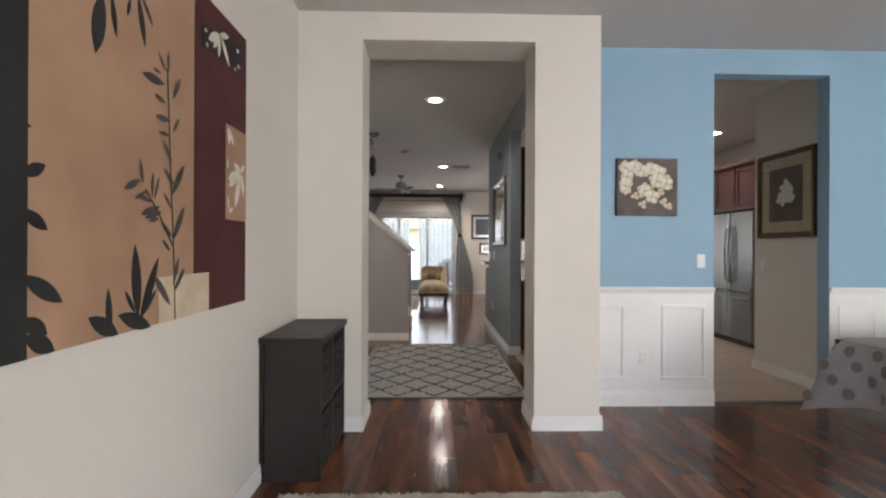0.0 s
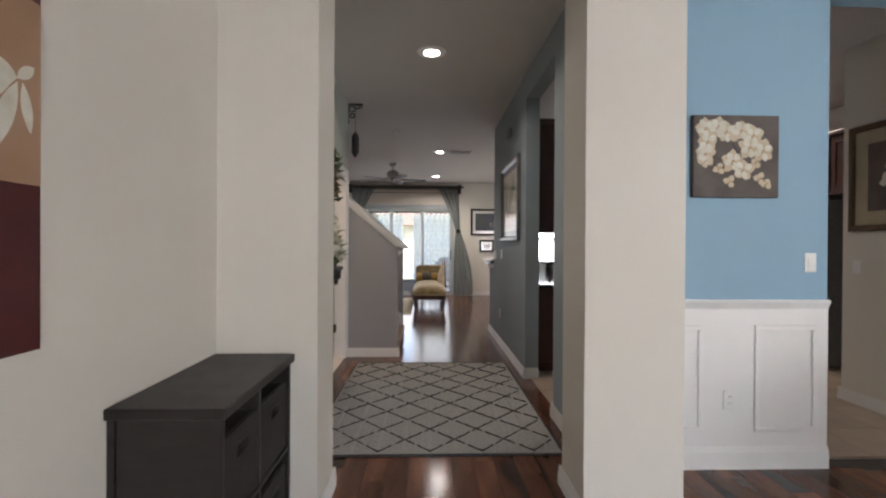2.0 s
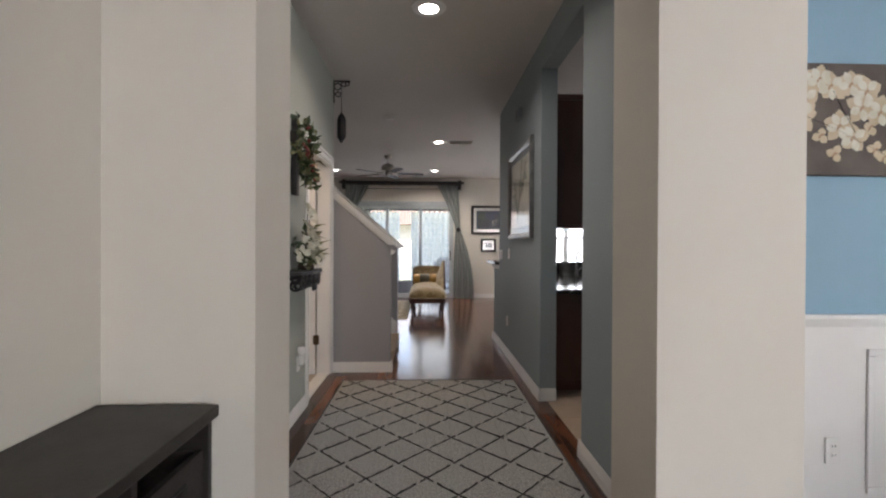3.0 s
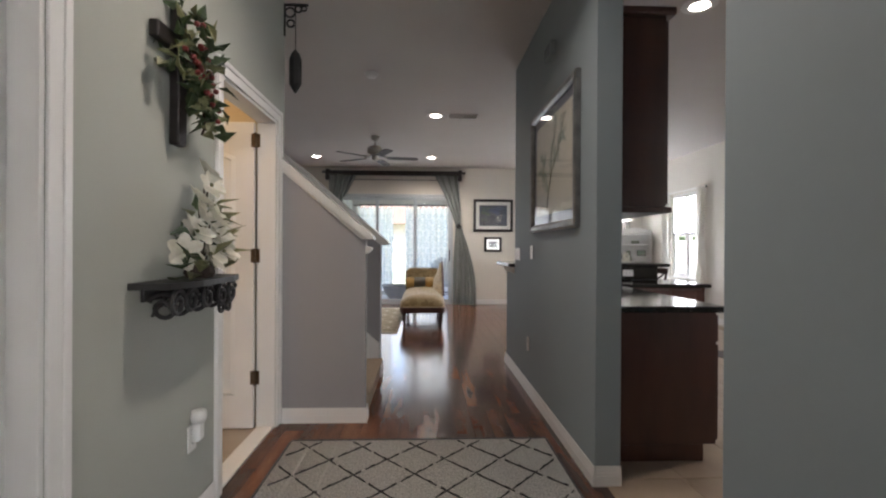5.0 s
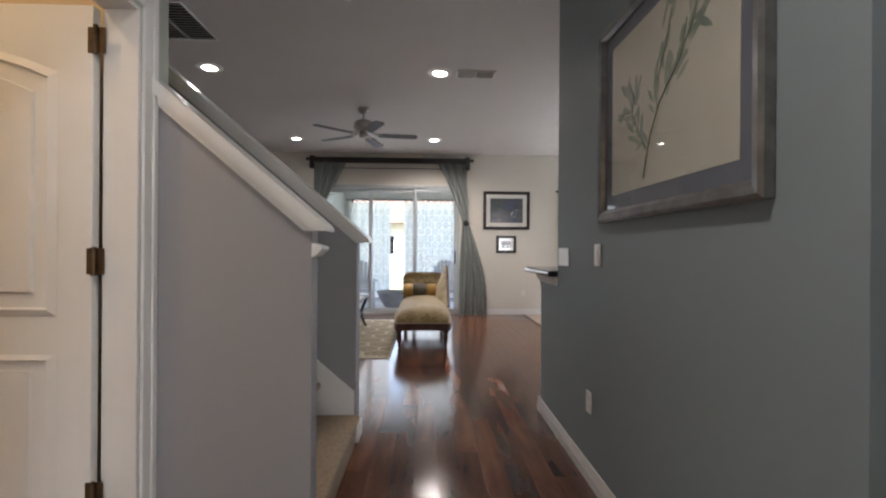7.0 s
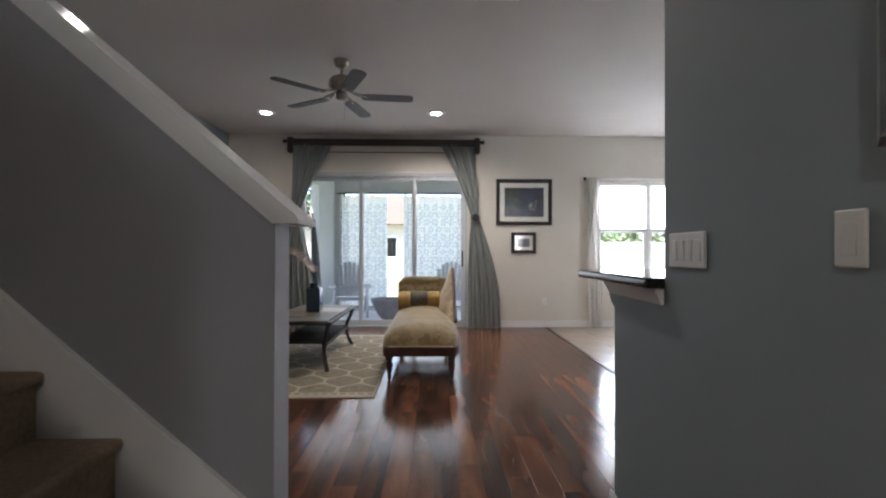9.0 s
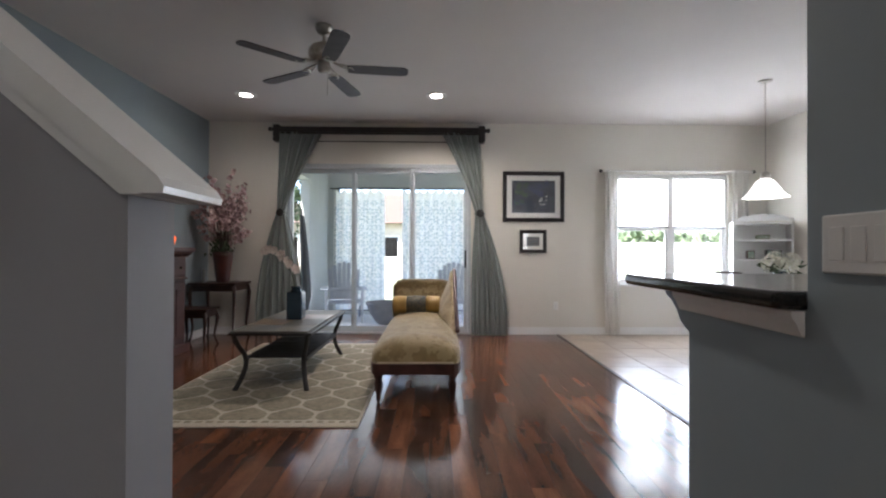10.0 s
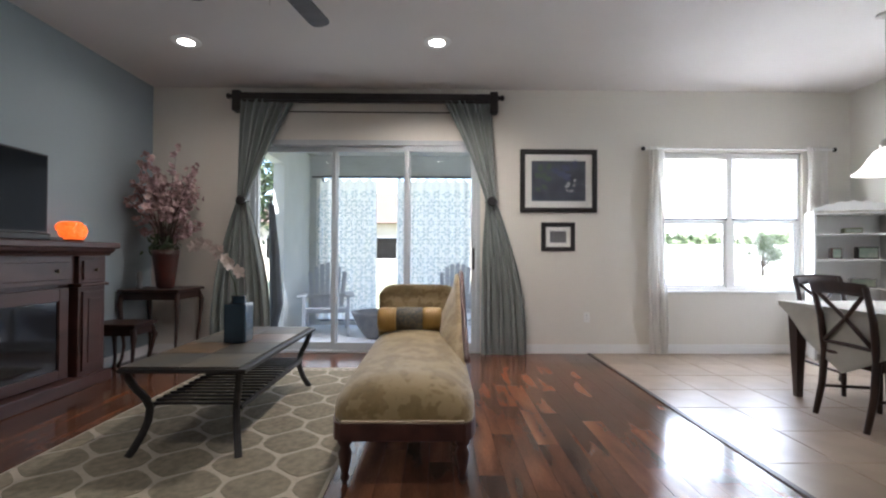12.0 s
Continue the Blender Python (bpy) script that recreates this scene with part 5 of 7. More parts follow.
plate("wall_outlet", "white wall outlet low on the slate wall", 1, pose(0.964, 7.25, 0.42, 0, 0, -90), True)
plate("wall_outlet", "white wall outlet beside the patio curtain", 1, pose(1.90, FAR - 0.001, 0.41), True)
plate("light_switch", "white light switch on the pantry wall", 1, pose(3.599, 4.90, 1.15, 0, 0, -90))
plate("wall_outlet", "white hall outlet with a plug-in night light", 1, pose(-0.959, 5.38, 0.40, 0, 0, 90), True)
nl = thing("night_light", -0.945, 5.38, 0.42, "small white plug-in night light", "night light", turn=90)
part("body", box(-0.03, 0.03, -0.035, -0.002, -0.03, 0.05, 0.012), PLASTIC, nl)
part("shade", lathe([(0.028, 0.05), (0.034, 0.075), (0.03, 0.10), (0.02, 0.105)], 18), PLASTIC, nl, smooth=True).location = (0, -0.02, 0)

# ---- foyer things ----
cab = thing("storage_cabinet", -0.968, 2.93, 0, "low black-brown cabinet with four dark fabric baskets", "cabinet")
part("top", box(0.0, 0.36, -0.36, 0.36, 0.775, 0.81, 0.004), ESPRESSO, cab)
part("back", box(0.001, 0.012, -0.34, 0.34, 0.03, 0.774), ESPRESSO, cab)
for y in (-0.345, 0.325):
    part("side_panel", box(0.03, 0.345, y, y + 0.02, 0.0, 0.774, 0.002), ESPRESSO, cab)
    part("side_stile", box(0.0, 0.022, y, y + 0.02, 0.0, 0.774, 0.002), ESPRESSO, cab)
part("divider", box(0.012, 0.335, -0.01, 0.01, 0.05, 0.774, 0.002), ESPRESSO, cab)
for z in (0.04, 0.40):
    part("shelf", box(0.012, 0.34, -0.325, 0.325, z - 0.02, z, 0.002), ESPRESSO, cab)
for z in (0.041, 0.401):
    for y in (-0.168, 0.168):
        bm = bmesh.new()
        lo, hi, h = y - 0.15, y + 0.15, 0.29
        for a, b, c, d in ((lo, hi, z, z + 0.19), (lo, y - 0.045, z + 0.19, z + 0.235), (y + 0.045, hi, z + 0.19, z + 0.235), (lo, hi, z + 0.235, z + h)):
            add_box(bm, 0.315, 0.332, a, b, c, d)
        add_box(bm, 0.03, 0.315, lo, lo + 0.01, z, z + h)
        add_box(bm, 0.03, 0.315, hi - 0.01, hi, z, z + h)
        add_box(bm, 0.03, 0.315, lo + 0.01, hi - 0.01, z, z + 0.01)
        bk = part("basket", bm, BASKET, cab, "dark fabric basket")
        rim = bmesh.new()
        tube([(0.334, y - 0.05, z + 0.187), (0.334, y + 0.05, z + 0.187), (0.334, y + 0.05, z + 0.238), (0.334, y - 0.05, z + 0.238), (0.334, y - 0.05, z + 0.187)], 0.005, 6, rim)
        part("handle_rim", rim, BLACK, bk)


def shag_rug(x0, x1, y0, y1):
    t = thing("shag_rug", (x0 + x1) / 2, (y0 + y1) / 2, 0.001, "cream shag area rug with a fluffy edge", "rug")
    w, d = (x1 - x0) / 2, (y1 - y0) / 2
    part("backing", box(-w, w, -d, d, 0, 0.012, 0.004), SHAG, t)
    r = random.Random(1)
    bm = bmesh.new()
    for k in range(8000):
        y = d - abs(r.gauss(0, 0.25))
        p = Vector((r.uniform(-w, w), y, 0.01))
        leaf(bm, p, Vector((r.uniform(-0.9, 0.9), r.uniform(-0.5, 0.9), 0.8)), (0, 1, 0), r.uniform(0.012, 0.022), 0.012, 0.1)
    tagged(part("pile", bm, SHAG, t), kind="stuff")


shag_rug(-0.80, 1.0, 0.75, 2.42)


DOTS = mat("dark_grey_print", (0.19, 0.19, 0.20), None, 0.8, scale=20)


def table_cloth_dining():
    t = thing("dining_table", 3.35, 2.05, 0, "dark wooden dining table under a grey tablecloth", "table")
    part("tabletop", box(-0.80, 0.80, -0.80, 0.80, 0.72, 0.755, 0.006), DARKWOOD, t)
    for x in (-0.45, 0.45):
        for y in (-0.45, 0.45):
            part("leg", tube([(x, y, 0.0), (x, y, 0.72)], [0.025, 0.045], 10), DARKWOOD, t)
    c = thing("tablecloth", 3.35, 2.05, 0.757, "grey tablecloth with darker round dots and white runner", "tablecloth")
    n = 96
    ring = []
    for k in range(n):
        a = math.tau * k / n
        ring.append((a, 0.82 / max(abs(math.cos(a)), abs(math.sin(a)))))
    ring = [(a, min(r, 1.10)) for a, r in ring]

    def cloth(u, v):
        a, r = ring[int(round(u * n)) % n]
        if v < 0.5:
            return (math.cos(a) * r * v * 2, math.sin(a) * r * v * 2, 0.002)
        d = (v - 0.5) * 2
        corner = max(0.0, (r - 0.95) / 0.15)
        fold = 0.035 * math.sin(a * 16) * d
        out = r + 0.03 * math.sin(min(d * 3, 1.57)) + d * (0.05 + 0.10 * corner) + fold
        return (math.cos(a) * out, math.sin(a) * out, -d * (0.34 + 0.14 * corner))
    part("cloth", sheet(cloth, n, 16), DOTCLOTH, c, smooth=True)
    dots = bmesh.new()
    for k in range(0, n, 2):
        for j, v in enumerate((0.56, 0.67, 0.78, 0.89)):
            kk = k + (j % 2)
            p = Vector(cloth(kk / n, v))
            q = Vector(cloth((kk + 1) / n, v))
            s = Vector(cloth(kk / n, v + 0.03))
            nrm = (q - p).cross(s - p).normalized()
            if nrm.dot(Vector((p.x, p.y, 0))) < 0:
                nrm = -nrm
            rot = nrm.to_track_quat("Z", "Y").to_matrix().to_4x4()
            bmesh.ops.create_circle(dots, cap_ends=True, segments=12, radius=0.034, matrix=Matrix.Translation(p + nrm * 0.004) @ rot)
    tagged(part("dots", dots, DOTS, c, "darker grey printed dots"), kind="stuff")
    tagged(part("table_runner", sheet(lambda u, v: (-0.80 + 1.6 * u, -0.30 + 1.08 * v, 0.763 + 0.004 * math.sin(u * 40) * math.sin(v * 30)), 40, 30, 0.003), CLOTH), "crumpled white lace cloth on the dining table", "tablecloth").location = (3.35, 2.05, 0)


table_cloth_dining()


# ---- hall things ----
def diamond_rug(x0, x1, y0, y1):
    w, d = (x1 - x0), (y1 - y0)
    t = thing("hall_rug", (x0 + x1) / 2, (y0 + y1) / 2, 0.001, "grey woven rug with dark diamond lattice lines", "rug")
    part("weave", sheet(lambda u, v: ((u - 0.5) * w, (v - 0.5) * d, 0.009 + 0.0015 * math.sin(u * 9) * math.sin(v * 13)), 24, 36, 0.008), RUGGREY, t)
    lines, pale = bmesh.new(), bmesh.new()
    cx, cy = 0.331, 0.352
    ax, ay = 0.018 - (x0 + x1) / 2, 4.055 - (y0 + y1) / 2
    for s in (-1, 1):
        for k in range(-12, 16):
            pts = []
            for i in range(97):
                y = -d / 2 + 0.03 + (d - 0.06) * i / 96
                x = ax + s * cx / cy * (y - ay) + k * cx
                if abs(x) < w / 2 - 0.015:
                    pts.append((x, y))
            for j, (a, b) in enumerate(zip(pts, pts[1:])):
                if j % 9 != 4:
                    bar_between(lines, (a[0], a[1], 0.0105), (b[0], b[1], 0.0105), 0.004, 0.010 if j % 3 else 0.017)
    for k in range(-6, 7):
        px = ax + 0.5 * cx * k
        if abs(px) < w / 2 - 0.03:
            for i in range(90):
                y = -d / 2 + 0.03 + (d - 0.06) * i / 90
                bar_between(pale, (px - 0.006, y, 0.0104), (px + 0.006, y + 0.014, 0.0104), 0.003, 0.005)
    tagged(part("pale_ribs", pale, RUGPALE, t, "paler zigzag ribs of the weave"), kind="stuff")
    tagged(part("lattice", lines, RUGDARK, t, "charcoal lattice lines"), kind="stuff")
    ed = bmesh.new()
    for a, b, c, e in ((-w / 2 - 0.006, w / 2 + 0.006, -d / 2 - 0.018, -d / 2 + 0.004), (-w / 2 - 0.006, w / 2 + 0.006, d / 2 - 0.004, d / 2 + 0.018), (-w / 2 - 0.014, -w / 2, -d / 2, d / 2), (w / 2, w / 2 + 0.014, -d / 2, d / 2)):
        add_box(ed, a, b, c, e, 0.0, 0.012, 0.004)
    part("binding", ed, RUGDARK, t, "dark blue-grey bound edge")


diamond_rug(-0.77, 0.85, 4.02, 6.27)


def foliage(parent, rnd, spots, n, material, length, width, spread, name="leaves", up=0.3):
    bm = bmesh.new()
    for c in spots:
        for k in range(n):
            p = Vector(c) + Vector((rnd.gauss(0, spread), rnd.gauss(0, spread), rnd.gauss(0, spread)))
            leaf(bm, p, any_way(rnd, up), any_way(rnd), length * rnd.uniform(0.7, 1.3), width * rnd.uniform(0.7, 1.2))
    return part(name, bm, material, parent)


def petal(bm, p, way, up, length, width):
    """One rounded, cupped petal from p along way."""
    way, up = Vector(way).normalized(), Vector(up)
    s = way.cross(up)
    if s.length < 1e-3:
        s = way.orthogonal()
    s.normalize()
    n = s.cross(way)
    p = Vector(p)
    at = lambda u, v, lift: bm.verts.new(p + way * length * u + s * width / 2 * v + n * width * lift)
    heart = at(0.55, 0, -0.06)
    rim = [at(u, v, l) for u, v, l in ((0, 0, 0), (0.3, 0.75, 0.10), (0.62, 1.0, 0.14), (0.9, 0.6, 0.08), (1.0, 0, 0.02), (0.9, -0.6, 0.08), (0.62, -1.0, 0.14), (0.3, -0.75, 0.10))]
    for a, b in zip(rim, rim[1:] + rim[:1]):
        bm.faces.new((a, b, heart))


def flower(bm, p, face, size, petals, rnd):
    f = Vector(face).normalized()
    a = f.orthogonal().normalized()
    b = f.cross(a)
    off = rnd.uniform(0, 6)
    for k in range(petals):
        t = off + math.tau * k / petals
        petal(bm, p, a * math.cos(t) + b * math.sin(t) + f * 0.45, f, size, size * 0.66)


def rustic_cross():
    rnd = random.Random(11)
    c = thing("wall_cross", -0.958, 5.22, 1.92, "dark wooden wall cross draped with ivy and berries", "wall cross", turn=90)
    part("upright", box(-0.032, 0.032, -0.045, -0.003, -0.27, 0.28, 0.008), ESPRESSO, c)
    part("cross_arm", box(-0.17, 0.17, -0.040, -0.003, 0.10, 0.165, 0.008), ESPRESSO, c)
    spots = [(0.02, -0.08, 0.12), (0.06, -0.09, 0.05), (-0.03, -0.08, 0.02), (0.09, -0.09, -0.02), (0.02, -0.09, -0.05), (-0.06, -0.07, 0.08), (0.12, -0.09, -0.10), (0.05, -0.08, 0.19), (0.0, -0.07, 0.0)]
    spots += [(0.09, -0.09, 0.03), (0.11, -0.09, -0.06), (0.13, -0.08, -0.14), (0.06, -0.10, 0.11), (0.02, -0.09, 0.24)]
    spots = [(x - 0.02, y, z) for x, y, z in spots]
    foliage(c, rnd, spots, 7, LEAVES, 0.085, 0.05, 0.032, "ivy_leaves")
    foliage(c, rnd, spots, 5, PALELEAF, 0.075, 0.045, 0.036, "pale_leaves")
    bm = bmesh.new()
    for k in range(26):
        s = spots[k % 9]
        bmesh.ops.create_icosphere(bm, subdivisions=1, radius=0.013, matrix=Matrix.Translation((s[0] + rnd.gauss(0, 0.025), s[1] - 0.045, s[2] + rnd.gauss(0, 0.025))))
    tagged(part("berries", bm, BERRY, c, "dark red berries"), kind="stuff")
    part("vine", tube([(-0.03, -0.06, 0.15), (0.03, -0.09, 0.05), (0.05, -0.09, -0.05), (0.11, -0.08, -0.16), (0.10, -0.07, -0.20)], 0.005, 6), BARK, c)


rustic_cross()


def wall_shelf():
    s = thing("wall_shelf", -0.958, 5.25, 1.09, "black iron scrolled wall shelf", "shelf", turn=90)
    part("board", prism([(-0.31, -0.003), (0.31, -0.003), (0.29, -0.14), (0.14, -0.18), (-0.14, -0.18), (-0.29, -0.14)], 0.0, 0.024, "z"), BLACK, s)
    part("apron", box(-0.24, 0.24, -0.016, -0.003, -0.05, -0.001, 0.003), BLACK, s)

    def scroll(cx, cy, cz, r, axis):
        pts = []
        for k in range(22):
            a = 0.4 + k * 0.42
            rr = r * (1 - k / 30)
            u, v = rr * math.cos(a), rr * math.sin(a)
            pts.append((cx + u, cy, cz + v) if axis == "x" else (cx, cy + u, cz + v))
        return pts
    for x in (-0.17, 0.0, 0.17):
        part("bracket", tube([(x, -0.005, -0.11), (x, -0.03, -0.075), (x, -0.08, -0.045), (x, -0.13, -0.002)], 0.006, 6), BLACK, s)
    for x in (-0.23, -0.13, 0.0, 0.13, 0.23):
        part("scroll", tube(scroll(x, -0.13, -0.055, 0.052, "x"), 0.009, 6), BLACK, s)
        part("scroll", tube(scroll(x, -0.08, -0.07, 0.055, "y"), 0.009, 6), BLACK, s)
    for x in (0.20, 0.27):
        part("scroll", tube(scroll(x, -0.10, -0.12, 0.034, "x"), 0.008, 6), BLACK, s)
    rnd = random.Random(21)
    a = thing("flower_arrangement", -0.868, 5.265, 1.115, "white silk magnolia arrangement with pale leaves", "flowers", turn=90)
    part("base", lathe([(0.05, 0.0), (0.06, 0.02), (0.05, 0.05), (0.03, 0.055)], 16), BARK, a, "dark woven base")
    st, bl, hearts = bmesh.new(), bmesh.new(), bmesh.new()
    heads = [(-0.14, 0.0, 0.10), (-0.04, -0.05, 0.09), (0.06, -0.06, 0.10), (-0.09, -0.02, 0.18), (0.02, -0.05, 0.17), (0.10, -0.01, 0.18), (-0.04, -0.02, 0.25), (0.05, -0.03, 0.25), (-0.01, 0.0, 0.32), (0.03, -0.02, 0.38), (0.05, 0.0, 0.44)]
    for k, p in enumerate(heads):
        tube([(0, 0, 0.03), (p[0] * 0.5, p[1] * 0.5, p[2] * 0.7), p], 0.003, 5, st)
        size = rnd.uniform(0.082, 0.10) * (1.0 if k < 8 else 0.75)
        face = (p[0] * 3 + rnd.gauss(0, 0.3), -0.8, 0.5 + rnd.gauss(0, 0.2))
        flower(bl, p, face, size, 6, rnd)
        flower(bl, Vector(p) + Vector((0, -0.01, 0.006)), face, size * 0.65, 4, rnd)
        bmesh.ops.create_icosphere(hearts, subdivisions=1, radius=0.011, matrix=Matrix.Translation(Vector(p) + Vector((0, -0.012, 0.008))))
    part("stems", st, BARK, a)
    part("blossoms", bl, PETAL, a, "ivory white blossoms")
    tagged(part("flower_hearts", hearts, PALELEAF, a), kind="stuff")
    big = bmesh.new()
    for k in range(40):
        t = rnd.uniform(-2.9, 0.3) if k % 2 else rnd.uniform(-0.6, 0.2)
        z = rnd.uniform(0.02, 0.10) if k < 18 else rnd.uniform(0.15, 0.30)
        r = rnd.uniform(0.05, 0.15)
        way = Vector((math.cos(t), math.sin(t) * 0.6, rnd.uniform(-0.15, 0.6)))
        leaf(big, (r * math.cos(t), min(0.03, r * math.sin(t) * 0.5), z), way, (0, -0.3, 1), rnd.uniform(0.11, 0.17), rnd.uniform(0.045, 0.062), 0.18)
    part("leaves", big, PALELEAF, a, "broad pale green leaves")
    foliage(a, rnd, [(-0.16, -0.02, 0.06), (0.0, 0.02, 0.22), (-0.08, 0.02, 0.16)], 7, LEAVES, 0.09, 0.04, 0.03, "dark_leaves", 0.3)


wall_shelf()

lant = thing("hanging_lantern", -0.958, 6.68, 2.72, "small black hanging chime on a scrolled iron bracket", "wind chime")
br = bmesh.new()
tube([(0.0, 0, 0.28), (0.0, 0, 0.05)], 0.010, 6, br)
tube([(0.0, 0, 0.275), (0.17, 0, 0.275)], 0.010, 6, br)
for k, (x, z, r) in enumerate(((0.04, 0.22, 0.035), (0.10, 0.245, 0.024), (0.045, 0.14, 0.026), (0.14, 0.25, 0.018))):
    tube([(x + r * math.cos(a * 0.6), 0, z + r * math.sin(a * 0.6)) for a in range(11)], 0.007, 6, br)
part("bracket", br, BLACK, lant, "black scrolled iron bracket")
part("chain", tube([(0.08, 0, 0.25), (0.08, 0, -0.05)], 0.003, 5), BLACK, lant)
part("body", lathe([(0.008, -0.36), (0.045, -0.30), (0.045, -0.12), (0.03, -0.08), (0.006, -0.05)], 8, 0.08), BLACK, lant)


# ---- living room ----
def trellis_rug(x0, x1, y0, y1):
    w, d = x1 - x0, y1 - y0
    t = thing("area_rug", (x0 + x1) / 2, (y0 + y1) / 2, 0.001, "cream area rug with taupe trellis medallions", "rug")
    part("field", box(-w / 2, w / 2, -d / 2, d / 2, 0, 0.010, 0.003), RUGCREAM, t)
    cells = bmesh.new()
    cw, ch = 0.335, 0.265
    side = []
    for k in range(-12, 13):
        q = k / 12
        u = max(0.0, (abs(q) - 0.22) / 0.78)
        side.append(((0.5 * cw - 0.013) * (1 - u ** 1.25) ** 0.85, q * (ch * 2 / 3 - 0.009)))
    for j in range(int(d / ch) + 2):
        for i in range(-1, int(w / cw) + 2):
            cx = -w / 2 + 0.16 + cw * (i + (0.5 if j % 2 else 0))
            cy = -d / 2 + 0.20 + ch * j
            pts = [(cx + a, cy + b) for a, b in side] + [(cx - a, cy + b) for a, b in side[-2:0:-1]]
            pts = [(min(max(a, -w / 2 + 0.02), w / 2 - 0.02), min(max(b, -d / 2 + 0.125), d / 2 - 0.125)) for a, b in pts]
            if max(p[0] for p in pts) - min(p[0] for p in pts) > 0.04 and max(p[1] for p in pts) - min(p[1] for p in pts) > 0.04:
                prism(pts, 0.0095, 0.0125, "z", bm=cells)
    tagged(part("trellis_pattern", cells, RUGTAUPE, t, "taupe medallions"), kind="stuff")
    for y in (-d / 2 + 0.085, d / 2 - 0.085):
        for k in range(int(w / 0.075)):
            part("border_dash", box(-w / 2 + 0.03 + 0.075 * k, -w / 2 + 0.075 + 0.075 * k, y - 0.014, y + 0.014, 0.0095, 0.0115), RUGTAUPE, t)


trellis_rug(-2.00, -0.33, 9.98, 12.75)


def chaise():
    c = thing("chaise_longue", 0.03, 11.35, 0, "gold damask chaise longue with carved wooden frame", "chaise longue")
    yf, yb = -0.92, 0.88          # foot and head
    hw = 0.348

    def seat(u, v):
        x = (u - 0.5) * 2
        y = yf + (yb - 0.1 - yf) * v
        edge = min(1.0, v / 0.13)
        wid = hw * (0.86 + 0.18 * math.sqrt(max(0.0, 1 - (1 - edge) ** 2)) - 0.02)
        r = math.sqrt(max(0.0, 1 - (1 - edge) ** 2))
        crown = 0.45 + 0.06 * (1 - x * x) * r - 0.085 * (1 - r) - 0.07 * abs(x) ** 5 + 0.015 * v
        return (x * wid, y, crown)
    bm = sheet(seat, 26, 44)
    # skirts of the cushion down to the frame
    bm.verts.ensure_lookup_table()
    edge_loop = [e for e in bm.edges if e.is_boundary]
    r = bmesh.ops.extrude_edge_only(bm, edges=edge_loop)
    for v in [g for g in r["geom"] if isinstance(g, bmesh.types.BMVert)]:
        v.co.z = 0.315
        v.co.x *= 1.0
    bmesh.ops.recalc_face_normals(bm, faces=bm.faces)
    s = part("seat", bm, GOLD, c, "gold damask upholstered seat", smooth=True)
    pip = [(seat(u, 0)[0], seat(u, 0)[1] - 0.004, 0.325) for u in [i / 16 for i in range(17)]]
    part("piping", tube(pip, 0.008, 6), IVORY, s)
    fr = bmesh.new()
    curve = [(seat(0, v)[0] - 0.006, seat(0, v)[1] - 0.012 * (1 - v / 0.15)) for v in (0.15, 0.11, 0.08, 0.05, 0.03, 0.015, 0.0)]
    curve = curve + [(-a, b) for a, b in curve[::-1]]
    prism(curve, 0.235, 0.315, "z", bm=fr)
    for x in (-hw - 0.008, hw - 0.032):
        add_box(fr, x, x + 0.04, yf + 0.23, yb, 0.235, 0.315, 0.012)
    add_box(fr, -hw, hw, yb - 0.04, yb, 0.235, 0.315, 0.012)
    part("frame", fr, MAHOGANY, c, "carved dark wooden rail")
    for x in (-hw + 0.06, hw - 0.06):
        for y in (yf + 0.07, yb - 0.06):
            part("leg", lathe([(0.014, 0.012), (0.022, 0.03), (0.016, 0.05), (0.028, 0.10), (0.034, 0.15), (0.022, 0.18), (0.036, 0.20), (0.038, 0.234)], 14, x, y), MAHOGANY, c, smooth=True)
            part("caster", lathe([(0.010, 0.0), (0.015, 0.006), (0.010, 0.012)], 10, x, y), BRONZE, c)

    def head(u, v):
        q = (u - 0.5) * 2
        x = q * hw * (0.98 - 0.03 * abs(q) ** 4)
        puff = (1 - q ** 8)
        if v < 0.55:
            w = v / 0.55
            return (x, yb - 0.15 + 0.05 * w - 0.05 * math.sin(w * math.pi) * puff, 0.44 + 0.33 * w)
        w = (v - 0.55) / 0.45 * math.pi * 1.2
        return (x, yb - 0.03 - 0.07 * math.cos(w) , 0.77 + (0.075 * puff + 0.02) * math.sin(w))
    part("headrest", sheet(head, 14, 30, 0.02), GOLD, c, "rolled gold damask headrest", smooth=True)
    # back along one side, curving down towards the foot
    prof = []
    for k in range(15):
        u = k / 14
        prof.append((yb - 0.02 - 0.98 * u, 0.42 + 0.53 * (math.cos(u * math.pi) * 0.5 + 0.5) ** 0.8 + (0.03 * math.sin(u * 9) * (1 - u))))
    sb = bmesh.new()
    rings = []
    for y, z in prof:
        rise = max(0.0, z - 0.42)
        lean = [(hw - 0.05 - 0.13 * min(1, rise / 0.3), 0.40), (hw - 0.055 - 0.10 * min(1, rise / 0.3), 0.44 + 0.35 * rise), (hw - 0.05, 0.43 + 0.8 * rise), (hw - 0.035, z - 0.005), (hw - 0.012, z), (hw, z - 0.015), (hw, 0.38)]
        rings.append([sb.verts.new((a, y, b)) for a, b in lean])
    for r0, r1 in zip(rings, rings[1:]):
        for k in range(7):
            sb.faces.new((r0[k], r0[(k + 1) % 7], r1[(k + 1) % 7], r1[k]))
    sb.faces.new(rings[0])
    sb.faces.new(rings[-1][::-1])
    bmesh.ops.recalc_face_normals(sb, faces=sb.faces)
    part("side_back", sb, GOLD, c, "upholstered side back", smooth=True)
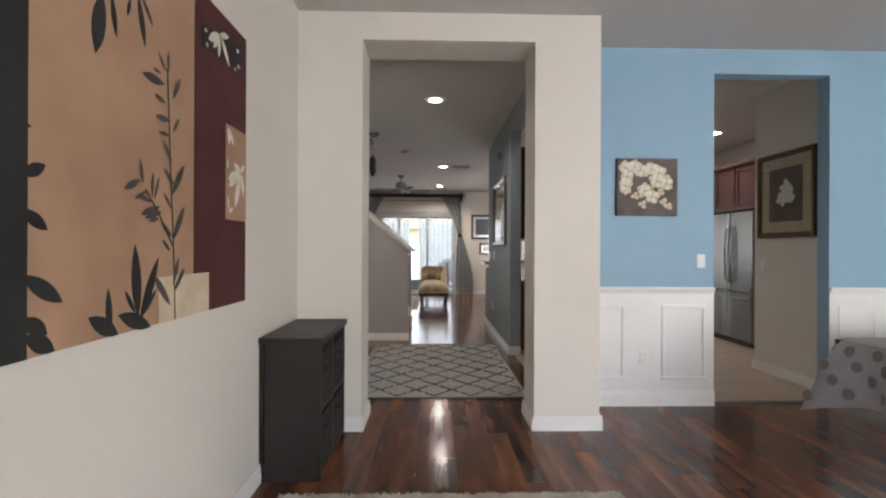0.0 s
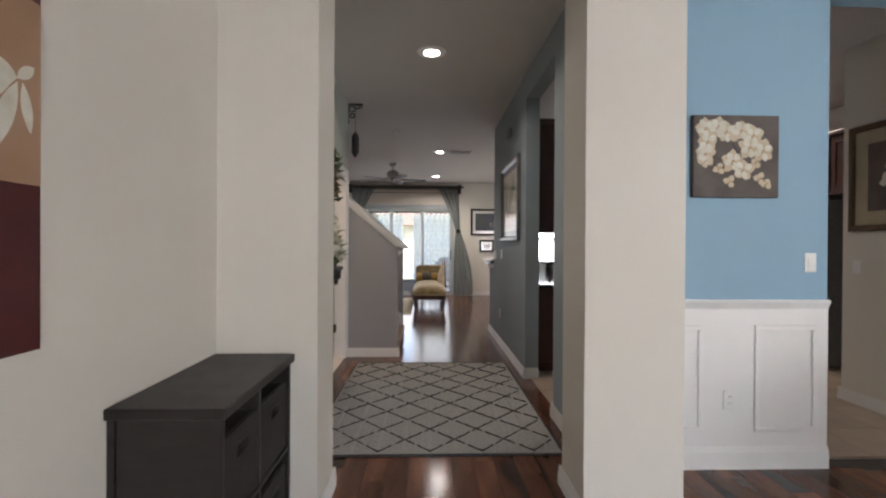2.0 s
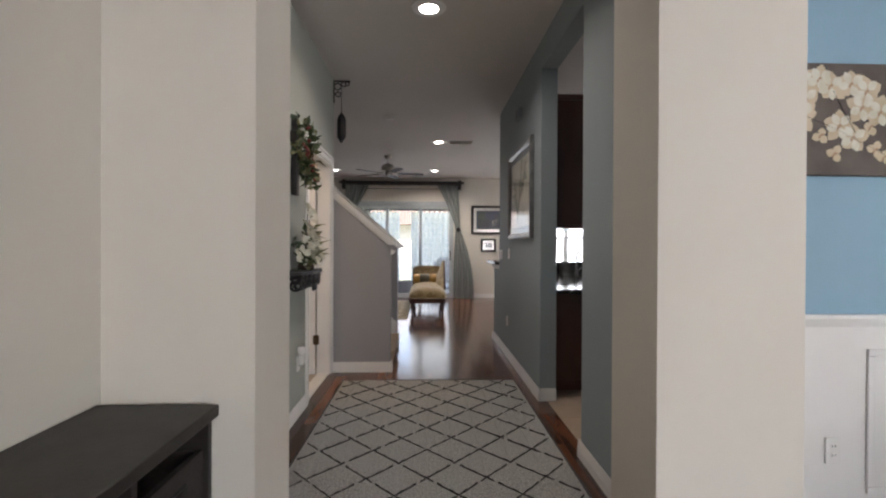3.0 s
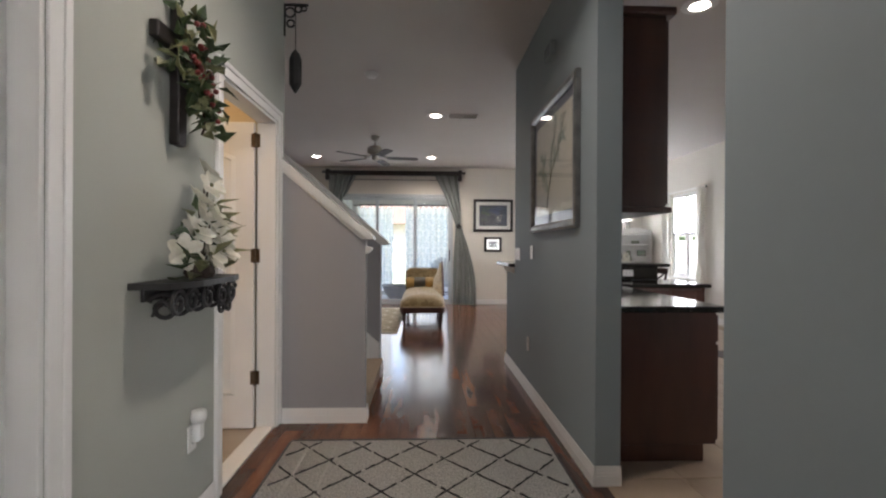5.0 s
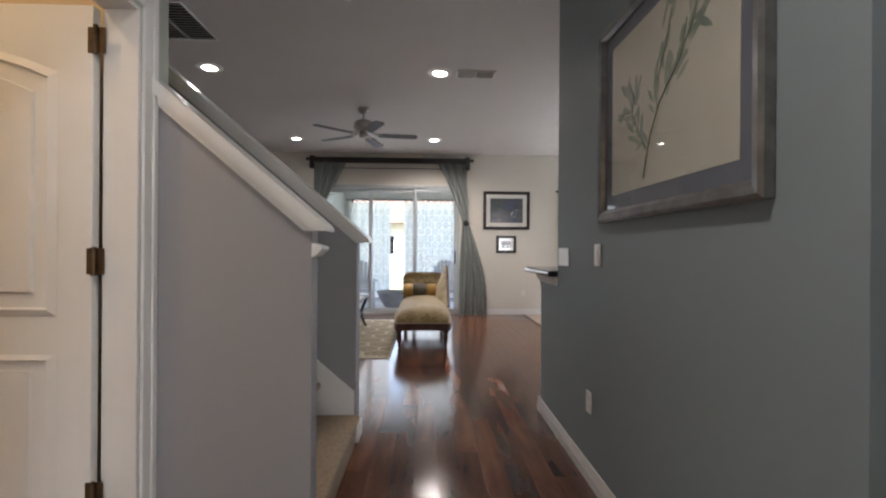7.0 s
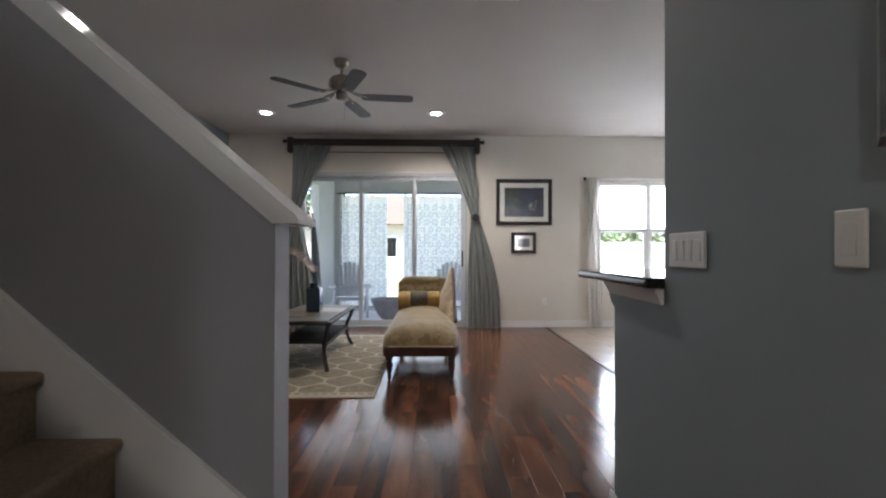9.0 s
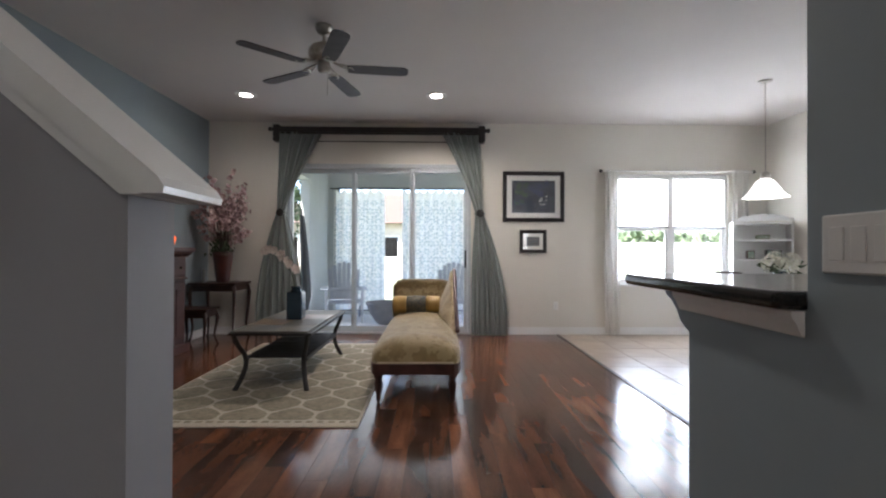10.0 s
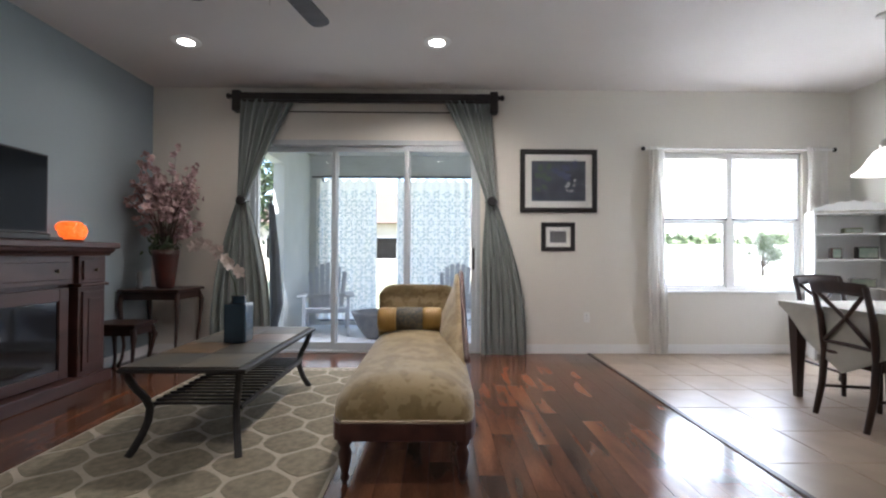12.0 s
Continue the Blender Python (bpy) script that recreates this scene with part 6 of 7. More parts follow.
    part("back_rail", tube([(hw + 0.012, y, z + 0.008) for y, z in prof] , 0.020, 8), MAHOGANY, c, "carved wooden back rail", smooth=True)
    bo = thing("bolster_pillow", -0.015, 11.98, 0.592, "gold satin bolster pillow with dark brocade band", "pillow")
    for name, x0, x1, m in (("roll", -0.27, -0.12, GOLDSATIN), ("band", -0.12, 0.09, DARKDAMASK), ("roll", 0.09, 0.24, GOLDSATIN)):
        b = lathe([(0.088, x0), (0.098, x0 + 0.02), (0.10, (x0 + x1) / 2), (0.098, x1 - 0.02), (0.094, x1)] if m is not DARKDAMASK else [(0.099, x0), (0.103, (x0 + x1) / 2), (0.099, x1)], 24)
        bmesh.ops.rotate(b, matrix=Matrix.Rotation(radians(90), 3, "Y"), verts=b.verts)
        part(name, b, m, bo, smooth=True)


chaise()


def coffee_table():
    t = thing("coffee_table", -1.185, 11.44, 0.012, "iron coffee table with slate top and slatted shelf", "coffee table")
    w, d, z = 0.345, 0.72, 0.498
    part("top_frame", box(-w, w, -d, d, z - 0.035, z - 0.012, 0.005), BLACK, t)
    for i in range(2):
        for j in range(4):
            part("slate_tile", box(-w + 0.012 + i * 0.322, -w + 0.331 + i * 0.322, -d + 0.012 + j * 0.349, -d + 0.357 + j * 0.349, z - 0.0115, z, 0.003), SLATERUST if (i, j) in ((0, 1), (1, 2)) else SLATETOP, t)
    for sx in (-1, 1):
        for sy in (-1, 1):
            pts = []
            for u, zz in ((0.86, z - 0.03), (0.84, 0.43), (0.74, 0.36), (0.62, 0.30), (0.56, 0.24), (0.58, 0.17), (0.66, 0.10), (0.76, 0.04), (0.84, 0.0)):
                pts.append((sx * w * (0.88 if zz > 0.25 else 0.88) * (0.80 + 0.2 * abs(u - 0.56) / 0.3), sy * (0.585 + 0.36 * (u - 0.56)), zz))
            part("leg", tube(pts, 0.021, 8), BLACK, t, "curved black iron leg")
    ax = 0.26
    for sx in (-1, 1):
        part("shelf_rail", box(sx * ax - 0.012, sx * ax + 0.012, -0.58, 0.58, 0.225, 0.25, 0.003), BLACK, t)
    for k in range(17):
        y = -0.56 + 1.12 * k / 16
        part("shelf_slat", box(-ax, ax, y - 0.012, y + 0.012, 0.2505, 0.262, 0.002), BLACK, t)
    v = thing("blue_vase", -1.19, 11.45, 0.511, "square blue glazed ceramic vase on the table", "vase")
    part("body", box(-0.075, 0.075, -0.075, 0.075, 0, 0.27, 0.014), BLUEVASE, v)
    part("neck", lathe([(0.055, 0.271), (0.045, 0.285), (0.048, 0.31), (0.055, 0.318)], 20), BLUEVASE, v, smooth=True)
    o = thing("orchid_stem", -1.19, 11.45, 0.83, "single arching stem of pale pink orchids", "flowers")
    stem = [(0, 0, -0.12), (-0.03, 0, 0.08), (-0.10, 0.01, 0.24), (-0.19, 0.02, 0.33), (-0.27, 0.02, 0.35)]
    part("stem", tube(stem, 0.004, 6), LEAVES, o)
    rnd = random.Random(8)
    bl = bmesh.new()
    for k in range(15):
        u = k / 14
        p = Vector((-0.02 - 0.30 * u, 0.0, 0.14 + 0.22 * math.sin(u * 2.0)))
        flower(bl, p + Vector((rnd.gauss(0, 0.012), rnd.gauss(0, 0.015), rnd.gauss(0, 0.012))), (rnd.gauss(0, 0.4), -1, 0.2), 0.046, 5, rnd)
    part("blossoms", bl, ORCHID, o, "pale pink blossoms")


ORCHID = mat("pale_orchid_petal", (0.62, 0.50, 0.46), (0.70, 0.62, 0.56), 0.6, scale=30)
coffee_table()


def mantel():
    f = thing("electric_fireplace", -3.045, 11.46, 0, "mahogany mantel with electric fireplace insert", "fireplace")
    L = 0.92
    part("plinth", box(0.0, 0.33, -L, L, 0.0, 0.10, 0.008), MAHOGANY, f)
    part("body", box(0.0, 0.20, -L + 0.04, L - 0.04, 0.10, 1.10, 0.004), MAHOGANY, f)
    part("mantel_shelf", box(0.0, 0.37, -L - 0.04, L + 0.04, 1.165, 1.215, 0.010), MAHOGANY, f)
    part("crown_moulding", prism([(0.0, 1.164), (0.345, 1.164), (0.335, 1.14), (0.30, 1.12), (0.29, 1.101), (0.0, 1.101)], -L - 0.01, L + 0.01), MAHOGANY, f)
    for s in (-1, 1):
        y0, y1 = sorted((s * (L - 0.03), s * (L - 0.33)))
        part("pilaster", box(0.20, 0.28, y0, y1, 0.10, 0.84, 0.006), MAHOGANY, f)
        p = part("side_door", box(0.281, 0.298, y0 + 0.03, y1 - 0.03, 0.14, 0.80, 0.004), MAHOGANY, f)
        part("panel", box(0.2985, 0.306, y0 + 0.08, y1 - 0.08, 0.20, 0.74, 0.004), MAHOGANY, p)
        part("drawer_block", box(0.20, 0.285, y0, y1, 0.87, 1.10, 0.006), MAHOGANY, f)
        dr = part("drawer_front", box(0.286, 0.302, y0 + 0.03, y1 - 0.03, 0.90, 1.06, 0.004), MAHOGANY, f)
        k = lathe([(0.006, 0), (0.008, 0.012), (0.016, 0.018), (0.012, 0.028)], 12)
        kb = part("knob", k, BRONZE, dr, smooth=True)
        kb.matrix_basis = pose(0.302, (y0 + y1) / 2, 0.98, 0, 90, 0)
        part("ledge", box(0.20, 0.31, y0 - 0.01, y1 + 0.01, 0.842, 0.868, 0.006), MAHOGANY, f)
    part("frieze", box(0.20, 0.25, -L + 0.335, L - 0.335, 0.87, 1.10, 0.004), MAHOGANY, f)
    dr = part("wide_drawer", box(0.251, 0.268, -L + 0.38, L - 0.38, 0.91, 1.05, 0.004), MAHOGANY, f)
    for y in (-0.38, 0.38):
        kb = part("knob", lathe([(0.006, 0), (0.008, 0.012), (0.016, 0.018), (0.012, 0.028)], 12), BRONZE, dr, smooth=True)
        kb.matrix_basis = pose(0.268, y, 0.98, 0, 90, 0)
    fr = bmesh.new()
    for a, b, c, d in ((-0.55, -0.46, 0.11, 0.84), (0.46, 0.55, 0.11, 0.84), (-0.46, 0.46, 0.74, 0.84), (-0.46, 0.46, 0.11, 0.19)):
        add_box(fr, 0.201, 0.235, a, b, c, d, 0.005)
    part("surround", fr, MAHOGANY, f)
    ins = part("firebox", box(0.201, 0.212, -0.46, 0.46, 0.19, 0.74), BLACK, f)
    part("glass_front", box(0.216, 0.220, -0.455, 0.455, 0.195, 0.735), FIREGLASS, ins, "dark glass front")


mantel()
tv = thing("television", -2.86, 11.22, 1.215, "large flat black television on the mantel", "television", turn=90)
part("stand", box(-0.25, 0.25, -0.10, 0.10, 0.0, 0.012, 0.004), BLACK, tv)
part("neck", box(-0.05, 0.05, -0.02, 0.03, 0.012, 0.10, 0.004), BLACK, tv)
tvb = part("bezel", box(-0.60, 0.60, -0.03, 0.02, 0.055, 0.665, 0.006), BLACK, tv)
part("screen", box(-0.585, 0.585, -0.0325, -0.0305, 0.072, 0.65), TVGLASS, tvb, "glossy dark screen")
bar_ = thing("soundbar", -2.76, 11.25, 1.215, "long low black soundbar before the television", "soundbar")
part("body", box(-0.035, 0.035, -0.48, 0.48, 0.0, 0.055, 0.012), BLACK, bar_)
box_ = thing("cable_box", -2.80, 11.80, 1.215, "small grey cable box on the mantel", "media box")
part("body", box(-0.06, 0.06, -0.06, 0.06, 0.0, 0.03, 0.004), GREYMAT, box_)
salt = thing("salt_lamp", -2.80, 12.02, 1.215, "glowing orange rock salt lamp", "lamp")
part("base", lathe([(0.075, 0.0), (0.08, 0.01), (0.075, 0.018)], 18), DARKWOOD, salt)
bm = bmesh.new()
bmesh.ops.create_icosphere(bm, subdivisions=3, radius=0.10)
for v in bm.verts:
    n = noise.noise(v.co * 14) * 0.25 + noise.noise(v.co * 30) * 0.1
    v.co *= 1 + n
    v.co.z = max(-0.07, min(0.075, v.co.z * 0.9))
    v.co += Vector((0, 0, 0.09))
part("crystal", bm, SALT, salt, "glowing orange crystal chunk")


def cabriole_table(name, label, x, y, w, d, h):
    t = thing(name, x, y, 0, label, "side table")
    part("top", box(-w / 2, w / 2, -d / 2, d / 2, h - 0.03, h, 0.010), DARKWOOD, t)
    ap = bmesh.new()
    for a, b, c, e in ((-w / 2 + 0.03, w / 2 - 0.03, -d / 2 + 0.03, -d / 2 + 0.05), (-w / 2 + 0.03, w / 2 - 0.03, d / 2 - 0.05, d / 2 - 0.03), (-w / 2 + 0.03, -w / 2 + 0.05, -d / 2 + 0.05, d / 2 - 0.05), (w / 2 - 0.05, w / 2 - 0.03, -d / 2 + 0.05, d / 2 - 0.05)):
        add_box(ap, a, b, c, e, h - 0.11, h - 0.031, 0.004)
    part("apron", ap, DARKWOOD, t)
    for sx in (-1, 1):
        for sy in (-1, 1):
            px, py = sx * (w / 2 - 0.04), sy * (d / 2 - 0.04)
            pts = [(px, py, h - 0.05), (px + sx * 0.018, py + sy * 0.018, h - 0.14), (px + sx * 0.008, py + sy * 0.008, h * 0.55), (px - sx * 0.012, py - sy * 0.012, h * 0.25), (px + sx * 0.004, py + sy * 0.004, 0.05), (px + sx * 0.022, py + sy * 0.022, 0.0)]
            part("leg", tube(pts, [0.024, 0.027, 0.019, 0.014, 0.013, 0.019], 8), DARKWOOD, t, smooth=True)


cabriole_table("side_table", "dark wooden cabriole-leg side table in the corner", -2.71, 13.12, 0.62, 0.52, 0.76)
cabriole_table("side_table", "smaller dark nesting table with cabriole legs", -2.79, 12.64, 0.44, 0.36, 0.47)


def blossom_plant():
    rnd = random.Random(33)
    p = thing("vase_of_blossoms", -2.66, 13.08, 0.76, "tall dark red vase of pink silk blossoms", "flowers")
    part("vase", lathe([(0.075, 0.0), (0.085, 0.02), (0.10, 0.15), (0.125, 0.34), (0.135, 0.40), (0.12, 0.40), (0.10, 0.30)], 28), REDVASE, p, smooth=True)
    st, bl, bl2 = bmesh.new(), bmesh.new(), bmesh.new()
    for k in range(34):
        t = rnd.uniform(0, math.tau)
        h = rnd.uniform(0.58, 1.42)
        r = 0.42 * math.sin(min(1.0, (h - 0.38) / 0.75) * 2.3) * rnd.uniform(0.5, 1.0)
        tip = Vector((r * math.cos(t), min(r * math.sin(t), 0.30), h))
        mid = Vector((tip.x * 0.35, tip.y * 0.35, 0.3 + (h - 0.3) * 0.55))
        tube([(0, 0, 0.3), mid, tip], [0.006, 0.004, 0.002], 5, st)
        for j in range(19):
            u = rnd.uniform(0.25, 1.0)
            c = mid.lerp(tip, u) + Vector((rnd.gauss(0, 0.035), rnd.gauss(0, 0.035), rnd.gauss(0, 0.035)))
            c.y = min(c.y, 0.33)
            flower(bl if rnd.random() < 0.7 else bl2, c, any_way(rnd, 0.2) + Vector((0, -0.5, 0)), rnd.uniform(0.026, 0.046), 5, rnd)
    tagged(part("twigwork", st, BARK, p), kind="stuff")
    part("blossoms", bl, PINK, p, "dusty pink blossoms")
    part("pale_blossoms", bl2, PALEPINK, p, "pale pink blossoms")
    foliage(p, rnd, [(0.05, -0.08, 0.44), (-0.08, -0.06, 0.42), (0.12, -0.04, 0.42), (0.0, -0.1, 0.48), (-0.14, -0.02, 0.43)], 12, LEAVES, 0.09, 0.045, 0.03, "green_leaves", 0.1)


PALEPINK = mat("pale_pink_blossom", (0.58, 0.42, 0.39), (0.50, 0.35, 0.33), 0.6, scale=20)
blossom_plant()
cv = thing("crystal_vase", -2.88, 13.0, 0.76, "small clear glass ornament on the side table", "ornament")
part("body", lathe([(0.03, 0.0), (0.035, 0.01), (0.02, 0.05), (0.03, 0.11), (0.022, 0.17), (0.01, 0.18)], 16), STEEL, cv, smooth=True)


# ---- curtains ----
def drape(name, label, top, tie, bottom, folds, y, material, z_top=2.86, z_tie=1.72):
    """Pleated cloth gathered by a tie: left and right x at the top, at the tie and at the floor."""
    c = thing(name, 0, y, 0, label, "curtain")

    def edges(z):
        if z > z_tie:
            u = (z - z_tie) / (z_top - z_tie)
            s = u ** 1.15
            return [tie[i] + (top[i] - tie[i]) * s for i in (0, 1)]
        u = (z_tie - z) / z_tie
        s = math.sin(u * math.pi / 2) ** 0.9
        return [tie[i] + (bottom[i] - tie[i]) * s for i in (0, 1)]

    def cloth(u, v):
        z = z_top * (1 - v) + 0.006
        a, b = edges(z)
        wide = (b - a)
        amp = 0.014 + 0.05 * min(1.0, wide / 0.5)
        ph = u * folds * math.tau + 0.9 * math.sin(v * 4 + u * 3)
        return (a + wide * u + 0.012 * math.sin(ph * 0.5 + v * 7), -abs(amp) * (0.5 + 0.5 * math.sin(ph)) - 0.02 - 0.012 * math.sin(v * 9 + u * 5), z)
    part("cloth", sheet(cloth, folds * 12, 60), material, c, smooth=True)
    if z_top > 2.5:
        xs = (tie[0] + tie[1]) / 2
        part("tieback", lathe([(0.03, -0.022), (0.05, -0.012), (0.055, 0.0), (0.05, 0.012), (0.03, 0.022)], 16), BLACK, c, "dark round tieback knob", smooth=True).matrix_basis = pose(xs, -0.095, z_tie, 90)
        part("tie_band", tube([(tie[0] - 0.01, -0.02, z_tie), (xs, -0.095, z_tie - 0.01), (tie[1] + 0.01, -0.02, z_tie)], 0.012, 8), material, c)
    return c


drape("curtain", "grey-green satin drape gathered by a tieback", (-2.03, -1.42), (-2.06, -1.94), (-2.36, -1.66), 7, FAR - 0.03, DRAPE)
drape("curtain", "grey-green satin drape gathered by a tieback", (0.25, 0.80), (0.74, 0.86), (0.68, 1.20), 7, FAR - 0.03, DRAPE)
rod = thing("curtain_rod", -0.62, FAR - 0.095, 2.88, "thick dark wooden curtain rod with bracket ends", "curtain rod")
part("pole", box(-1.47, 1.47, -0.035, 0.035, -0.03, 0.045, 0.008), ESPRESSO, rod)
part("lower_rail", box(-1.40, 1.40, -0.020, 0.020, -0.055, -0.031, 0.004), ESPRESSO, rod)
for s in (-1, 1):
    part("bracket", box(s * 1.44 - 0.045, s * 1.44 + 0.045, -0.045, 0.092, -0.16, 0.07, 0.010), ESPRESSO, rod)
    fin = lathe([(0.035, 0.0), (0.02, 0.015), (0.032, 0.045), (0.03, 0.065), (0.012, 0.075)], 16)
    part("finial", fin, ESPRESSO, rod, smooth=True).matrix_basis = pose(s * 1.485, 0, 0.01, 0, 90 * s, 0)
inner = thing("inner_curtain_rod", -0.6, FAR - 0.03, 2.74, "thin black traverse rod under the thick one", "curtain rod")
part("pole", tube([(-1.0, 0, 0), (1.0, 0, 0)], 0.007, 8), BLACK, inner)
for s in (-0.98, 0.98):
    part("bracket", tube([(s, 0, 0), (s, 0.03, 0.0)], 0.006, 6), BLACK, inner)
for a, b in ((2.58, 2.78), (4.40, 4.66)):
    drape("sheer_curtain", "narrow pale sheer window curtain panel", (a, b), (a, b), (a + 0.01, b + 0.02), 5, FAR - 0.03, SHEER, 2.36, 1.2)
wr = thing("window_rod", 3.62, FAR - 0.075, 2.335, "slim white curtain rod over the window", "curtain rod")
part("pole", tube([(-1.08, 0, 0), (1.08, 0, 0)], 0.012, 8), WHITE, wr)
for s in (-1, 1):
    part("finial", lathe([(0.02, 0), (0.026, 0.02), (0.012, 0.04)], 12), BLACK, wr, smooth=True).matrix_basis = pose(s * 1.08, 0, 0, 0, 90 * s, 0)
    part("bracket", tube([(s * 1.0, 0, 0), (s * 1.0, 0.074, 0)], 0.008, 6), WHITE, wr)
for y0, y1 in ((12.22, 12.46), (11.06, 11.30)):
    dr = drape("sheer_curtain", "narrow pale sheer window curtain panel", (-0.12, 0.12), (-0.12, 0.12), (-0.12, 0.13), 5, 0, SHEER, 2.36, 1.2)
    dr.matrix_world = pose(4.93, (y0 + y1) / 2, 0, 0, 0, -90)
wr2 = thing("window_rod", 4.885, 11.76, 2.335, "slim white curtain rod over the side window", "curtain rod", turn=-90)
part("pole", tube([(-0.74, 0, 0), (0.74, 0, 0)], 0.012, 8), WHITE, wr2)
for s in (-1, 1):
    part("finial", lathe([(0.02, 0), (0.026, 0.02), (0.012, 0.04)], 12), BLACK, wr2, smooth=True).matrix_basis = pose(s * 0.74, 0, 0, 0, 90 * s, 0)
    part("bracket", tube([(s * 0.66, 0, 0), (s * 0.66, 0.074, 0)], 0.008, 6), WHITE, wr2)


# ---- dining nook ----
def nook_table():
    t = thing("nook_table", 3.68, 11.32, 0.002, "dark wooden dining table with tapered legs", "table")
    part("tabletop", box(-0.68, 0.68, -0.62, 0.62, 0.715, 0.75, 0.006), DARKWOOD, t)
    part("apron", box(-0.60, 0.60, -0.55, 0.55, 0.63, 0.714, 0.004), DARKWOOD, t)
    for sx in (-1, 1):
        for sy in (-1, 1):
            x, y = sx * 0.61, sy * 0.55
            bm = bmesh.new()
            v0 = [bm.verts.new((x + a * 0.022, y + b * 0.022, 0.0)) for a, b in ((-1, -1), (1, -1), (1, 1), (-1, 1))]
            v1 = [bm.verts.new((x + a * 0.045, y + b * 0.045, 0.70)) for a, b in ((-1, -1), (1, -1), (1, 1), (-1, 1))]
            bm.faces.new(v0[::-1])
            bm.faces.new(v1)
            for k in range(4):
                bm.faces.new((v0[k], v0[(k + 1) % 4], v1[(k + 1) % 4], v1[k]))
            part("leg", bm, DARKWOOD, t)
    c = thing("tablecloth", 3.68, 11.32, 0.753, "cream tablecloth hanging in points over the table", "tablecloth")
    hx, hy = 0.69, 0.63
    bm = box(-hx, hx, -hy, hy, 0.0, 0.004)
    part("top_cloth", bm, CLOTH, c)

    def flap(a, b, out, drop):
        a, b, out = Vector(a), Vector(b), Vector(out)

        def fn(u, v):
            d = drop * (1 - abs(2 * u - 1) ** 1.2) + 0.03
            q = a.lerp(b, u)
            return q + out * (0.012 + 0.05 * v * (1 - abs(2 * u - 1)) + 0.012 * math.sin(u * 19) * v) + Vector((0, 0, 0.003 - d * v))
        return sheet(fn, 30, 10, 0.003)
    for a, b, o, d in (((-hx, -hy, 0), (-hx, hy, 0), (-1, 0, 0), 0.40), ((hx, hy, 0), (hx, -hy, 0), (1, 0, 0), 0.40), ((-hx, hy, 0), (hx, hy, 0), (0, 1, 0), 0.40), ((hx, -hy, 0), (-hx, -hy, 0), (0, -1, 0), 0.40)):
        part("hanging_point", flap(a, b, o, d), CLOTH, c, smooth=True)


nook_table()


def x_chair():
    c = thing("dining_chair", 0, 0, 0.002, "dark brown wooden dining chair with an X back", "chair", group="nook chairs")
    # the chair looks to +x
    part("seat", box(-0.20, 0.22, -0.215, 0.215, 0.435, 0.465, 0.012), DARKWOOD, c)
    part("seat_frame", box(-0.18, 0.19, -0.19, 0.19, 0.38, 0.434, 0.004), DARKWOOD, c)
    for s in (-1, 1):
        part("back_post", tube([(-0.26, s * 0.195, 0.0), (-0.21, s * 0.195, 0.22), (-0.19, s * 0.195, 0.45), (-0.215, s * 0.20, 0.70), (-0.27, s * 0.205, 0.92)], [0.018, 0.022, 0.024, 0.021, 0.018], 8), DARKWOOD, c, smooth=True)
        part("front_leg", tube([(0.19, s * 0.18, 0.0), (0.185, s * 0.18, 0.40)], [0.016, 0.024], 8), DARKWOOD, c, smooth=True)
        part("cross_bar", tube([(-0.202, -s * 0.18, 0.53), (-0.215, 0, 0.70), (-0.258, s * 0.18, 0.87)], 0.014, 8), DARKWOOD, c, smooth=True)
        part("side_stretcher", tube([(-0.22, s * 0.19, 0.20), (0.185, s * 0.18, 0.18)], 0.011, 8), DARKWOOD, c)
    part("top_rail", sheet(lambda u, v: (-0.262 - 0.02 * v - 0.03 * (1 - (2 * u - 1) ** 2) , -0.225 + 0.45 * u, 0.855 + 0.085 * v + 0.012 * (1 - (2 * u - 1) ** 2)), 14, 3, 0.022), DARKWOOD, c, "curved top rail", smooth=True)
    part("lower_rail", tube([(-0.20, -0.195, 0.52), (-0.205, 0.0, 0.525), (-0.20, 0.195, 0.52)], 0.014, 8), DARKWOOD, c)
    return c


ch = x_chair()
ch.matrix_world = pose(3.15, 11.29, 0.002)
copy_thing(ch, pose(3.62, 12.06, 0.002, 0, 0, -90))
copy_thing(ch, pose(3.62, 10.58, 0.002, 0, 0, 90))
rnd = random.Random(17)
fv = thing("flower_vase", 3.55, 11.35, 0.758, "white hydrangeas in a dark blue vase", "flowers")
part("vase", lathe([(0.05, 0.0), (0.075, 0.05), (0.07, 0.13), (0.045, 0.18), (0.055, 0.20)], 22), BLUEVASE, fv, smooth=True)
bl = bmesh.new()
for c in ((-0.09, 0, 0.26), (0.05, -0.05, 0.29), (0.12, 0.04, 0.25), (0.0, 0.06, 0.30), (-0.02, -0.08, 0.25)):
    for k in range(80):
        w = any_way(rnd, 0.15)
        flower(bl, Vector(c) + w * 0.058, w, 0.013, 4, rnd)
part("blossoms", bl, PETAL, fv, "white hydrangea heads")
fv.matrix_world = pose(3.55, 11.35, 0.758) @ Matrix.Scale(1.2, 4)
foliage(fv, rnd, [(0, 0, 0.22), (0.08, 0, 0.21), (-0.08, 0, 0.21)], 7, LEAVES, 0.09, 0.05, 0.03)


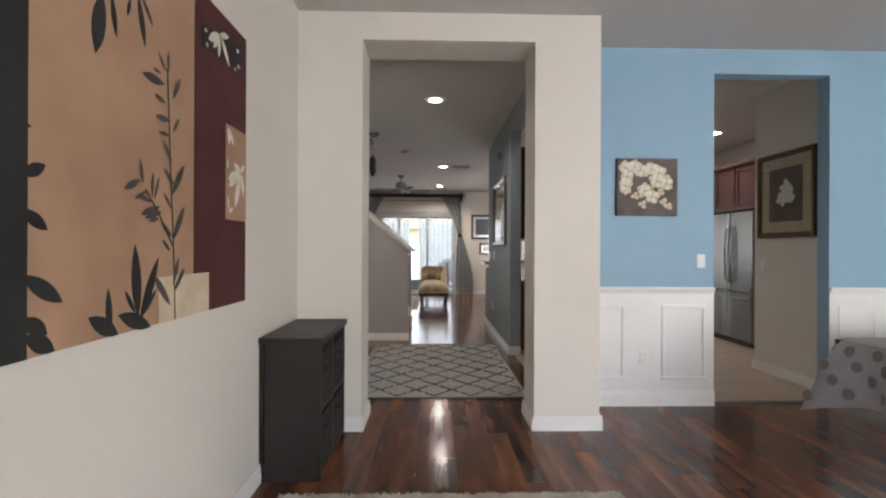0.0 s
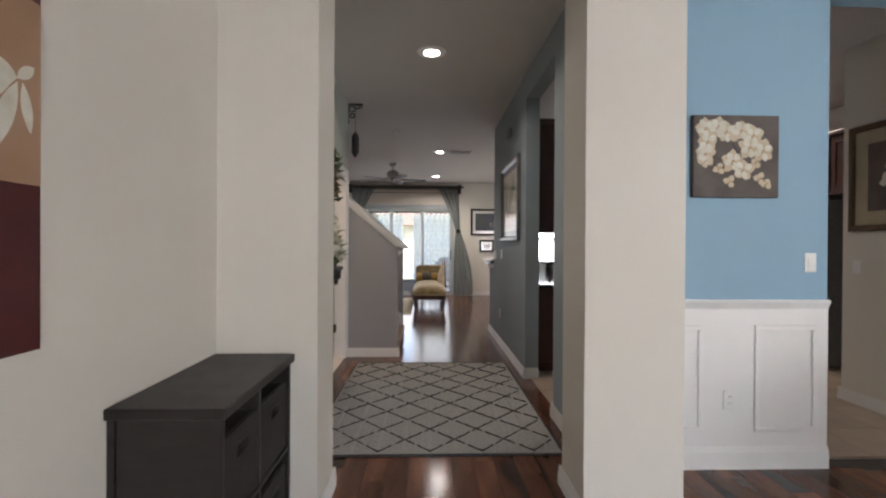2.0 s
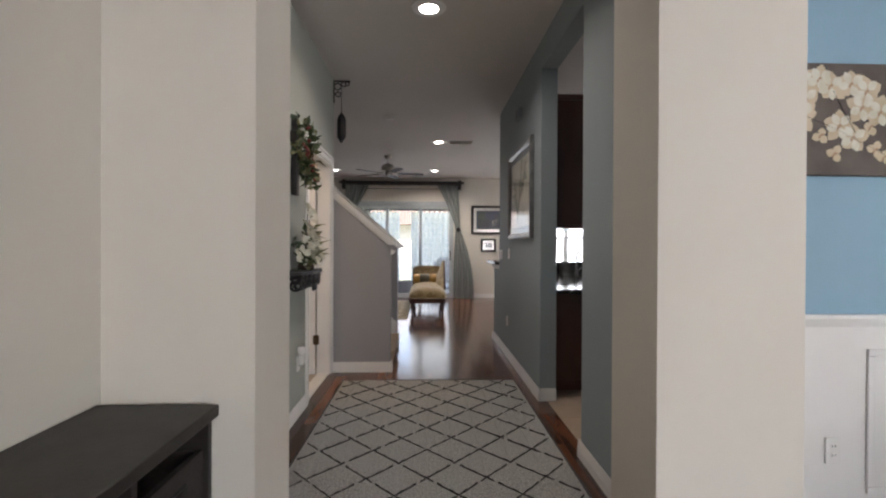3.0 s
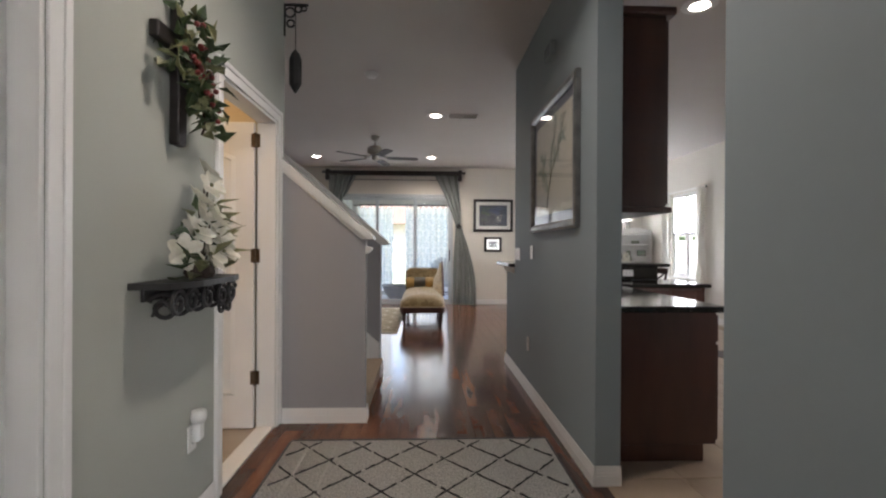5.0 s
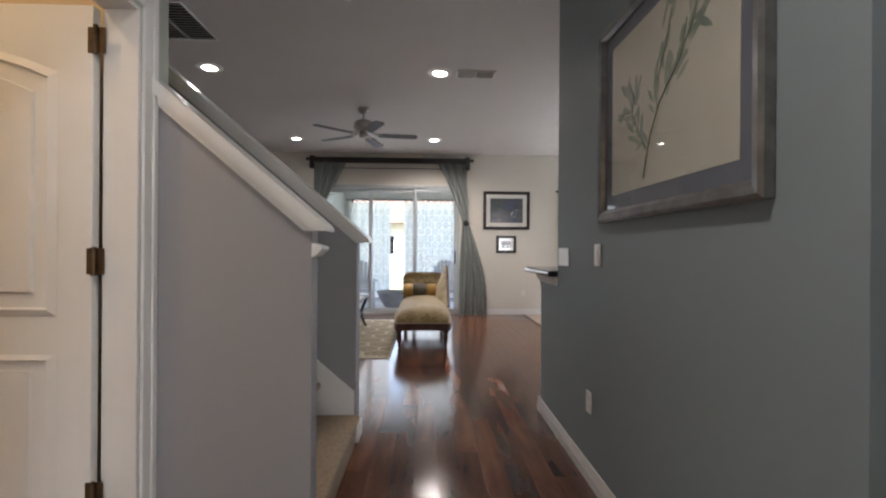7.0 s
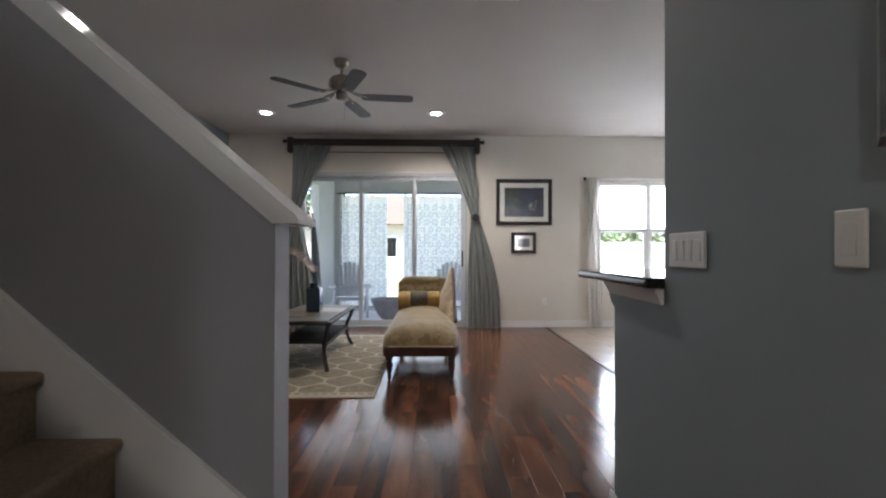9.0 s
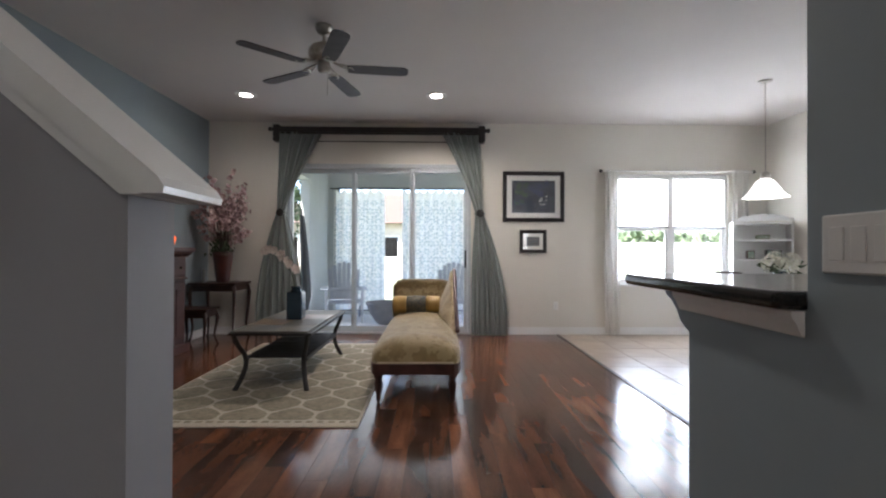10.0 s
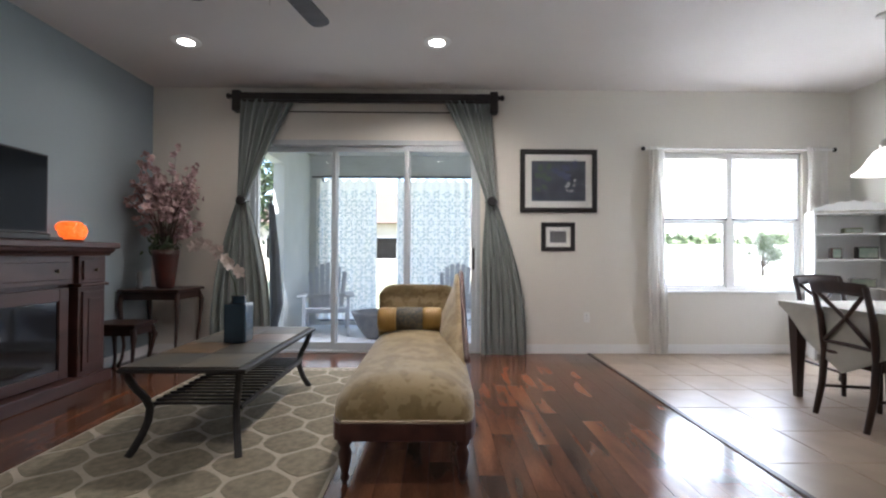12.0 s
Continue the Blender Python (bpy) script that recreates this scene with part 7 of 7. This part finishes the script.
def bookshelf():
    s = thing("bookshelf", 4.60, 13.10, 0.002, "white open bookshelf with a scalloped top", "bookshelf", turn=-24)
    w, d, h = 0.34, 0.15, 1.60
    for x in (-w, w - 0.022):
        part("side_panel", box(x, x + 0.022, -d, d, 0.0, h, 0.003), WHITE, s)
    part("back", box(-w + 0.022, w - 0.022, d - 0.012, d, 0.05, h), WHITE, s)
    for z in (0.10, 0.45, 0.79, 1.09, 1.36, h - 0.02):
        part("shelf", box(-w + 0.022, w - 0.022, -d, d - 0.012, z - 0.02, z, 0.002), WHITE, s)
    out = [(-w, h + 0.001)] + [(-w + 2 * w * k / 20, h + 0.03 + 0.07 * math.sin(math.pi * k / 20) + 0.010 * math.cos(k * 1.9)) for k in range(21)] + [(w, h + 0.001)]
    part("scalloped_crest", prism(out, -d, -d + 0.02), WHITE, s)
    stuff = ((-0.12, 1.09, 0.10, 0.12, REDVASE, "red book stack"), (0.14, 1.09, 0.18, 0.13, ESPRESSO, "small black framed photo"), (0.02, 1.36, 0.16, 0.06, NIGHT2, "small green dish"),
             (0.10, 0.79, 0.22, 0.10, STEEL, "pewter bowl"), (0.05, 0.45, 0.26, 0.16, ESPRESSO, "dark storage box"))
    for x, z, a, b, m, l in stuff:
        o = thing("shelf_item", 0, 0, 0, l + " on the white shelf", "ornament")
        o.matrix_world = s.matrix_world @ pose(x, -0.03, z)
        part("body", box(-a / 2, a / 2, -0.05, 0.05, 0.001, b, 0.010), m, o)
        part("face", box(-a / 2 + 0.015, a / 2 - 0.015, -0.052, -0.0505, 0.015, b - 0.015), PALEINK, o)


NIGHT2 = mat("olive_dish", (0.16, 0.17, 0.09), None, 0.4)
bookshelf()


# ---- lanai behind the patio door ----
structure("lanai_floor", box(-2.2, 1.8, FAR + 0.12, 15.9, -0.14, -0.03), CONCRETE, "pale concrete patio floor", "floor")
structure("lanai_ceiling", box(-2.2, 1.8, FAR + 0.12, 15.9, 2.74, 2.86), LANAI, "pale blue painted patio ceiling", "ceiling")
bm = bmesh.new()
for a, b, c, d, e, f in ((-2.05, -1.9, 14.50, 15.9, -0.03, 2.74), (-2.05, -1.9, FAR + 0.12, 14.5, 2.36, 2.74), (-2.05, -1.9, FAR + 0.12, 13.66, -0.03, 2.36), (-2.05, -1.9, 13.66, 14.5, -0.03, 0.12)):
    add_box(bm, a, b, c, d, e, f)
structure("wall_lanai_left", bm, LANAI, "pale blue stucco patio wall with an opening", "wall")
bm = bmesh.new()
for a, b, e, f in ((-1.9, 1.65, 2.42, 2.74), (-1.9, -1.72, -0.03, 2.42), (0.86, 1.65, -0.03, 2.42), (-1.72, 0.86, -0.03, 0.03)):
    add_box(bm, a, b, 15.75, 15.9, e, f)
structure("wall_lanai_far", bm, LANAI, "pale blue stucco patio wall with screened opening", "wall")
# hidden behind the drapes; its opening is added to light the patio
bm = box(1.65, 1.8, FAR + 0.12, 15.9, 2.42, 2.74)
add_box(bm, 1.65, 1.8, FAR + 0.12, 13.75, -0.03, 2.42)
add_box(bm, 1.65, 1.8, 15.7, 15.9, -0.03, 2.42)
structure("wall_lanai_right", bm, LANAI, "unseen pale blue stucco patio wall, opened to let light in", "wall")
bm = bmesh.new()
for x in (-1.72, -0.46, 0.83):
    add_box(bm, x, x + 0.035, 15.80, 15.84, 0.03, 2.42)
for z in (0.03, 2.385):
    add_box(bm, -1.685, 0.83, 15.80, 15.84, z, z + 0.035)
structure("screen_frame", bm, GREYWOOD, "slim grey metal screen frame of the patio", "screen")
prod = thing("patio_curtain_rod", -0.45, 15.70, 2.38, "dark rod with grommet curtains on the patio", "curtain rod")
part("pole", tube([(-1.4, 0, 0), (1.4, 0, 0)], 0.012, 8), BLACK, prod)
for s in (-1.25, 1.2):
    part("bracket", tube([(s, 0, 0), (s, 0.06, 0.02)], 0.008, 6), BLACK, prod)


def patio_curtain(x0, x1):
    c = thing("patio_curtain", 0, 15.70, 0, "pale outdoor curtain with blue-grey damask print", "curtain", group="patio curtains")
    w = x1 - x0
    folds = max(2, round(w / 0.16))

    def cloth(u, v):
        return (x0 + w * u, 0.022 * math.sin(u * folds * math.tau) * (0.6 + 0.4 * v), 2.33 - 2.26 * v)
    bm = sheet(cloth, folds * 8, 16)
    # scalloped top between the grommets
    for v in bm.verts:
        if v.co.z > 2.2:
            u = (v.co.x - x0) / w
            v.co.z += 0.035 * math.sin(u * folds * math.tau)
    part("cloth", bm, PATIOCURTAIN, c, smooth=True)
    mt = bmesh.new()
    rows, cols = 13, max(2, round(w / 0.17))
    for j in range(rows):
        for i in range(cols):
            cx = x0 + w * (i + (0.25 if j % 2 else 0.75)) / cols
            cz = 0.18 + 2.0 * (j + 0.5) / rows
            for k in range(6):
                a = math.tau * k / 6 + 0.5 * (j % 2)
                l = (0.05, 0.085, 0.06)[(k + i + 2 * j) % 3] * (1.1 if j % 3 else 0.8)
                o = petal_outline(cx + 0.018 * math.cos(a), cz + 0.018 * math.sin(a), a, l, 0.032, 4)
                o = [(min(max(p, x0 + 0.01), x1 - 0.01), q) for p, q in o]
                vs = [mt.verts.new((p, 0.022 * math.sin((p - x0) / w * folds * math.tau) * (0.6 + 0.4 * (2.33 - q) / 2.26) - 0.004, q)) for p, q in o]
                mt.faces.new(vs)
    part("print", mt, MOTIF, c, "blue-grey damask motifs")


for a, b in ((-1.78, -0.80), (-0.47, 0.73)):
    patio_curtain(a, b)


def adirondack(x, y, turn):
    c = thing("adirondack_chair", x, y, -0.03, "white slatted adirondack chair, greyed for the patio's shade", "chair", turn=turn, group="patio chairs")
    for k in range(7):
        u = (k - 3) / 3
        h = 1.02 - 0.14 * u * u
        part("back_slat", sheet(lambda a, b: (u * 0.26 * (0.75 + 0.25 * b) + (a - 0.5) * 0.066, 0.18 + 0.24 * b, 0.30 + (h - 0.30) * b), 1, 4, 0.016), OUTWHITE, c)
    for k in range(5):
        part("seat_slat", box(-0.27, 0.27, -0.30 + 0.10 * k, -0.21 + 0.10 * k, 0.38 - 0.025 * k, 0.40 - 0.025 * k, 0.004), OUTWHITE, c)
    for s in (-1, 1):
        part("arm", box(s * 0.33 - 0.06, s * 0.33 + 0.06, -0.36, 0.34, 0.56, 0.58, 0.006), OUTWHITE, c)
        part("front_leg", box(s * 0.30 - 0.02, s * 0.30 + 0.02, -0.32, -0.23, 0.0, 0.559, 0.004), OUTWHITE, c)
        bm = bmesh.new()
        bar_between(bm, (s * 0.28, -0.30, 0.36), (s * 0.28, 0.48, 0.02), 0.03, 0.09)
        part("side_rail", bm, OUTWHITE, c)
    part("back_brace", box(-0.30, 0.30, 0.26, 0.285, 0.50, 0.559, 0.004), OUTWHITE, c)


# white chairs; the patio's shade is put into this blue-grey base colour
OUTWHITE = mat("shade_greyed_white_paint", (0.50, 0.52, 0.56), (0.44, 0.46, 0.50), 0.6, scale=8)
adirondack(-1.42, 14.95, 12)
adirondack(0.44, 15.0, -10)
UMBRELLA = mat("charcoal_canvas", (0.045, 0.047, 0.052), (0.03, 0.032, 0.036), 0.8, scale=12)
bowl = thing("fire_bowl", -0.62, 14.62, -0.03, "grey concrete fire bowl on the patio", "fire bowl")
part("bowl", lathe([(0.16, 0.0), (0.20, 0.03), (0.30, 0.18), (0.36, 0.32), (0.38, 0.36), (0.34, 0.36), (0.28, 0.28)], 30), GREYWOOD, bowl, smooth=True)
lean = thing("folded_umbrella", -1.80, 13.85, -0.03, "dark folded patio umbrella leaning by the door", "umbrella")
part("canopy", tube([(-0.03, 0, 0.25), (0.03, 0, 0.55), (0.0, 0, 1.2), (-0.04, 0, 1.75)], [0.075, 0.08, 0.06, 0.035], 10), UMBRELLA, lean)
part("pole", tube([(0.02, 0, 0.0), (-0.05, 0, 1.85)], 0.016, 8), BLACK, lean)

# ---- outdoors ----
structure("ground", box(-400, 400, -400, 600, -0.5, -0.16), GRASS, "bright green lawn", "ground")


def neighbour_house(x, y, w, d):
    h = thing("house", x, y, -0.16, "beige stucco neighbouring house with brown shingle roof", "house")
    part("wall", box(-w / 2, w / 2, -d / 2, d / 2, 0, 2.9), STUCCO, h)
    bm = bmesh.new()
    e = 0.6
    a = [bm.verts.new(p) for p in ((-w / 2 - e, -d / 2 - e, 2.85), (w / 2 + e, -d / 2 - e, 2.85), (w / 2 + e, d / 2 + e, 2.85), (-w / 2 - e, d / 2 + e, 2.85), (-w / 2 + d / 2, 0, 5.0), (w / 2 - d / 2, 0, 5.0))]
    for f in ((0, 1, 5, 4), (1, 2, 5), (2, 3, 4, 5), (3, 0, 4), (3, 2, 1, 0)):
        bm.faces.new([a[i] for i in f])
    part("roof", bm, SHINGLE, h)
    for k in range(3):
        wx = -w / 3 + k * w / 3
        wn = part("window", box(wx - 0.7, wx + 0.7, -d / 2 - 0.04, -d / 2 - 0.001, 1.0, 2.2), WHITE, h)
        part("pane", box(wx - 0.62, wx + 0.62, -d / 2 - 0.046, -d / 2 - 0.041, 1.08, 2.12), SCREEN, wn)


neighbour_house(-2.5, 36, 16, 9)


def yard_tree(x, y, h, seed, label, name="tree"):
    r = random.Random(seed)
    t = thing(name, x, y, -0.16, label, name)
    limbs = tube([(0, 0, 0), (0.02, 0, h * 0.2), (0.0, 0.02, h * 0.45), (0.03, 0, h * 0.8)], [h * 0.03, h * 0.024, h * 0.016, h * 0.005], 8)
    tips = []
    for k in range(11):
        a = r.uniform(0, math.tau)
        z0 = h * r.uniform(0.15, 0.6)
        tip = Vector((math.cos(a) * h * r.uniform(0.15, 0.34), math.sin(a) * h * r.uniform(0.15, 0.34), z0 + h * r.uniform(0.12, 0.35)))
        tube([(0, 0, z0), tip * 0.5 + Vector((0, 0, z0 * 0.5)), tip], [h * 0.012, h * 0.008, h * 0.003], 6, limbs)
        tips.append(tip)
    part("trunk", limbs, BARK, t)
    bm = bmesh.new()
    for k in range(2600):
        c = tips[k % len(tips)] if k % 4 else Vector((0, 0, h * 0.7))
        p = c + Vector((r.gauss(0, h * 0.09), r.gauss(0, h * 0.09), r.gauss(0, h * 0.08)))
        p.z = max(p.z, h * 0.08)
        leaf(bm, p, any_way(r), any_way(r), h * 0.045, h * 0.026)
    part("crown", bm, LEAVES, t)


yard_tree(21.5, 38.0, 3.1, 5, "small rounded green shrub tree on the lawn")
yard_tree(-9.0, 20.5, 5.5, 6, "leafy green garden tree beyond the patio")
yard_tree(-7.0, 25.0, 6.0, 16, "tall leafy green garden tree")
# leaf green made paler: distance haze is put into the colour
FARLEAF = mat("hazy_far_foliage", (0.19, 0.24, 0.13), (0.14, 0.19, 0.10), 0.8, scale=2)
hd = bmesh.new()
r = random.Random(77)
for k in range(9000):
    x = r.uniform(-30, 110)
    top = 3.9 + 1.2 * noise.noise(Vector((x * 0.12, 1, 0)))
    leaf(hd, (x, 72 + r.gauss(0, 1.2), r.uniform(0.5, top)), any_way(r), any_way(r), 1.1, 0.8)
tagged(part("far_hedge", hd, FARLEAF), "distant green trees at the end of the lawn", "hedge", kind="stuff")
fence = thing("fence", 30, 50, -0.16, "long white vinyl privacy fence beyond the lawn", "fence")
for k in range(34):
    part("board", box(-40 + 2.4 * k, -40 + 2.4 * k + 2.25, -0.03, 0.03, 0.05, 2.3), WHITE, fence)
    part("post", box(-40 + 2.4 * k - 0.13, -40 + 2.4 * k - 0.01, -0.07, 0.07, 0.0, 2.45), WHITE, fence)

# ---- floor planks and tiles ----
wood = structure("floor", box(-3.05, 4.96, -2.6, FAR, -0.12, -0.012), ESPRESSO, "glossy dark cherry laminate plank floor", "floor")
PW, PL = 0.128, 1.22
plank_mesh = mesh(box(-PW / 2 + 0.0006, PW / 2 - 0.0006, -PL / 2 + 0.0006, PL / 2 - 0.0006, -0.011, 0.0, 0.0005), "plank")
plank_mesh.materials.append(WOOD)
rest = bmesh.new()
near = 0


def on_wood(x, y):
    if y < 3.83:
        return x > -0.98
    if x > 1.92:
        return False
    if y < 8.25 and x > 1.03:
        return False
    return x > -1.0 if y < 6.75 else (x > -0.5 if y < 7.75 else True)


for i in range(64):
    x = -3.05 + PW * (i + 0.5)
    shift = (i * 0.437) % 1.0 * PL
    for j in range(-1, 15):
        y = -2.6 + shift + PL * (j - 0.5)
        lo, hi = y - PL / 2, y + PL / 2
        if hi < -2.5:
            continue
        if not (on_wood(x, lo + 0.01) or on_wood(x, hi - 0.01) or on_wood(x, y)) or hi > FAR + 0.05 or lo < -2.7:
            if not (on_wood(x, y) and lo < FAR):
                continue
        if hi > FAR or not (on_wood(x, lo + 0.01) and on_wood(x, hi - 0.01)):
            hi2, lo2 = min(hi, FAR), lo
            while hi2 - lo2 > 0.05 and not on_wood(x, lo2 + 0.01):
                lo2 += 0.05
            while hi2 - lo2 > 0.05 and not on_wood(x, hi2 - 0.01):
                hi2 -= 0.05
            if hi2 - lo2 > 0.06:
                add_box(rest, x - PW / 2 + 0.0006, x + PW / 2 - 0.0006, lo2, hi2, -0.011, 0.0)
        elif near < 300 and -1.1 < x < 1.95 and y > 2.0:
            p = new("plank", plank_mesh)
            p.location = (x, y, 0)
            p.parent = wood
            near += 1
        else:
            add_box(rest, x - PW / 2 + 0.0006, x + PW / 2 - 0.0006, max(lo, -2.6) + 0.0006, hi - 0.0006, -0.011, 0.0)
tagged(part("planks", rest, WOODREST, wood), kind="stuff")

tiles = structure("floor_tiles", box(1.03, 4.96, 3.95, FAR, -0.02, -0.004), GROUT, "beige ceramic tile floor of kitchen and nook", "floor")
TS = 0.45
tile_mesh = mesh(box(-TS / 2 + 0.003, TS / 2 - 0.003, -TS / 2 + 0.003, TS / 2 - 0.003, -0.008, 0.003, 0.0015), "tile")
tile_mesh.materials.append(TILE)
for i in range(9):
    for j in range(22):
        x, y = 1.92 + TS * (i - 1.5), 3.95 + TS * (j + 0.5)
        if (y > 8.3 and x < 1.95) or x > 4.8 or y > FAR - 0.1 or x < 1.2 or (x > 3.6 and y < 5.0):
            continue
        t = new("tile", tile_mesh)
        t.location = (x, y, 0)
        t.parent = tiles
ex = bmesh.new()
for j in range(22):
    y = 3.95 + TS * (j + 0.5)
    if y < FAR:
        add_box(ex, 4.845 + 0.003, 4.958, y - TS / 2 + 0.003, min(y + TS / 2, FAR) - 0.003, -0.008, 0.003)
        if y < 8.2:
            add_box(ex, 1.035, 1.02 + 0.012, y - TS / 2 + 0.003, y + TS / 2 - 0.003, -0.008, 0.003)
part("edge_tiles", ex, TILE, tiles)
structure("transition_strip", box(1.905, 1.94, 8.34, FAR - B, 0.0005, 0.008, 0.003), DARKWOOD, "dark wooden strip between tile and laminate", "trim")
